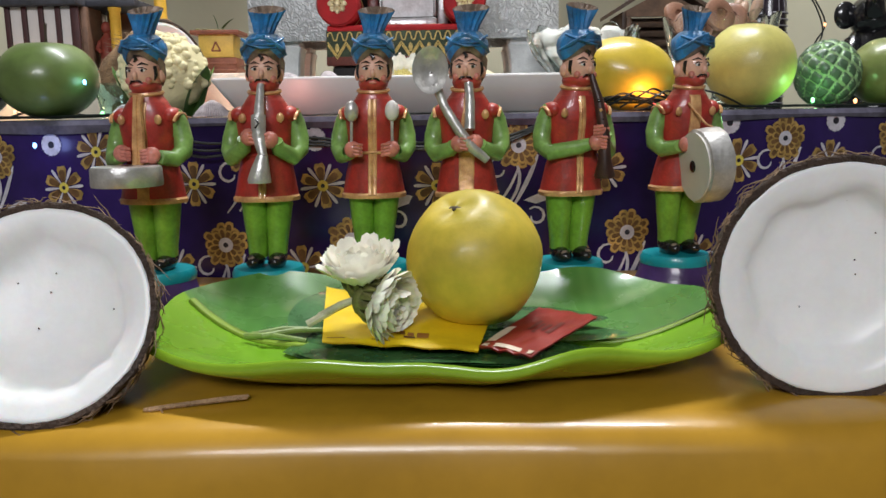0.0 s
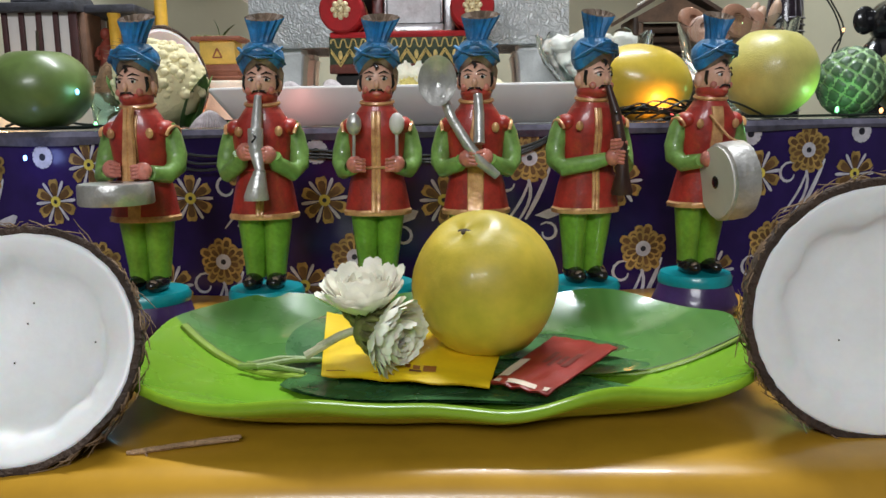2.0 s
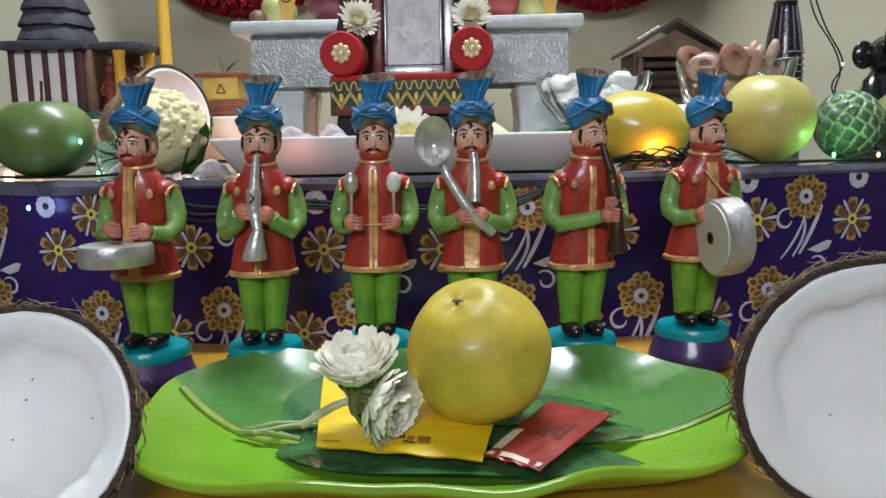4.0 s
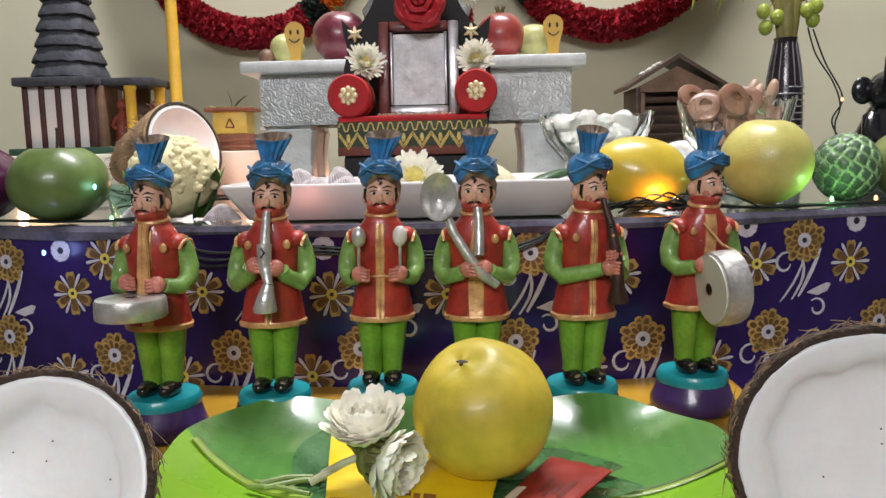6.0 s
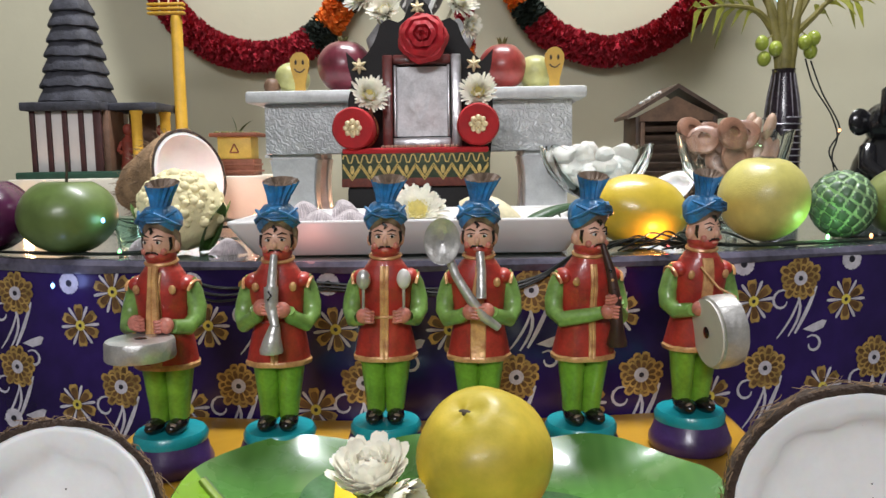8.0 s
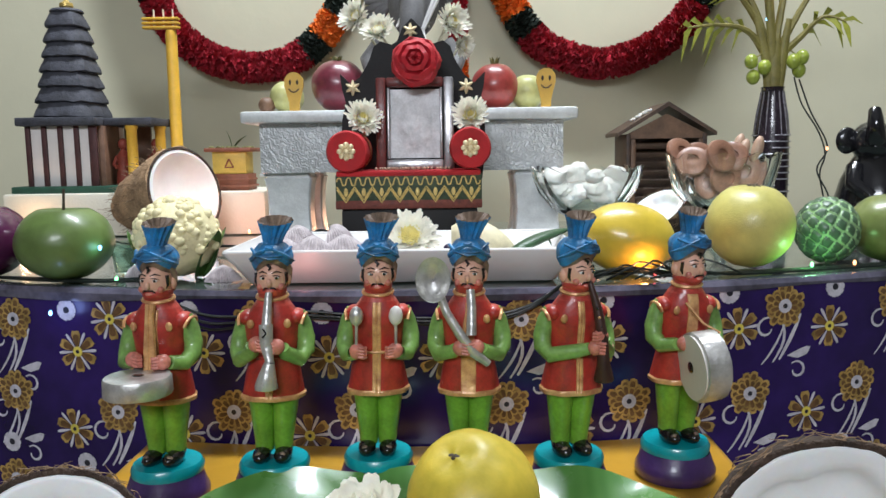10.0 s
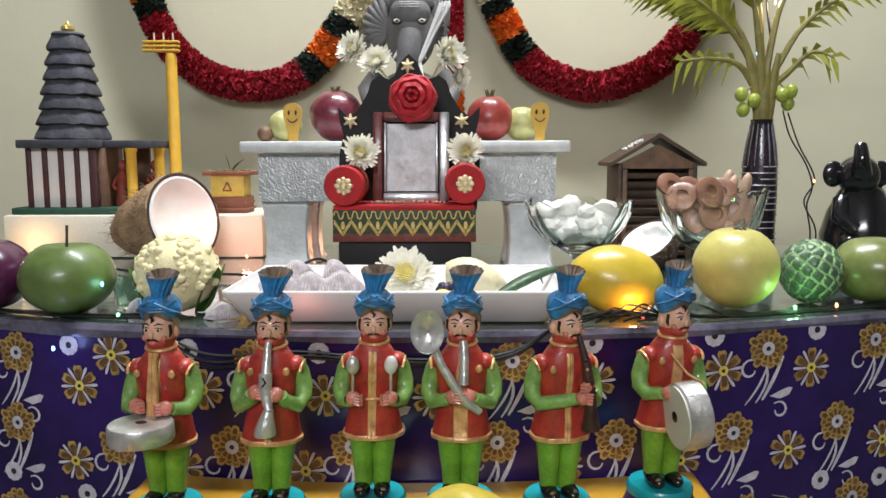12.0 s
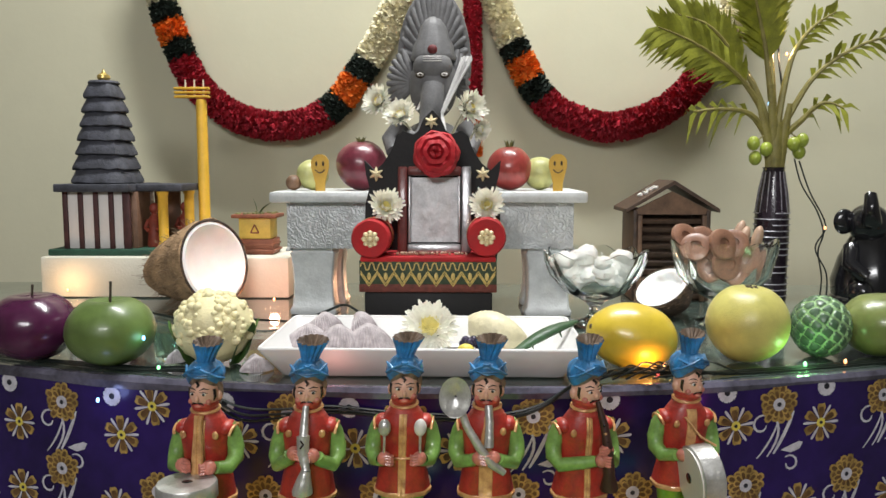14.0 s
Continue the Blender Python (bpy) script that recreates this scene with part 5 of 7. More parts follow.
s = Shape()
rows = []
for i in range(25):
    t = i / 24
    rr = 0.0195 * (math.sin(math.pi * min(1, 0.12 + 0.86 * t)) ** 0.75) * (1 + 0.02 * math.cos(i * 2.6))
    rows.append([(-0.002 + 0.058 * t, 0.745 + rr * math.cos(a) - 0.012 * t, TZ + 0.0195 - 0.010 * t + rr * math.sin(a)) for a in [2 * math.pi * k / 28 for k in range(28)]])
s.grid(rows, 0, True, True, True)
lo = min(p[2] for p in s.v)
s.v = [(p[0], p[1], p[2] - lo + TZ) for p in s.v]
th = thing("cone_shell", (0.025, 0.74, TZ), "cream spiral cone seashell lying in the tray", "seashell")
part("whorl", s, M_CREAMSHELL, th)

th = thing("grape_bunch", (0.002, 0.705, TZ), "small bunch of dark grapes on a brown leaf", "fruit")
rnd = random.Random(3)
for k in range(16):
    s = Shape().ball((0.004 + rnd.uniform(-0.012, 0.012), 0.706 + rnd.uniform(-0.006, 0.006), TZ + 0.006 + (0.013 * rnd.random() if k > 5 else 0.0)), 0.0045, 0, 10, 8)
    part("grape", s, M_GRAPE, th)
s = Shape()
leaf_blade(s, (0.022, 0.700, TZ + 0.003), (-0.028, 0.688, TZ + 0.015), 0.008, fold=0.3)
part("dry_leaf", s, M_STEM, th, "curled dark brown leaf")
single("yellow_berry", Shape().ball((-0.004, 0.690, TZ + 0.0128), (0.0078, 0.0058, 0.0052), 0, 16, 10), M_LEMONPRINT, (-0.004, 0.690, TZ + 0.0076), "small bright yellow berry among the grapes", "fruit")

th = thing("green_pod", (0.070, 0.725, TZ), "dark green pod leaning on the tray rim", "vegetable")
s = Shape()
pts = [(0.040 + 0.066 * t, 0.700 + 0.040 * t, TZ + 0.006 + 0.024 * t + 0.004 * math.sin(math.pi * t)) for t in [k / 12 for k in range(13)]]
s.tube(pts, [0.001 + 0.0075 * math.sin(math.pi * (0.06 + 0.9 * k / 12)) ** 0.7 for k in range(13)], 0, 12, 0.55)
part("pod_body", s, M_BOAT, th)
for q in ((0.058, 0.707, TZ + 0.017), (0.086, 0.724, TZ + 0.026)):
    part("thorn", Shape().tube([q, (q[0] + 0.003, q[1] - 0.004, q[2] - 0.008)], [0.0014, 0.0005], 0, 6), M_BOAT, th)


# ---- silver altar ----
def build_altar():
    th = thing("silver_altar", (-0.052, 1.0, SZ), "small altar bench clad in embossed silver foil", "altar")
    part("top_slab", Shape().box((-0.052, 1.0, 0.2775), (0.388, 0.160, 0.0135), 0, 0.003), M_SILVER, th)
    part("apron", Shape().box((-0.0505, 0.943, 0.2415), (0.356, 0.010, 0.0575), 0, 0.001), M_RELIEF, th, "silver apron with leaf relief")
    part("apron", Shape().box((-0.0505, 1.062, 0.2415), (0.356, 0.010, 0.0575), 0, 0.001), M_RELIEF, th)
    for x in (-0.2285, 0.1275):
        part("apron", Shape().box((x + (0.005 if x < 0 else -0.005), 1.0025, 0.2415), (0.010, 0.108, 0.0575), 0, 0.001), M_RELIEF, th)
        part("moulding", Shape().box((x + (0.0 if x < 0 else 0.0), 1.0025, 0.2108), (0.006, 0.12, 0.004), 0, 0.001), M_SILVER, th)
    for x in (-0.199, 0.098):
        for y in (0.965, 1.045):
            h, rows = 0.2127 - SZ, []
            for u, w in ((0.0, 1.06), (0.06, 1.10), (0.12, 0.99), (0.30, 0.93), (0.50, 0.91), (0.70, 0.94), (0.86, 1.0), (0.92, 1.06), (0.94, 0.98), (1.0, 0.98)):
                hx, hy = 0.0275 * w, 0.016 * w
                rows.append([(x - hx, y - hy + 0.002, SZ + h * u), (x - hx + 0.002, y - hy, SZ + h * u), (x + hx - 0.002, y - hy, SZ + h * u), (x + hx, y - hy + 0.002, SZ + h * u), (x + hx, y + hy, SZ + h * u), (x - hx, y + hy, SZ + h * u)])
            part("leg", Shape().grid(rows, 0, True, True, True), M_SILVER, th, "waisted silver leg", sharp=30)


build_altar()
AZ = 0.2844
round_fruit("purple_pomegranate", (-0.140, 0.985, AZ), (0.033, 0.033, 0.032), M_POMEP, "dark purple-red pomegranate on the silver altar", "fruit", 0.04, 12, 0, 31, calyx=0.006)
round_fruit("pomegranate", (0.050, 0.985, AZ), (0.0285, 0.0285, 0.0285), M_POME, "red pomegranate with crown on the silver altar", "fruit", 0.04, 4, 0, 33, calyx=0.008)
round_fruit("pale_fruit", (-0.205, 0.990, AZ), (0.024, 0.020, 0.018), M_PALEFRUIT, "pale green fruit on the silver altar", "fruit", 0.05, 70, 60, 35, stem=0.006)
round_fruit("pale_fruit", (0.090, 0.992, AZ), (0.021, 0.021, 0.0215), M_PALEFRUIT, "round pale green fruit beside the pomegranate", "fruit", 0.05, 10, 0, 37)
round_fruit("brown_fruit", (-0.227, 0.975, AZ), (0.010, 0.012, 0.010), M_HUTLIGHT, "small brown nut on the altar edge", "fruit", 0.05, 10, 0, 38)


def smiley_stick(x, y):
    th = thing("paddle_stick", (x, y, AZ), "orange-yellow wooden paddle stick with drawn face marks", "stick", "paddle sticks on the altar")
    prof = [(0.0, 0.0058), (0.010, 0.0060), (0.020, 0.0085), (0.030, 0.0112), (0.038, 0.0108), (0.043, 0.0075), (0.0455, 0.0030)]
    poly = [(x + w, AZ + z) for z, w in prof] + [(x - w, AZ + z) for z, w in reversed(prof)]
    part("paddle", Shape().prism(poly, y - 0.002, y + 0.002), M_STICK, th)
    s = Shape()
    for sx in (-1, 1):
        s.ball((x + sx * 0.0042, y - 0.0022, AZ + 0.034), (0.0014, 0.0005, 0.0030), 0, 8, 6)
    s.tube([(x + 0.006 * u, y - 0.0022, AZ + 0.0225 + 0.004 * u * u) for u in (-1, -0.5, 0, 0.5, 1)], 0.0008, 0, 6)
    part("ink_marks", s, M_STEM, th, "dark drawn dots and curve")


smiley_stick(-0.187, 0.946)
smiley_stick(0.108, 0.946)


def build_idol():
    s = Shape()
    c = Vector((-0.051, 1.03, AZ))
    s.lathe([(0.060, 0), (0.062, 0.010), (0.056, 0.018)], 0, 40, at=c, sy=0.62, cap0=True, cap1=True)
    s.ball(c + Vector((0, 0.002, 0.048)), (0.050, 0.032, 0.044), 0, 28, 18)
    for sx in (-1, 1):
        s.ball(c + Vector((sx * 0.038, -0.012, 0.026)), (0.026, 0.022, 0.016), 0, 18, 12)
        s.tube([c + Vector((sx * 0.040, 0.0, 0.086)), c + Vector((sx * 0.056, -0.004, 0.066)), c + Vector((sx * 0.050, -0.020, 0.050))], [0.013, 0.012, 0.010], 0, 12)
        # ribbed ears
        for k in range(9):
            a = radians(-38 + 13 * k) if sx > 0 else radians(218 - 13 * k)
            q = c + Vector((sx * 0.024, 0.002, 0.140))
            s.tube([q, q + Vector((math.cos(a) * 0.020, -0.004, math.sin(a) * 0.026)), q + Vector((math.cos(a) * (0.036 - 0.012 * (sx > 0)), 0.002, math.sin(a) * 0.048))], [0.0055, 0.0062, 0.0038], 0, 8)
    head = c + Vector((0.002, -0.006, 0.138))
    s.ball(head, (0.032, 0.030, 0.042), 0, 28, 20, None, lambda d: 1 + 0.10 * max(0, -d.z) * (d.y < 0))
    s.ball(head + Vector((0, -0.016, 0.022)), (0.026, 0.018, 0.020), 0, 20, 12)
    s.tube([head + Vector((0, -0.020, -0.006)), head + Vector((-0.001, -0.032, -0.030)), head + Vector((-0.006, -0.036, -0.056)), head + Vector((-0.018, -0.038, -0.072)), head + Vector((-0.030, -0.036, -0.066))], [0.017, 0.015, 0.012, 0.009, 0.006], 0, 16)
    for sx in (-1, 1):
        s.ball(head + Vector((sx * 0.0155, -0.0265, 0.010)), (0.0066, 0.0042, 0.0046), 3, 12, 8)
        s.ball(head + Vector((sx * 0.0155, -0.0300, 0.010)), (0.0046, 0.0018, 0.0024), 2, 10, 6)
        s.ball(head + Vector((sx * 0.0155, -0.0316, 0.010)), (0.0019, 0.001, 0.0015), 3, 8, 6)
        s.tube([head + Vector((sx * 0.014, -0.024, -0.026)), head + Vector((sx * 0.020, -0.032, -0.036))], [0.0034, 0.0014], 2, 8)
    for k in range(3):
        s.tube([head + Vector((-0.012, -0.0315, 0.0270 + 0.0028 * k)), head + Vector((0, -0.0345, 0.0265 + 0.0028 * k)), head + Vector((0.012, -0.0315, 0.0270 + 0.0028 * k))], 0.0007, 2, 5)
    s.ball(head + Vector((0, -0.0270, 0.0420)), (0.0065, 0.004, 0.0062), 1, 12, 8)
    # crown and the ribbed halo behind it
    s.lathe([(0.028, 0.0), (0.0295, 0.005), (0.027, 0.010), (0.026, 0.020), (0.020, 0.030), (0.017, 0.044), (0.010, 0.054), (0.002, 0.058)], 0, 28, at=head + Vector((0, 0, 0.030)), wob=lambda a, i: 1 + 0.04 * math.cos(10 * a))
    hub = head + Vector((0, 0.016, 0.028))
    for k in range(21):
        a = radians(-8 + 196 * k / 20)
        rx, rz = 0.045, 0.096
        tip = hub + Vector((math.cos(a) * rx, 0.006, math.sin(a) * rz))
        s.tube([hub + Vector((math.cos(a) * 0.014, 0, math.sin(a) * 0.02)), (hub * 0.45 + tip * 0.55) + Vector((0, -0.004, 0)), tip], [0.004, 0.0085, 0.0058], 0, 8)
    s.tube([hub + Vector((math.cos(a) * 0.045, 0.006, math.sin(a) * 0.096)) for a in [radians(-10 + 200 * k / 30) for k in range(31)]], 0.0050, 0, 8)
    single("idol", s, [M_STONE, M_STONEMARK, M_STONEWHITE, M_STEM], (c.x, c.y, AZ), "grey stone idol with ribbed halo on the altar", "statue", sharp=50)


build_idol()

th = thing("thread_tassel", (-0.030, 0.985, 0.372), "bundle of white threads leaning on the idol", "tassel")
rnd = random.Random(14)
for nm, a, b, cnt, sp in (("thread_bundle", (-0.036, 0.985, 0.383), (-0.006, 0.990, 0.452), 40, 0.0070), ("loose_thread", (-0.036, 0.985, 0.385), (-0.034, 0.975, 0.362), 8, 0.004)):
    s = Shape()
    for k in range(cnt):
        o = Vector((rnd.gauss(0, 1), rnd.gauss(0, 1), 0)) * sp * 0.45
        s.tube([Vector(a) + o * 0.4, (Vector(a) + Vector(b)) / 2 + o * 0.8, Vector(b) + o * 1.5 + Vector((0, 0, rnd.uniform(-0.003, 0.004)))], 0.0010, 0, 5)
    part(nm, s, M_TASSEL, th)
for k, (at, fc, r) in enumerate((((-0.116, 0.985, 0.397), (-0.4, -0.9, 0.3), 0.024), ((-0.088, 0.972, 0.378), (-0.2, -0.8, 0.5), 0.024), ((-0.003, 0.975, 0.388), (0.6, -0.8, 0.2), 0.026), ((0.010, 0.98, 0.362), (0.7, -0.7, -0.2), 0.018))):
    blossom("white_chrysanthemum", at, fc, r, "white chrysanthemum tucked against the grey idol", count=30, layers=5, cup=0.42, wide=0.052, stalk=(at[0] + 0.02 if at[0] < -0.05 else at[0] - 0.02, 1.0, at[2] - 0.03), seed=30 + k)


# ---- throne with its framed picture ----
def star(name, at, r, parent):
    s = Shape()
    for k in range(6):
        a = k * math.pi / 3 + math.pi / 6
        d = Vector((math.cos(a), 0, math.sin(a)))
        s.tube([Vector(at) + d * r * 0.15, Vector(at) + d * r * 0.6, Vector(at) + d * r], [r * 0.26, r * 0.24, r * 0.08], 0, 6)
    s.ball(at, r * 0.26, 0, 10, 6)
    part(name, s, M_PALEGOLD, parent, "pale gold bead star")


def build_throne():
    cx = -0.0465
    th = thing("throne", (cx, 0.86, SZ), "miniature black throne with red velvet seat and gold trim", "throne")
    part("base_block", Shape().box((cx, 0.868, (SZ + 0.178) / 2), (0.142, 0.085, 0.178 - SZ), 0, 0.004), M_BLACK, th)
    part("seat", Shape().box((cx, 0.862, 0.2135), (0.149, 0.086, 0.006), 0, 0.002), M_REDVEL, th, "red velvet seat")
    skirt = part("skirt", Shape().box((cx, 0.8235, 0.1955), (0.151, 0.006, 0.034), 0, 0.001), M_BORDER, th, "brocade band with gold zigzag embroidery")
    part("hem", Shape().box((cx, 0.8232, 0.1815), (0.1516, 0.0068, 0.009), 0, 0.001), M_BROCADE, skirt)
    for sx in (-1, 1):
        part("skirt_side", Shape().box((cx + sx * 0.0725, 0.866, 0.1955), (0.006, 0.078, 0.034), 0, 0.001), M_BORDER, th)
    s = Shape()
    n = 168
    s.tube([(cx - 0.074 + 0.148 * k / n, 0.8198, 0.2055 + 0.0038 * max(-1, min(1, 1.6 * math.sin(2 * math.pi * 15 * k / n)))) for k in range(n + 1)], 0.0008, 0, 5)
    part("thread_wave", s, M_GOLDTHREAD, skirt, "gold looped thread")
    for off in (0.0, 0.0028):
        s = Shape().tube([(cx - 0.074 + 0.148 * k / 96, 0.8196, 0.1935 - off + 0.0068 * (abs(((k / 12) % 1) * 2 - 1) * 2 - 1)) for k in range(97)], 0.0008, 0, 5)
        part("thread_zigzag", s, M_GOLDTHREAD, skirt, "gold zigzag thread")
    for k in range(8):
        x = cx - 0.074 + 0.148 * (k + 0.5) / 8
        part("thread_leaf", Shape().ball((x, 0.8200, 0.1945), (0.0022, 0.0008, 0.0045), 0, 8, 6), M_GOLDTHREAD, skirt)
    # scalloped backboard
    half = [(0.0, 0.380), (0.010, 0.370), (0.016, 0.356), (0.022, 0.352), (0.034, 0.356), (0.042, 0.350), (0.046, 0.338), (0.050, 0.330), (0.058, 0.318), (0.068, 0.310), (0.080, 0.322), (0.078, 0.305), (0.074, 0.290), (0.079, 0.270), (0.080, 0.245), (0.076, 0.205)]
    poly = [(cx + 0.002 + x, z) for x, z in half] + [(cx + 0.002 - x, z) for x, z in reversed(half[1:])]
    s = Shape()
    s.prism(poly, 0.890, 0.900)
    part("backboard", s, M_BLACK, th, "black scalloped backboard")
    star("bead_star", (-0.110, 0.8865, 0.306), 0.0085, th)
    star("bead_star", (0.0145, 0.8865, 0.306), 0.0085, th)
    star("bead_star", (-0.0455, 0.8865, 0.3665), 0.0080, th)
    for x, z in ((-0.1085, 0.2365), (0.0175, 0.2385)):
        prof = [(0.001, 0.0), (0.0195, 0.0), (0.0212, 0.0025), (0.0212, 0.052), (0.0195, 0.055), (0.001, 0.055)]
        m = Matrix.Rotation(radians(-90), 3, "X")
        arm = part("bolster", Shape().lathe(prof, 0, 40, at=(x, 0.812, z), m=m, wob=lambda a, i: 1 + 0.006 * math.sin(7 * a)), M_REDVEL, th, "round red velvet bolster")
        part("gold_band", Shape().lathe([(0.0216, 0.030), (0.0219, 0.032), (0.0219, 0.036), (0.0216, 0.038)], 0, 40, at=(x, 0.812, z), m=m), M_GOLD, arm)
        s = Shape().ball((x, 0.8108, z), 0.0032, 0, 10, 8)
        for k in range(8):
            a = k * math.pi / 4
            s.ball((x + 0.0068 * math.cos(a), 0.8112, z + 0.0068 * math.sin(a)), 0.0029, 0, 10, 6)
            s.ball((x + 0.0042 * math.cos(a + 0.4), 0.8112, z + 0.0042 * math.sin(a + 0.4)), 0.0014, 0, 8, 6)
        part("bead_rosette", s, M_PALEGOLD, arm, "pale gold bead rosette")
    # strip of scattered beads before the frame
    s = Shape()
    rnd = random.Random(8)
    for k in range(46):
        s.ball((cx - 0.036 + 0.078 * rnd.random(), 0.836 + 0.012 * rnd.random(), 0.2178), 0.0017, 0, 8, 6)
    part("bead_strip", s, [M_SEEDP], th, "pink and pale beads", kind="stuff")


build_throne()


def build_picture_frame():
    cx, zb, zt = -0.0410, 0.2170, 0.3150
    th = thing("picture_frame", (cx, 0.858, zb), "maroon and steel frame with plain embossed silver picture", "picture frame")
    lean = Matrix.Translation((cx, 0.858, zb)) @ Matrix.Rotation(radians(-7), 4, "X")
    h, w = zt - zb, 0.0835
    def bar(nm, c, size, mt, bev, label=""):
        part(nm, Shape().box(c, size, 0, bev).moved(lean), mt, th, label)
    bar("backing", (0, 0.006, h / 2), (w - 0.002, 0.004, h - 0.002), M_BLACK, 0.0)
    for sx in (-1, 1):
        bar("frame_side", (sx * (w / 2 - 0.0055), 0, h / 2), (0.011, 0.010, h), M_FRAMEWOOD if sx < 0 else M_STEEL, 0.002)
        bar("inner_side", (sx * (w / 2 - 0.0135), -0.001, h / 2), (0.003, 0.007, h - 0.022), M_STEEL, 0.001)
    bar("frame_top", (0, 0, h - 0.0050), (w - 0.0222, 0.0096, 0.010), M_FRAMEWOOD, 0.002)
    bar("frame_bottom", (0, 0, 0.0050), (w - 0.0222, 0.0096, 0.010), M_STEEL, 0.002)
    s = Shape()
    rows = []
    for i in range(31):
        row = []
        for j in range(37):
            u, v = i / 30 - 0.5, j / 36 - 0.5
            d = math.hypot(u * 1.15, v + 0.02)
            z = 0.0016 * max(0, 1 - (d / 0.40) ** 2) + 0.0006 * noise.noise(Vector((u * 11, v * 11, 4))) * max(0, 1 - (d / 0.5) ** 2)
            row.append((u * (w - 0.029), 0.0018 - z, h / 2 + v * (h - 0.024)))
        rows.append(row)
    s.grid(rows, 0, close=False)
    part("silver_sheet", s.moved(lean), M_SILVERART, th, "embossed silver sheet", sharp=80)


build_picture_frame()
for k, (x, z) in enumerate(((-0.095, 0.270), (0.019, 0.271))):
    blossom("white_chrysanthemum", (x, 0.842, z), (0.25 if x < -0.05 else -0.1, -0.9, 0.3), 0.023, "white chrysanthemum beside the picture frame", count=30, layers=5, cup=0.42, wide=0.052, stalk=(x, 0.868, z - 0.022), seed=40 + k)


def build_rose():
    c = Vector((-0.038, 0.846, 0.329))
    th = thing("fabric_rose", tuple(c), "full red fabric rose on the picture frame", "flower")
    rnd = random.Random(6)
    for L, (n, r, tilt) in enumerate(((7, 0.0275, 0.20), (7, 0.0235, 0.55), (6, 0.0180, 0.9), (5, 0.012, 1.2), (4, 0.0075, 1.4))):
        for k in range(n):
            a = 2 * math.pi * (k + 0.5 * L) / n + rnd.uniform(-0.1, 0.1)
            rows = []
            for t in (0.05, 0.35, 0.65, 0.9, 1.0):
                el = tilt * (0.5 + 0.6 * t) - (0.35 if t == 1.0 else 0)
                row = []
                for u in (-1, -0.5, 0, 0.5, 1):
                    aa = a + u * 0.62 * (0.5 + 0.5 * t)
                    rr = r * t * math.cos(el) * (1 - 0.10 * abs(u) * t)
                    row.append((rr * math.cos(aa), rr * math.sin(aa), r * t * math.sin(el) + 0.0012 * math.sin(5 * u + k) * t + 0.002 * L))
                rows.append(row)
            s = Shape().grid(rows, 0, close=False)
            s.moved(Matrix.Translation(c) @ look((0, 0, 0), (0, -1, 0.12)).to_4x4() @ Matrix.Rotation(math.pi, 4, "Y"))
            part("petal", s, M_ROSE, th, sharp=80)


build_rose()

# ---- model temple on its platform ----
PZ = 0.186
single("display_box", Shape().box((-0.438, 1.150, (SZ + PZ) / 2), (0.360, 0.158, PZ - SZ), 0, 0.003), M_PLATFORM, (-0.438, 1.150, SZ), "cream foam box used as a platform", "box")


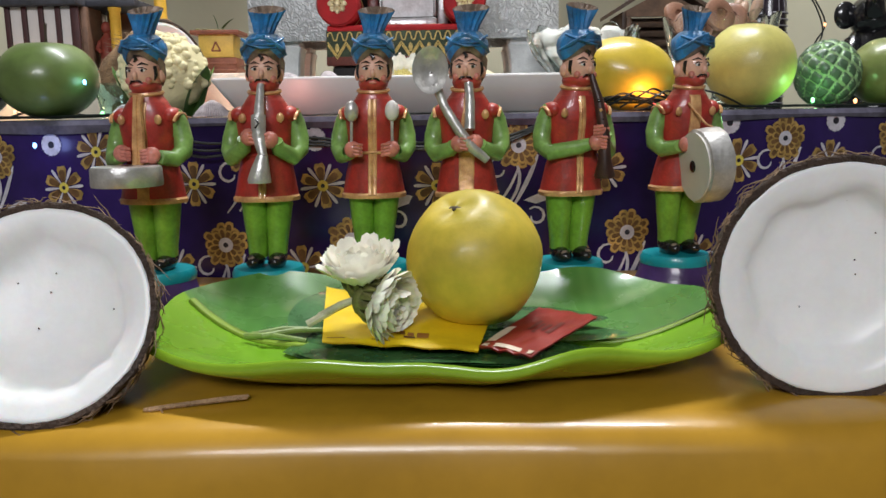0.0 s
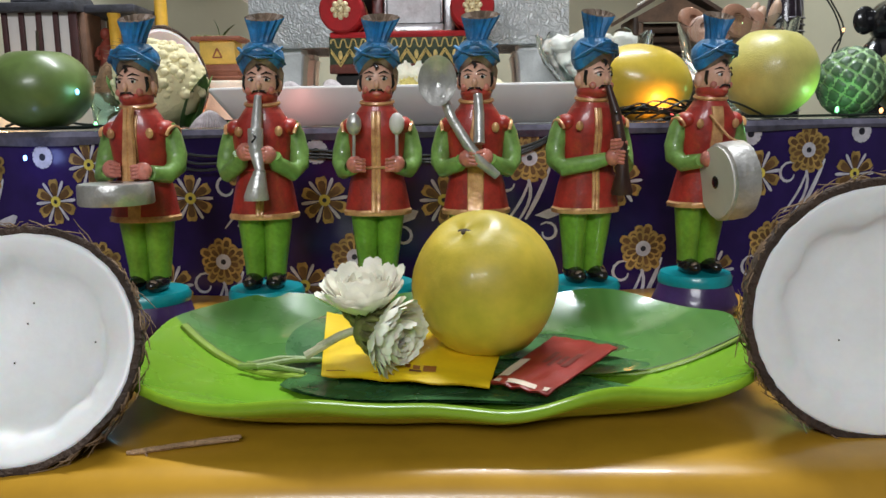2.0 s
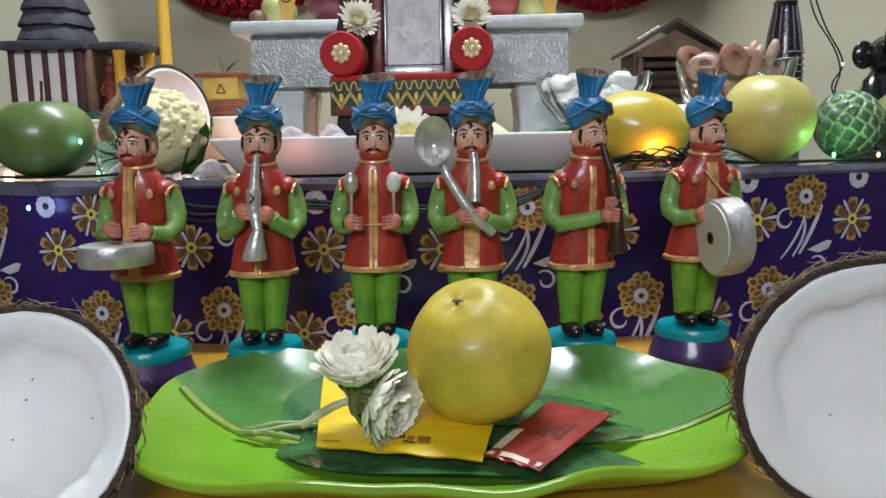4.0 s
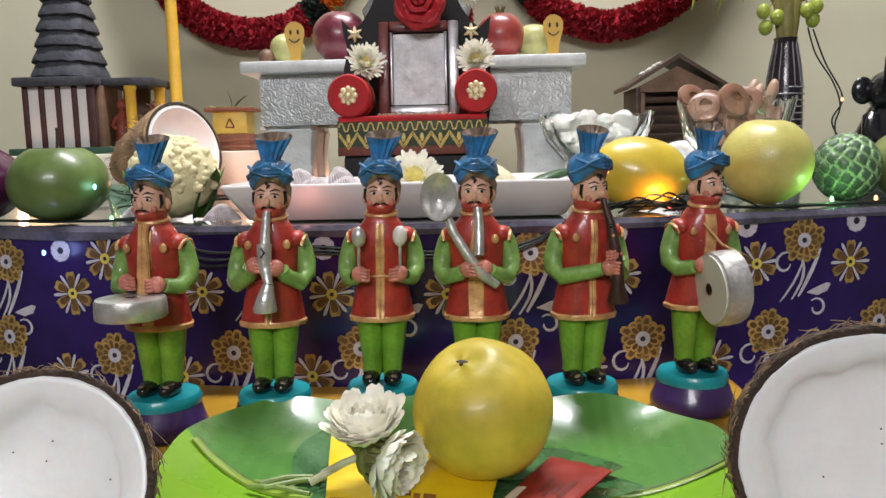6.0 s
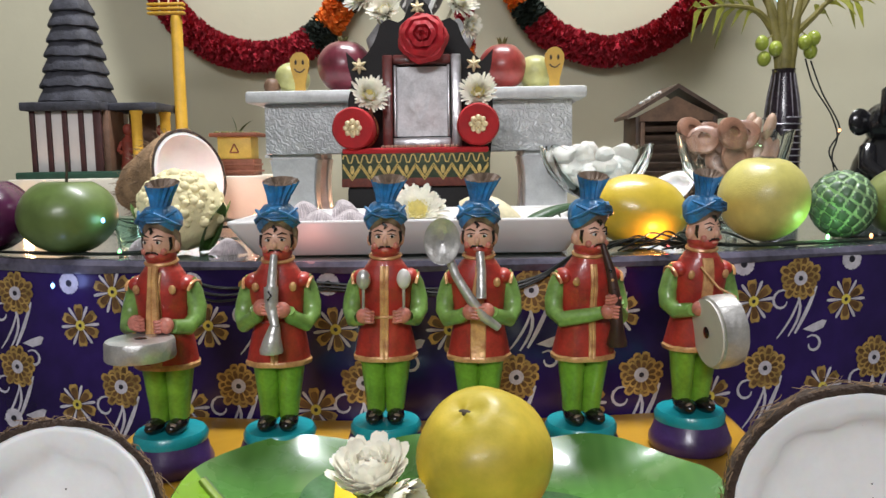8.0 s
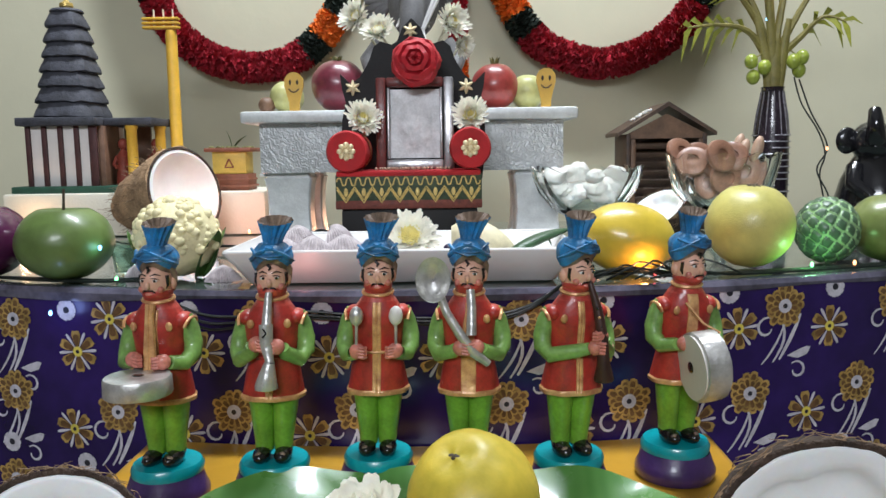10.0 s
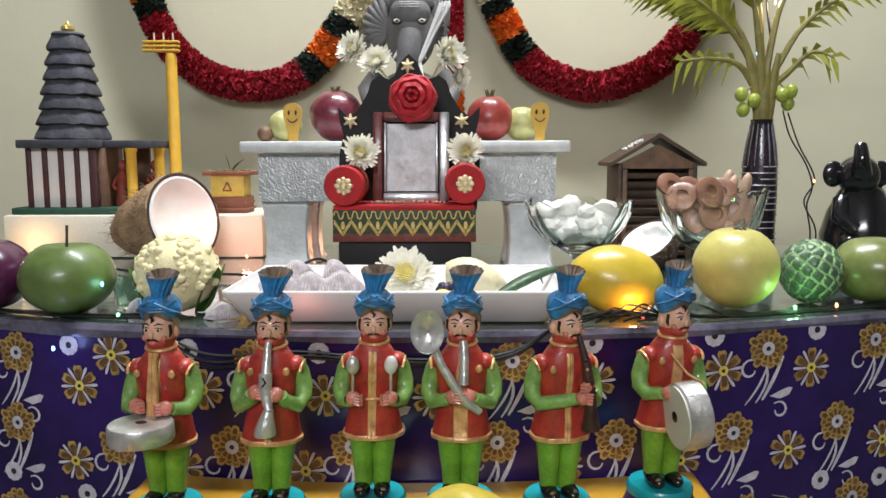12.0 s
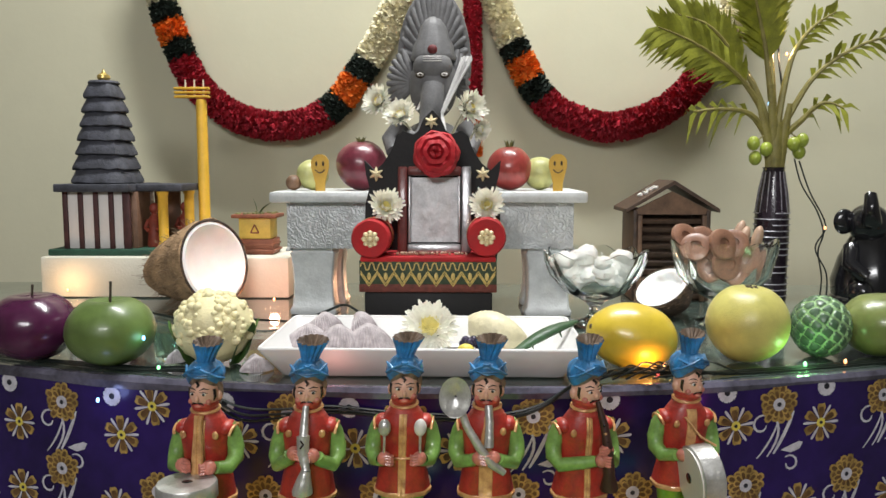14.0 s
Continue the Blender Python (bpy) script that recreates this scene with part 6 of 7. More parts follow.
def build_temple():
    th = thing("model_temple", (-0.52, 1.14, PZ), "model temple with dark tiered tower and striped walls", "model temple")
    g = PZ + 0.0095
    part("green_slab", Shape().box((-0.520, 1.145, PZ + 0.0048), (0.186, 0.120, 0.0095), 0, 0.0015), M_TEMPLEGREEN, th, "green felt ground slab")
    z1 = 0.2785
    part("wall", Shape().box((-0.5445, 1.145, (g + z1) / 2), (0.096, 0.096, z1 - g), 0, 0.001), M_TEMPLEWHITE, th, "white card wall")
    for k in range(5):
        x = -0.5895 + 0.0905 * k / 4
        part("bar", Shape().box((x, 1.0955, (g + z1) / 2), (0.0072 if k < 4 else 0.0115, 0.004, z1 - g), 0, 0.001), M_TEMPLEBAR, th, "dark maroon upright bar")
    part("roof_slab", Shape().box((-0.5445, 1.142, z1 + 0.0058), (0.110, 0.122, 0.0115), 0, 0.002), M_TOWER, th)
    part("roof_slab", Shape().box((-0.4560, 1.156, z1 + 0.0055), (0.0665, 0.094, 0.0105), 0, 0.002), M_TOWER, th)
    part("rear_wall", Shape().box((-0.4735, 1.188, (g + z1) / 2), (0.040, 0.006, z1 - g), 0, 0.001), M_TEMPLEBROWN, th)
    part("doorway", Shape().box((-0.4915, 1.128, (g + z1) / 2), (0.0095, 0.050, z1 - g), 0, 0.001), M_TEMPLEBROWN, th)
    for x, y in ((-0.4545, 1.119), (-0.4315, 1.165)):
        col = part("column", Shape().lathe([(0.0085, 0), (0.0085, 0.004), (0.0072, 0.006), (0.0072, z1 - g - 0.006), (0.0085, z1 - g - 0.004), (0.0085, z1 - g)], 0, 16, at=(x, y, g), cap0=True, cap1=True), M_TEMPLEYELLOW, th, "yellow painted column")
    # tiered tower
    c = (-0.5420, 1.134)
    z0 = z1 + 0.0116
    n = 7
    for k in range(n):
        r0 = 0.0470 - 0.0034 * k
        r1 = r0 - 0.0080
        zz = z0 + 0.0208 * k
        def sq(r, z, m=28):
            row = []
            for q in range(m):
                a = 2 * math.pi * q / m
                d = (abs(math.cos(a)) ** 3.2 + abs(math.sin(a)) ** 3.2) ** (-1 / 3.2)
                w = 1 + 0.045 * noise.noise(Vector((math.cos(a) * 3, math.sin(a) * 3, k * 2.0)))
                row.append((c[0] + r * d * w * math.cos(a), c[1] + r * d * w * math.sin(a), z + 0.0032 * noise.noise(Vector((math.cos(a) * 5, math.sin(a) * 5, k * 1.7)))))
            return row
        s = Shape().grid([sq(r0 * 0.94, zz), sq(r0, zz + 0.0015), sq(r0 * 0.985, zz + 0.005), sq(r1 + 0.001, zz + 0.019), sq(r1 - 0.001, zz + 0.0212)], 0, True, True, True)
        part("tier", s, M_TOWER, th, "rough dark grey tower tier")
    zt = z0 + 0.0208 * n
    part("cap", Shape().lathe([(0.021, 0), (0.0225, 0.002), (0.020, 0.005), (0.008, 0.006)], 0, 24, at=(*c, zt), cap0=True, cap1=True), M_TOWER, th)
    part("finial", Shape().lathe([(0.006, 0), (0.0095, 0.004), (0.0090, 0.008), (0.004, 0.011), (0.002, 0.014), (0.0005, 0.017)], 0, 20, at=(*c, zt + 0.0055), cap0=True), M_GOLD, th, "small gold finial")


build_temple()


def terracotta_figure(x, y, z, k):
    s = Shape()
    s.lathe([(0.010, 0), (0.0115, 0.004), (0.009, 0.022), (0.0085, 0.034), (0.0100, 0.040), (0.005, 0.047), (0.0035, 0.050)], 0, 20, at=(x, y, z), cap0=True, cap1=True)
    s.ball((x, y, z + 0.057), (0.0068, 0.0065, 0.0085), 0, 14, 10)
    for sx in (-1, 1):
        s.tube([(x + sx * 0.009, y, z + 0.040), (x + sx * 0.013, y - 0.004, z + 0.028), (x + sx * 0.006, y - 0.010, z + 0.025)], 0.0032, 0, 8)
    single("temple_figure", s, M_TEMPLERED, (x, y, z), "small red-brown terracotta figure in the temple porch", "statue", "porch figures")


terracotta_figure(-0.4715, 1.128, PZ + 0.0098, 0)
terracotta_figure(-0.4410, 1.172, PZ + 0.0098, 1)


def build_flag_post():
    x, y = -0.4145, 1.185
    th = thing("flag_post", (x, y, PZ), "tall yellow temple post with triple crossbar", "post")
    part("shaft", Shape().lathe([(0.0098, 0), (0.0098, 0.004), (0.0090, 0.006), (0.0082, 0.225), (0.0070, 0.232)], 0, 20, at=(x, y, PZ), cap0=True, cap1=True), M_TEMPLEYELLOW, th)
    for k in range(3):
        part("crossbar", Shape().box((x - 0.014, y, PZ + 0.236 + 0.0062 * k), (0.054, 0.012, 0.0040), 0, 0.0015), M_TEMPLEYELLOW, th)
    for k in range(3):
        part("peg", Shape().tube([(x - 0.024 + 0.014 * k, y, PZ + 0.238), (x - 0.024 + 0.014 * k, y, PZ + 0.262)], [0.0018, 0.0012], 0, 8), M_PACKP, th)


build_flag_post()


def build_plant_pot():
    x, y = -0.316, 1.130
    th = thing("plant_pedestal", (x, y, PZ), "yellow and brick-brown toy pedestal with a sprig", "pedestal")
    part("plinth", Shape().box((x, y, PZ + 0.0115), (0.054, 0.044, 0.023), 0, 0.001), M_TULSIR, th, "brick-brown plinth")
    for k in range(2):
        part("plinth_step", Shape().box((x, y, PZ + 0.006 + 0.009 * k), (0.060 - 0.003 * k, 0.050 - 0.003 * k, 0.003), 0, 0.0006), M_TULSIR, th)
    body = part("body", Shape().box((x, y, PZ + 0.0385), (0.047, 0.040, 0.031), 0, 0.001), M_TULSIY, th, "yellow painted body")
    s = Shape()
    tri = [(x - 0.006, PZ + 0.032), (x + 0.006, PZ + 0.032), (x, PZ + 0.044)]
    for k in range(3):
        a, b = tri[k], tri[(k + 1) % 3]
        s.tube([(a[0], y - 0.0205, a[1]), (b[0], y - 0.0205, b[1])], 0.0011, 0, 6)
    part("niche_outline", s, M_TULSIR, body)
    part("brim", Shape().box((x, y, PZ + 0.0565), (0.066, 0.054, 0.0055), 0, 0.0012), M_TULSIR, th)
    s = Shape()
    leaf_blade(s, (x, y, PZ + 0.058), (x + 0.022, y - 0.004, PZ + 0.078), 0.0035, fold=0.3)
    leaf_blade(s, (x, y, PZ + 0.058), (x - 0.006, y - 0.002, PZ + 0.084), 0.0035, fold=0.3)
    leaf_blade(s, (x, y, PZ + 0.058), (x + 0.012, y + 0.003, PZ + 0.074), 0.003, fold=0.3)
    part("sprig", s, M_LEAFGREEN, th, "thin green leaves")
    s = Shape()
    rnd = random.Random(2)
    for k in range(18):
        s.ball((x + rnd.uniform(-0.026, 0.026), y + rnd.uniform(-0.022, 0.018), PZ + 0.0598), (0.0035, 0.0035, 0.002), 0, 8, 5)
    part("soil", s, M_SEPAL, th, "crumbs of soil and moss", kind="stuff")


build_plant_pot()


# ---- husked coconut behind ----
def build_back_coconut():
    at = Vector((-0.336, 0.985, 0.190))
    face = Vector((0.86, -0.48, 0.20)).normalized()
    th = thing("husked_coconut", (-0.375, 0.985, SZ), "halved coconut with shaggy brown husk", "coconut")
    m3 = look((0, 0, 0), face).to_3x3() @ Matrix.Rotation(math.pi, 3, "Y")
    put = Matrix.Translation(at) @ m3.to_4x4()
    r = 0.0565
    s = Shape().lathe([(0.012, -0.128), (0.022, -0.118), (0.038, -0.086), (0.050, -0.045), (0.0565, -0.012), (0.0578, 0.0), (0.0550, 0.002), (0.0535, -0.001)], 0, 72, wob=lambda a, i: 1 + 0.05 * noise.noise(Vector((math.cos(a) * 5, math.sin(a) * 5, i * 0.9))), cap0=True)
    s.moved(put)
    part("husk", s, M_HUSK, th, "shaggy tan husk")
    s = Shape().lathe([(0.0540, -0.004), (0.0535, 0.001), (0.050, 0.0018), (0.045, -0.001), (0.038, -0.007), (0.022, -0.012), (0.001, -0.013)], 0, 60, cap1=True)
    part("flesh", s.moved(put), M_FLESH, th, "white coconut flesh")
    s = Shape().lathe([(0.0562, -0.002), (0.0572, 0.0016), (0.0545, 0.0024), (0.0532, 0.0)], 0, 60)
    part("shell_rim", s.moved(put), M_SHELL, th, "dark brown shell rim")
    rnd = random.Random(22)
    s = Shape()
    for k in range(260):
        a, t = rnd.uniform(0, 6.28), rnd.random()
        rr = 0.014 + (0.0575 - 0.014) * t ** 0.7
        p = Vector((rr * math.cos(a), rr * math.sin(a), -0.112 + 0.112 * t))
        d = Vector((math.cos(a), math.sin(a), rnd.uniform(-1.2, 0.2)))
        ln = rnd.uniform(0.006, 0.018)
        s.tube([p, p + d * ln * 0.5 + Vector((rnd.uniform(-1, 1), rnd.uniform(-1, 1), -1)) * 0.002, p + d * ln * 0.7 + Vector((rnd.uniform(-1, 1), rnd.uniform(-1, 1), -2)) * ln * 0.3], [0.0006, 0.0004, 0.0002], 0, 4)
    part("fibre", s.moved(put), M_FIBRE, th, "loose tan fibres", kind="stuff")


build_back_coconut()


# ---- glass bowls ----
def glass_bowl(x, y, zr, r, label):
    th = thing("glass_bowl", (x, y, SZ), label, "bowl", "footed glass bowls")
    h = zr - SZ
    out = [(0.002, 0.0), (0.030, 0.0), (0.031, 0.003), (0.012, 0.008), (0.006, 0.014), (0.0065, 0.022), (0.012, 0.028), (0.6 * r, 0.040), (0.86 * r, 0.060), (0.97 * r, h - 0.010), (r, h)]
    inn = [(r - 0.0025, h), (0.94 * r - 0.002, h - 0.010), (0.83 * r - 0.002, 0.062), (0.55 * r, 0.0445), (0.010, 0.036), (0.001, 0.035)]
    pr = out + inn
    scal = lambda a, i: 1 + (0.045 * math.cos(10 * a) if 8 <= i <= 12 else 0.018 * math.cos(10 * a) if 6 < i < 14 else 0)
    rows = []
    for i, (rr, z) in enumerate(pr):
        row = []
        for k in range(80):
            a = 2 * math.pi * k / 80
            q = rr * scal(a, i)
            row.append((x + q * math.cos(a), y + q * math.sin(a), SZ + z + (0.0035 * math.cos(10 * a) if i in (10, 11) else 0)))
        rows.append(row)
    ob = part("bowl_glass", Shape().grid(rows, 0, True, True, True), M_GLASS, th, "clear scalloped glass", sharp=60)
    ob.visible_shadow = False
    return th


glass_bowl(0.148, 0.893, 0.214, 0.060, "footed clear glass bowl heaped with white lumps")
glass_bowl(0.301, 0.905, 0.226, 0.061, "footed clear glass bowl heaped with brown seed pods")
rnd = random.Random(17)
for k in range(30):
    a, q = rnd.uniform(0, 6.28), math.sqrt(rnd.random()) * 0.036
    lv = k / 29
    zz = SZ + 0.055 + 0.024 * lv + 0.006 * (1 - q / 0.04)
    q *= 0.45 + 0.75 * min(1, lv + 0.25)
    r = rnd.uniform(0.0105, 0.0160)
    s = Shape().ball((0.148 + q * math.cos(a), 0.893 + q * math.sin(a), zz), (r, r * rnd.uniform(0.8, 1.1), r * rnd.uniform(0.65, 0.95)), 0, 16, 12, Matrix.Rotation(rnd.uniform(0, 3), 3, "Z") @ Matrix.Rotation(rnd.uniform(-0.6, 0.6), 3, "X"), lambda d: 1 + 0.22 * noise.noise(d * 2.4 + Vector((k, 0, 0))))
    single("white_lump", s, M_SUGAR, (0.148 + q * math.cos(a), 0.893 + q * math.sin(a), zz - r * 0.8), "rough white lump heaped in the glass bowl", "sweet", "white lumps in the bowl")
for k in range(24):
    a = 2 * math.pi * k * 0.382 + 0.4
    lv = k / 23
    q = 0.026 * (0.4 + 0.7 * lv) * (1 if k % 3 else 0.55)
    zz = SZ + 0.060 + 0.045 * lv + (0.008 if k % 3 == 0 else 0)
    c = Vector((0.301 + q * 1.62 * math.cos(a), 0.905 + q * 1.35 * math.sin(a), zz))
    if k % 5 in (1, 3):
        s = Shape().ball(c, (0.0062, 0.006, 0.0150), 0, 14, 12, Matrix.Rotation(0.45 * math.cos(a), 3, "Y") @ Matrix.Rotation(rnd.uniform(-0.3, 0.3), 3, "X"))
        single("pale_pod", s, M_SEEDP, tuple(c - Vector((0, 0, 0.013))), "pale brown oval seed in the glass bowl", "seed", "seeds in the bowl")
    else:
        m = Matrix.Rotation(rnd.uniform(-0.5, 0.5), 3, "Z") @ Matrix.Rotation(radians(78) + rnd.uniform(-0.3, 0.3), 3, "X")
        s = Shape().lathe([(0.002, 0.0005), (0.006, 0.0012), (0.0065, 0.0035), (0.0125, 0.0042), (0.0172, 0.0020), (0.0182, -0.001), (0.0165, -0.004), (0.009, -0.0065), (0.001, -0.007)], 0, 24, at=c, m=m, wob=lambda t, i: 1 + 0.02 * math.sin(3 * t), cap0=True, cap1=True)
        single("round_pod", s, M_SEEDB, tuple(c - Vector((0, 0, 0.015))), "round brown cupped seed pod in the glass bowl", "seed", "seeds in the bowl")


coconut_half("coconut_piece", (0.240, 0.955, SZ + 0.036), (-0.62, -0.30, 0.72), 0.042, 0.8, 15, "small halved coconut piece tilted between the bowls")


# ---- hut, vase with palm, black statue ----
def build_hut():
    th = thing("model_hut", (0.280, 1.10, SZ), "dark brown wooden model hut with gabled roof", "model hut")
    x0, x1, y0, y1, ze, za = 0.226, 0.332, 1.062, 1.142, 0.2545, 0.2865
    t = 0.006
    part("side_wall", Shape().box((x0 + t / 2, (y0 + y1) / 2, (SZ + ze) / 2), (t, y1 - y0, ze - SZ), 0, 0.001), M_HUT, th)
    part("side_wall", Shape().box((x1 - t / 2, (y0 + y1) / 2, (SZ + ze) / 2), (t, y1 - y0, ze - SZ), 0, 0.001), M_HUT, th)
    part("back_wall", Shape().box(((x0 + x1) / 2, y1 - t / 2, (SZ + ze) / 2), (x1 - x0 - 2 * t - 0.0006, t, ze - SZ), 0, 0.0), M_HUT, th)
    part("gable", Shape().prism([(x0 + 0.002, ze - 0.006), (x1 - 0.002, ze - 0.006), (x1 - 0.002, ze), ((x0 + x1) / 2, za - 0.006), (x0 + 0.002, ze)], y0 + 0.002, y0 + 0.007), M_HUTLIGHT, th, "lighter brown gable")
    for k in range(10):
        z = SZ + 0.006 + 0.0117 * k
        part("slat", Shape().box(((x0 + x1) / 2, y0 + 0.006, z), (x1 - x0 - 2 * t - 0.0006, 0.004, 0.0072), 0, 0.0008, Matrix.Rotation(radians(25), 3, "X")), M_HUT, th)
    for x in (x0 + 0.009, x1 - 0.009):
        part("door_post", Shape().box((x, y0 + 0.001, (SZ + ze - 0.007) / 2), (0.006, 0.006, ze - 0.007 - SZ), 0, 0.0008), M_HUTLIGHT, th)
    xm = (x0 + x1) / 2
    for sx, xe in ((-1, x0 - 0.012), (1, x1 + 0.010)):
        q = [(xm, za + 0.0035), (xe, ze - 0.003), (xe, ze + 0.002), (xm, za + 0.0092)]
        part("roof_board", Shape().prism(q, y0 - 0.008, y1 + 0.006), M_HUT, th)
    s = Shape()
    rnd = random.Random(31)
    for k in range(26):
        u = rnd.uniform(0.35, 0.75)
        s.ball((xm + (x0 - xm) * u, y0 + 0.01 + 0.03 * rnd.random(), za + 0.011 + (ze - za) * u), 0.0022, 0, 8, 5)
    part("white_grains", s, M_SUGAR, th, "white grains on the roof", kind="stuff")


build_hut()


def build_vase():
    x, y = 0.4215, 1.080
    th = thing("palm_vase", (x, y, SZ), "tall black vase with scratched silver bands", "vase")
    H = 0.3135 - SZ
    prof = [(0.0225, 0), (0.0232, 0.004), (0.0228, 0.04), (0.0235, 0.09), (0.0225, 0.120), (0.0190, 0.150), (0.0150, 0.172), (0.0140, H - 0.003), (0.0150, H), (0.0115, H), (0.0110, H - 0.02), (0.0115, 0.1), (0.0115, 0.02)]
    part("vase_body", Shape().lathe(prof, 0, 40, at=(x, y, SZ), cap0=True, cap1=True), M_VASE, th)
    rnd = random.Random(9)
    for k in range(15):
        z = 0.008 + 0.0082 * k
        r = 0.0233 if z > 0.03 else 0.0231
        s = Shape()
        a0 = rnd.uniform(0, 6.28)
        pts = [(x + (r + 0.0006) * math.cos(a0 + t), y + (r + 0.0006) * math.sin(a0 + t), SZ + z) for t in [0.16 * q for q in range(34)]]
        s.tube(pts, 0.0008, 0, 5)
        part("silver_line", s, M_VASELINE, th)
    for k in range(14):
        a = 2 * math.pi * k / 14
        s = Shape().tube([(x + rr * math.cos(a), y + rr * math.sin(a), SZ + z) for rr, z in ((0.0228, 0.124), (0.0194, 0.150), (0.0155, 0.171), (0.0146, H - 0.006))], [0.0004, 0.0009, 0.0009, 0.0005], 0, 5)
        part("silver_stroke", s, M_VASELINE, th)
    return th


build_vase()


def frond(parent, pts, length, half, seed, droop=0.3, count=38, start=0.35):
    """A palm frond: a stalk through points with narrow leaflets on both sides."""
    rnd = random.Random(seed)
    P = [Vector(p) for p in pts]

    def along(t):
        q = t * (len(P) - 1)
        i = min(int(q), len(P) - 2)
        a = P[max(0, i - 1)]
        b, c = P[i], P[i + 1]
        d = P[min(len(P) - 1, i + 2)]
        u = q - i
        return 0.5 * ((2 * b) + (c - a) * u + (2 * a - 5 * b + 4 * c - d) * u * u + (3 * b - a - 3 * c + d) * u ** 3)

    fr = part("frond", Shape().tube([along(k / 14) for k in range(15)], [0.0052 * (1 - 0.88 * k / 14) + 0.0004 for k in range(15)], 0, 7), M_PALM2, parent, "yellow-green palm frond")
    s = Shape()
    for k in range(count):
        t = start + (1 - start) * (k + 0.5) / count
        p = along(t)
        d = (along(min(1, t + 0.02)) - along(max(0, t - 0.02))).normalized()
        view = Vector((0.1, -1, 0.15))
        side = d.cross(view).normalized()
        for sx in (-1, 1):
            ln = half * (0.55 + 0.6 * math.sin(math.pi * min(1, 0.2 + 0.75 * (k / count)))) * rnd.uniform(0.8, 1.1)
            dirn = (d * 0.85 + side * sx * 0.75 + Vector((0, rnd.uniform(-0.3, 0.3), 0))).normalized()
            tip = p + dirn * ln - Vector((0, 0, droop * ln * rnd.uniform(0.3, 1.0)))
            mid = p + dirn * ln * 0.5
            w = 0.0036 * rnd.uniform(0.8, 1.2)
            wv = dirn.cross(view).normalized() * w
            s.grid([[p - wv * 0.5, p + wv * 0.5], [mid - wv, mid + view * 0.0006, ][0:1] + [mid + wv], [tip - wv * 0.1, tip + wv * 0.1]], 0, close=False)
    part("foliage", s, M_PALM, fr, "narrow green leaflets", kind="stuff")


def build_palm():
    b = Vector((0.4215, 1.080, 0.300))
    th = thing("palm_branch", tuple(b), "green palm fronds standing in the black vase", "palm")
    part("stalk", Shape().tube([b, b + Vector((-0.001, 0, 0.03)), b + Vector((0.000, 0, 0.075))], [0.009, 0.0125, 0.011], 0, 12), M_PALM2, th, "thick pale stalk")
    o = b + Vector((-0.001, 0, 0.045))
    frond(th, [o, (0.400, 1.080, 0.395), (0.362, 1.070, 0.440), (0.305, 1.06, 0.478), (0.250, 1.05, 0.500)], 0.2, 0.050, 1, 0.35, count=54, start=0.42)
    frond(th, [o, (0.392, 1.080, 0.42), (0.362, 1.08, 0.465), (0.325, 1.075, 0.505), (0.280, 1.07, 0.52)], 0.2, 0.044, 2, 0.2, count=50, start=0.42)
    frond(th, [o, (0.412, 1.080, 0.42), (0.400, 1.075, 0.48), (0.384, 1.065, 0.53), (0.372, 1.05, 0.56)], 0.2, 0.046, 3, 0.15, count=54, start=0.40)
    frond(th, [o, (0.418, 1.090, 0.43), (0.416, 1.10, 0.50), (0.418, 1.10, 0.555), (0.424, 1.10, 0.61)], 0.2, 0.042, 4, 0.1, count=54, start=0.40)
    frond(th, [o, (0.442, 1.080, 0.39), (0.472, 1.075, 0.440), (0.522, 1.065, 0.476), (0.585, 1.055, 0.494)], 0.2, 0.030, 5, 0.6, count=12, start=0.45)
    frond(th, [o, (0.432, 1.085, 0.42), (0.446, 1.09, 0.47), (0.470, 1.09, 0.505), (0.500, 1.09, 0.525)], 0.2, 0.032, 6, 0.4, count=9, start=0.5)
    frond(th, [b + Vector((-0.008, 0, 0.05)), (0.385, 1.07, 0.384), (0.345, 1.06, 0.392), (0.300, 1.05, 0.388)], 0.15, 0.030, 7, 1.3, count=6)
    frond(th, [o, (0.45, 1.07, 0.375), (0.475, 1.06, 0.40), (0.50, 1.05, 0.392)], 0.15, 0.026, 8, 1.1, count=5)
    for dx, top in ((-0.010, (0.394, 1.072, 0.405)), (0.008, (0.436, 1.07, 0.400)), (-0.003, (0.408, 1.066, 0.425))):
        part("leaf_base", Shape().tube([b + Vector((dx * 0.6, -0.004, 0.0)), b + Vector((dx, -0.006, 0.045)), top], [0.0065, 0.0075, 0.0035], 0, 10, 0.6), M_PALM2, th, "thick olive leaf base")
    for k, (x, z) in enumerate(((0.388, 0.346), (0.404, 0.338), (0.391, 0.326), (0.452, 0.350), (0.450, 0.334), (0.441, 0.345))):
        part("green_berry", Shape().ball((x, 1.068 - 0.004 * (k % 2), z), (0.0085, 0.0085, 0.0100), 0, 16, 12), M_NUT, th, "small round green berry")
        part("berry_stalk", Shape().tube([(x, 1.070, z), ((x + 0.4215) / 2, 1.072, z + 0.012), (0.4215, 1.078, z + 0.020)], 0.0010, 0, 6), M_PALM2, th)


build_palm()


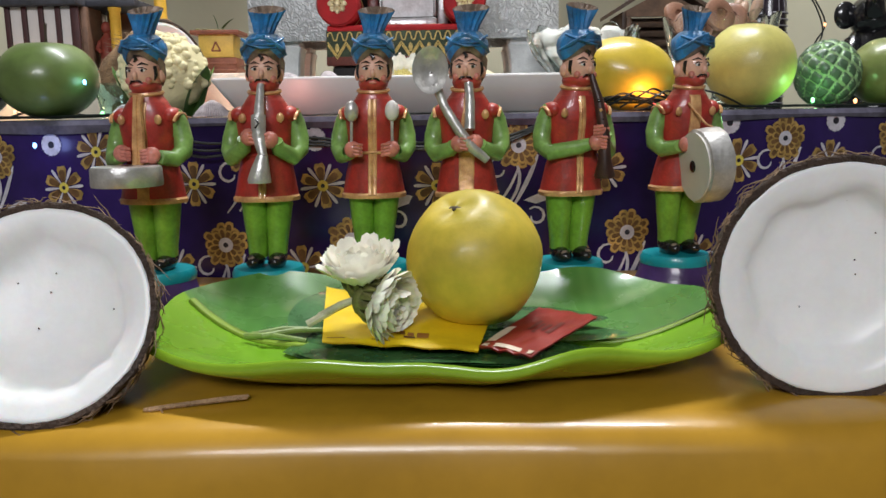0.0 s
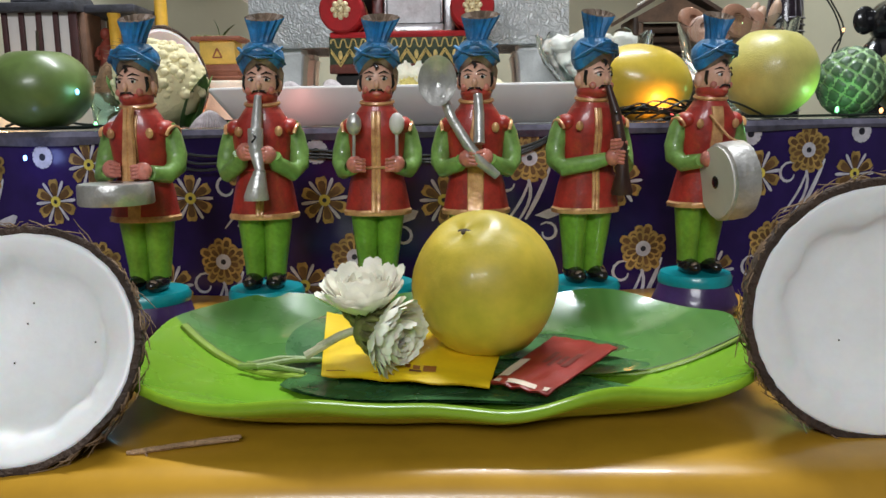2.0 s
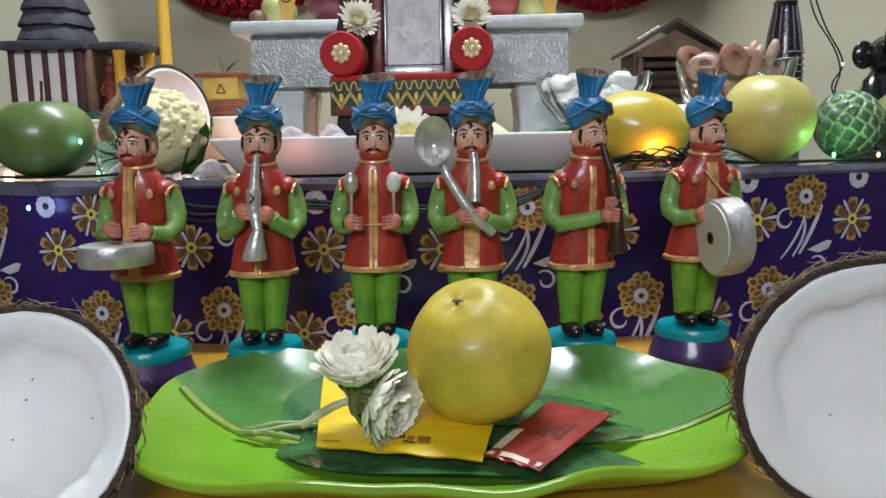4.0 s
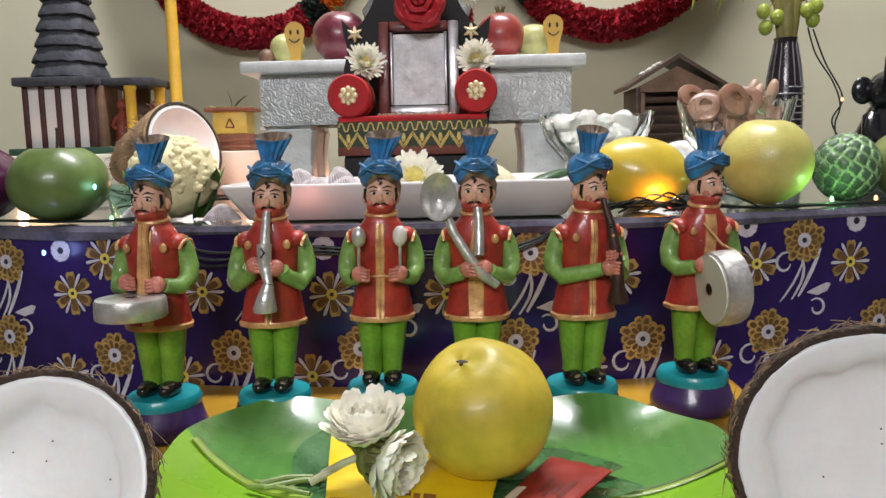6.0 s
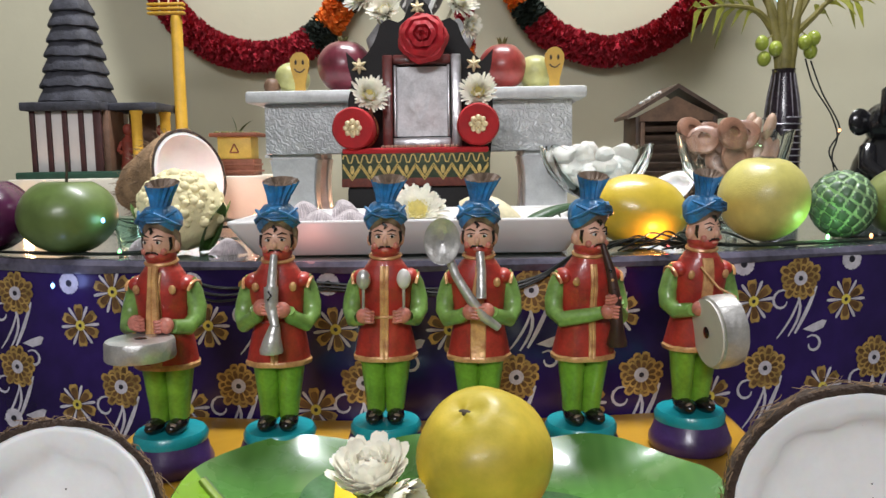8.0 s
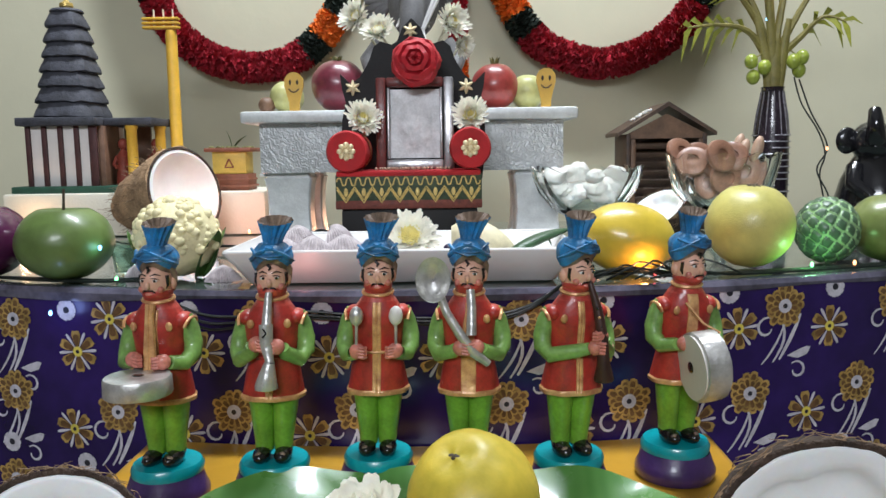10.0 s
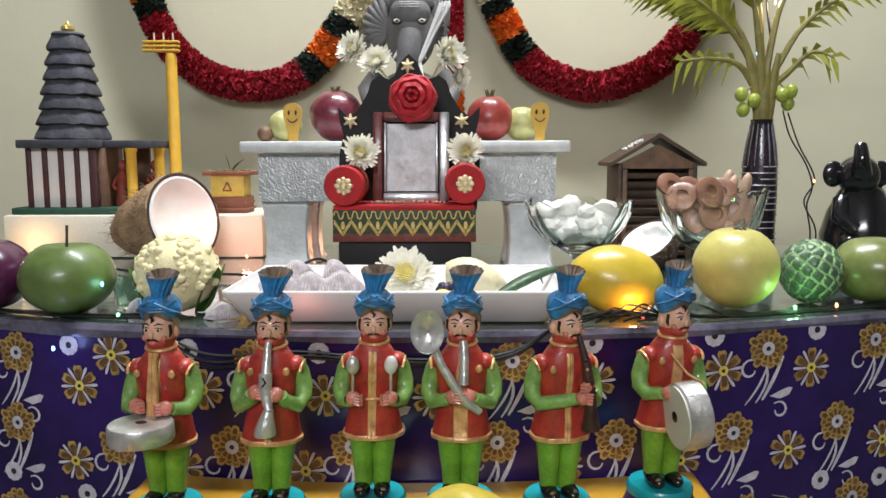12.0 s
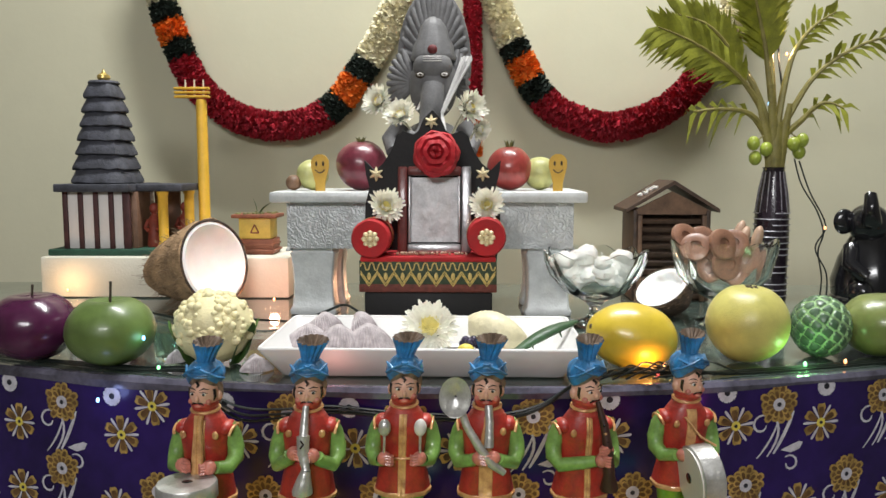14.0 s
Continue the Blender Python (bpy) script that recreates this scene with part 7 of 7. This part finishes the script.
def build_black_statue():
    s = Shape()
    c = Vector((0.535, 1.03, SZ))
    s.lathe([(0.050, 0), (0.052, 0.008), (0.046, 0.016)], 0, 32, at=c, cap0=True, cap1=True)
    s.lathe([(0.046, 0.014), (0.048, 0.035), (0.040, 0.065), (0.028, 0.090), (0.022, 0.100)], 0, 32, at=c, cap1=True)
    h = c + Vector((-0.008, -0.006, 0.112))
    s.ball(h, (0.026, 0.026, 0.026), 0, 24, 16)
    s.tube([h + Vector((-0.006, -0.020, 0.004)), h + Vector((-0.012, -0.030, 0.014)), h + Vector((-0.012, -0.028, 0.030)), h + Vector((-0.010, -0.022, 0.038))], [0.013, 0.011, 0.0085, 0.0075], 0, 14)
    for sx in (-1, 1):
        s.ball(h + Vector((sx * 0.030, 0.004, 0.002)), (0.014, 0.006, 0.017), 0, 18, 12)
        s.ball(c + Vector((sx * 0.026, -0.030, 0.024)), (0.016, 0.020, 0.018), 0, 16, 10)
        s.tube([c + Vector((sx * 0.030, -0.01, 0.080)), c + Vector((sx * 0.040, -0.028, 0.060)), c + Vector((sx * 0.024, -0.040, 0.044))], [0.011, 0.010, 0.009], 0, 12)
    single("black_statue", s, M_EBONY, tuple(c), "glossy black elephant-headed statue on the step", "statue", sharp=60)


build_black_statue()


# ---- garland on the wall ----
def garland_run(th, pts, runs, r, seed):
    """Flower rope through points; runs: (name, material, from, to) along it."""
    P = [Vector(p) for p in pts]
    rnd = random.Random(seed)
    cum = [0.0]
    for i in range(1, len(P)):
        cum.append(cum[-1] + (P[i] - P[i - 1]).length)

    def along(t):
        q = t * cum[-1]
        for i in range(1, len(P)):
            if q <= cum[i] or i == len(P) - 1:
                u = (q - cum[i - 1]) / (cum[i] - cum[i - 1])
                a, b, c, d = P[max(0, i - 2)], P[i - 1], P[i], P[min(len(P) - 1, i + 1)]
                return 0.5 * ((2 * b) + (c - a) * u + (2 * a - 5 * b + 4 * c - d) * u * u + (3 * b - a - 3 * c + d) * u ** 3)

    for nm, mt, t0, t1, label in runs:
        s = Shape()
        n = max(4, int((t1 - t0) * cum[-1] / 0.006))
        s.tube([along(t0 + (t1 - t0) * k / n) for k in range(n + 1)], r * 0.74, 0, 12)
        for k in range(n * 74):
            t = t0 + (t1 - t0) * rnd.random()
            p = along(t)
            d = (along(min(1, t + 0.01)) - along(max(0, t - 0.01))).normalized()
            u = d.cross(Vector((0, 1, 0))).normalized()
            v = Vector((0, 1, 0))
            a = rnd.uniform(0, 6.283)
            o = u * math.cos(a) + v * math.sin(a)
            w = d.cross(o)
            big = rnd.uniform(0.9, 1.14)
            q0, q1 = p + o * r * 0.66, p + o * r * big + d * rnd.uniform(-0.005, 0.005)
            tw = (w * math.cos(2.2 * rnd.random() - 1.1) + d * math.sin(2.2 * rnd.random() - 1.1)) * r * 0.115
            s.grid([[q0 - tw * 0.7, q0 + tw * 0.7], [q0 * 0.45 + q1 * 0.55 - tw * 1.2 + d * 0.001, q0 * 0.45 + q1 * 0.55 + tw * 1.2], [q1 - tw * 0.6, q1 + tw * 0.6]], 0, close=False)
        part(nm, s, mt, th, label, sharp=80)


GY = 1.4345
th = thing("wall_garland", (-0.05, GY, 0.60), "flower garland hung in swags on the cream wall", "garland")
left = [(-0.578, 0.700), (-0.570, 0.640), (-0.556, 0.583), (-0.537, 0.532), (-0.512, 0.475), (-0.475, 0.434), (-0.420, 0.401), (-0.345, 0.389), (-0.285, 0.404), (-0.241, 0.434), (-0.215, 0.470), (-0.192, 0.502), (-0.165, 0.545), (-0.136, 0.600), (-0.110, 0.660), (-0.085, 0.730)]
right = [(0.010, 0.730), (0.030, 0.660), (0.052, 0.595), (0.074, 0.544), (0.095, 0.499), (0.118, 0.458), (0.150, 0.422), (0.198, 0.399), (0.256, 0.386), (0.320, 0.401), (0.375, 0.432), (0.415, 0.475), (0.440, 0.515), (0.462, 0.555), (0.480, 0.610), (0.492, 0.690)]
RR = "dark red cut-flower rope"
garland_run(th, [(x, GY, z) for x, z in left], [("cream_strand", M_GCREAM, 0.0, 0.100, "cream flower rope"), ("dark_ruffle", M_GDARK, 0.100, 0.138, "dark green ruffle"), ("orange_band", M_GORANGE, 0.138, 0.182, "orange marigold band"), ("dark_ruffle", M_GDARK, 0.182, 0.222, "dark green ruffle"), ("red_strand", M_GREDFL, 0.222, 0.585, RR), ("dark_ruffle", M_GDARK, 0.585, 0.625, "dark green ruffle"), ("orange_band", M_GORANGE, 0.625, 0.680, "orange marigold band"), ("dark_ruffle", M_GDARK, 0.680, 0.722, "dark green ruffle"), ("cream_strand", M_GCREAM, 0.722, 1.0, "cream flower rope")], 0.0265, 51)
garland_run(th, [(x, GY, z) for x, z in right], [("cream_strand", M_GCREAM, 0.0, 0.232, "cream flower rope"), ("dark_ruffle", M_GDARK, 0.232, 0.265, "dark green ruffle"), ("orange_band", M_GORANGE, 0.265, 0.318, "orange marigold band"), ("dark_ruffle", M_GDARK, 0.318, 0.362, "dark green ruffle"), ("red_strand", M_GREDFL, 0.362, 0.745, RR), ("dark_ruffle", M_GDARK, 0.745, 0.785, "dark green ruffle"), ("orange_band", M_GORANGE, 0.785, 0.84, "orange marigold band"), ("cream_strand", M_GCREAM, 0.84, 1.0, "cream flower rope")], 0.0265, 52)
garland_run(th, [(0.004, GY, 0.74), (0.004, GY, 0.60), (0.005, GY, 0.50), (0.006, GY, 0.40), (0.006, GY, 0.335)], [("red_strand", M_GREDFL, 0.0, 0.84, "straight dark red strand"), ("orange_band", M_GORANGE, 0.84, 1.0, "orange strand end")], 0.017, 53)


# ---- fairy lights ----
def bulb_material(name, col, strength):
    return mat(name, col, 0.3, var=0.0, bump=0, emit=(col, strength))


B_WARM = bulb_material("warm_bulb", (1.0, 0.42, 0.16), 4)
B_GREEN = bulb_material("green_bulb", (0.25, 1.0, 0.35), 4)
B_BLUE = bulb_material("blue_bulb", (0.25, 0.55, 1.0), 4)
B_RED = bulb_material("red_bulb", (1.0, 0.12, 0.10), 4)


def wire_run(pts, r=0.0011):
    P = [Vector(p) for p in pts]
    out = []
    for i in range(len(P) - 1):
        a, b, c, d = P[max(0, i - 1)], P[i], P[i + 1], P[min(len(P) - 1, i + 2)]
        for k in range(6):
            u = k / 6
            out.append(0.5 * ((2 * b) + (c - a) * u + (2 * a - 5 * b + 4 * c - d) * u * u + (3 * b - a - 3 * c + d) * u ** 3))
    out.append(P[-1])
    return Shape().tube(out, r, 0, 6)


th = thing("string_lights", (0, 0.65, SZ), "dark wire string of small coloured fairy lights", "string lights")
EY = lambda x, o=0.0: front_y(x) + 0.012 + o
rnd = random.Random(77)
for off in (0.0, 0.006, 0.011):
    part("wire", wire_run([(x, EY(x, off + rnd.uniform(-0.002, 0.002)), SZ + 0.0015 + abs(rnd.gauss(0, 0.0012))) for x in [-0.50 + 0.05 * k for k in range(6)]] + [(-0.232, front_y(-0.232) - 0.006, 0.122 - off * 0.3), (-0.20, front_y(-0.2) - 0.010, 0.109 - off), (-0.165, front_y(-0.165) - 0.007, 0.107 - off * 0.7), (-0.12, front_y(-0.12) - 0.005, 0.111 - off * 0.5), (-0.05, front_y(-0.05) - 0.004, 0.106 - off * 0.4), (0.02, front_y(0.02) - 0.006, 0.106 - off * 0.5), (0.06, front_y(0.06) - 0.006, 0.114 - off * 0.3), (0.095, EY(0.095, -0.010), SZ + 0.004), (0.14, EY(0.14, 0.004), SZ + 0.006 + off * 0.4), (0.19, EY(0.19), SZ + 0.005), (0.24, EY(0.24, off), SZ + 0.002), (0.32, EY(0.32, off), SZ + 0.0018), (0.42, EY(0.42, off), SZ + 0.0018)]), M_WIRE, th)
part("wire", wire_run([(0.445, 1.07, 0.325), (0.452, 1.06, 0.29), (0.470, 1.05, 0.255), (0.478, 1.045, 0.225), (0.470, 1.04, 0.200), (0.474, 1.035, 0.165), (0.470, 1.03, SZ + 0.002)]), M_WIRE, th)
part("wire", wire_run([(0.450, 1.066, 0.322), (0.462, 1.056, 0.28), (0.482, 1.048, 0.235), (0.466, 1.04, 0.205), (0.48, 1.034, 0.17), (0.478, 1.028, SZ + 0.002)]), M_WIRE, th)
part("wire", wire_run([(0.432, 1.12, 0.62), (0.440, 1.12, 0.55), (0.436, 1.12, 0.48), (0.440, 1.11, 0.42), (0.436, 1.10, 0.37)], 0.0016), M_WIRE, th)
part("wire", wire_run([(-0.30, 0.90, SZ + 0.003), (-0.25, 0.88, SZ + 0.006), (-0.205, 0.885, SZ + 0.004), (-0.172, 0.90, SZ + 0.014), (-0.15, 0.905, SZ + 0.020), (-0.12, 0.90, SZ + 0.006), (-0.06, 0.89, SZ + 0.003)], 0.0016), M_WIRE, th)
part("wire", wire_run([(-0.52, 0.95, SZ + 0.004), (-0.47, 0.93, SZ + 0.014), (-0.43, 0.95, SZ + 0.005), (-0.36, 0.90, SZ + 0.004)], 0.0016), M_WIRE, th)
BULBS = [
    ((-0.333, 0.640, 0.107), B_BLUE), ((-0.301, 0.668, SZ + 0.030), B_BLUE), ((0.308, 0.684, SZ + 0.006), B_GREEN), ((0.165, 0.648, SZ + 0.004), B_RED),
    ((0.172, 0.652, SZ + 0.012), B_WARM), ((-0.185, 0.632, 0.116), B_RED), ((-0.575, 1.062, SZ + 0.012), B_WARM), ((-0.262, 1.00, SZ + 0.010), B_WARM), ((-0.285, 0.66, SZ + 0.004), B_GREEN),
    ((0.352, 0.700, SZ + 0.005), B_WARM), ((0.438, 1.078, 0.392), B_BLUE), ((0.408, 1.072, 0.40), B_BLUE), ((0.440, 1.10, 0.47), B_WARM), ((0.478, 1.04, 0.232), B_WARM), ((-0.115, 0.63, 0.113), B_RED), ((-0.140, 1.085, SZ + 0.012), B_WARM), ((0.125, 1.090, SZ + 0.012), B_WARM), ((0.200, 0.700, SZ + 0.004), B_RED),
]
for p, mt in BULBS:
    part("bulb", Shape().ball(p, (0.0015, 0.0015, 0.0023), 0, 10, 8), mt, th, "tiny lit bulb")
# light of the bulbs that shine on their surroundings
point_lamp("bulb_light_mango", (0.160, 0.652, SZ + 0.010), 0.070, (1.0, 0.42, 0.12))
point_lamp("bulb_light_green", (0.309, 0.686, SZ + 0.010), 0.045, (0.35, 1.0, 0.35))
point_lamp("bulb_light_blue", (-0.333, 0.636, 0.107), 0.010, (0.35, 0.45, 1.0))
point_lamp("bulb_light_teal", (-0.300, 0.664, SZ + 0.030), 0.006, (0.4, 0.85, 1.0))
point_lamp("bulb_light_platform", (-0.575, 1.040, SZ + 0.022), 0.085, (1.0, 0.58, 0.30))
point_lamp("bulb_light_altar", (-0.262, 1.00, SZ + 0.014), 0.19, (1.0, 0.42, 0.26))
point_lamp("bulb_light_leg", (-0.140, 1.085, SZ + 0.020), 0.09, (1.0, 0.50, 0.28))
point_lamp("bulb_light_hut", (0.125, 1.090, SZ + 0.020), 0.10, (1.0, 0.50, 0.28))
point_lamp("bulb_light_magenta", (0.200, 0.640, 0.112), 0.012, (1.0, 0.15, 0.35))
point_lamp("bulb_light_tray", (-0.120, 0.622, SZ + 0.010), 0.010, (1.0, 0.35, 0.30))
point_lamp("bulb_light_palm", (0.44, 1.095, 0.475), 0.22, (1.0, 0.66, 0.38))

# loose bits beside the tray
for k, (x, y, r, yaw) in enumerate(((-0.196, 0.668, 0.016, 0.4), (-0.282, 0.700, 0.014, 1.1), (-0.205, 0.690, 0.012, -0.5))):
    ribbed_shell((x, y, SZ), r, yaw, 9 + k)
th = thing("glass_lamp_cup", (-0.292, 0.712, SZ), "small green glass cup between the fruits", "cup")
ob = part("cup_glass", Shape().lathe([(0.014, 0), (0.0155, 0.002), (0.017, 0.016), (0.0215, 0.030), (0.0200, 0.030), (0.0155, 0.016), (0.013, 0.004)], 0, 32, at=(-0.292, 0.712, SZ), cap0=True, cap1=True), M_CUP, th)
ob.visible_shadow = False
rnd = random.Random(41)
th = thing("wire_tangle", (0.15, 0.655, SZ), "tangle of dark fairy light wires by the mango", "wire")
for k in range(7):
    a, b = 0.100 + 0.012 * k, 0.160 + 0.012 * k
    h = rnd.uniform(0.006, 0.018)
    part("wire", wire_run([(a, front_y(a) + 0.010, SZ + 0.002), (a + 0.018, front_y(a) + 0.006 + rnd.uniform(-0.004, 0.006), SZ + h * 0.8), ((a + b) / 2, front_y(b) + 0.008 + rnd.uniform(-0.004, 0.006), SZ + h), (b - 0.012, front_y(b) + 0.010, SZ + h * rnd.uniform(0.3, 0.9)), (b + 0.01, front_y(b) + 0.013, SZ + 0.002)], 0.0009), M_WIRE, th)
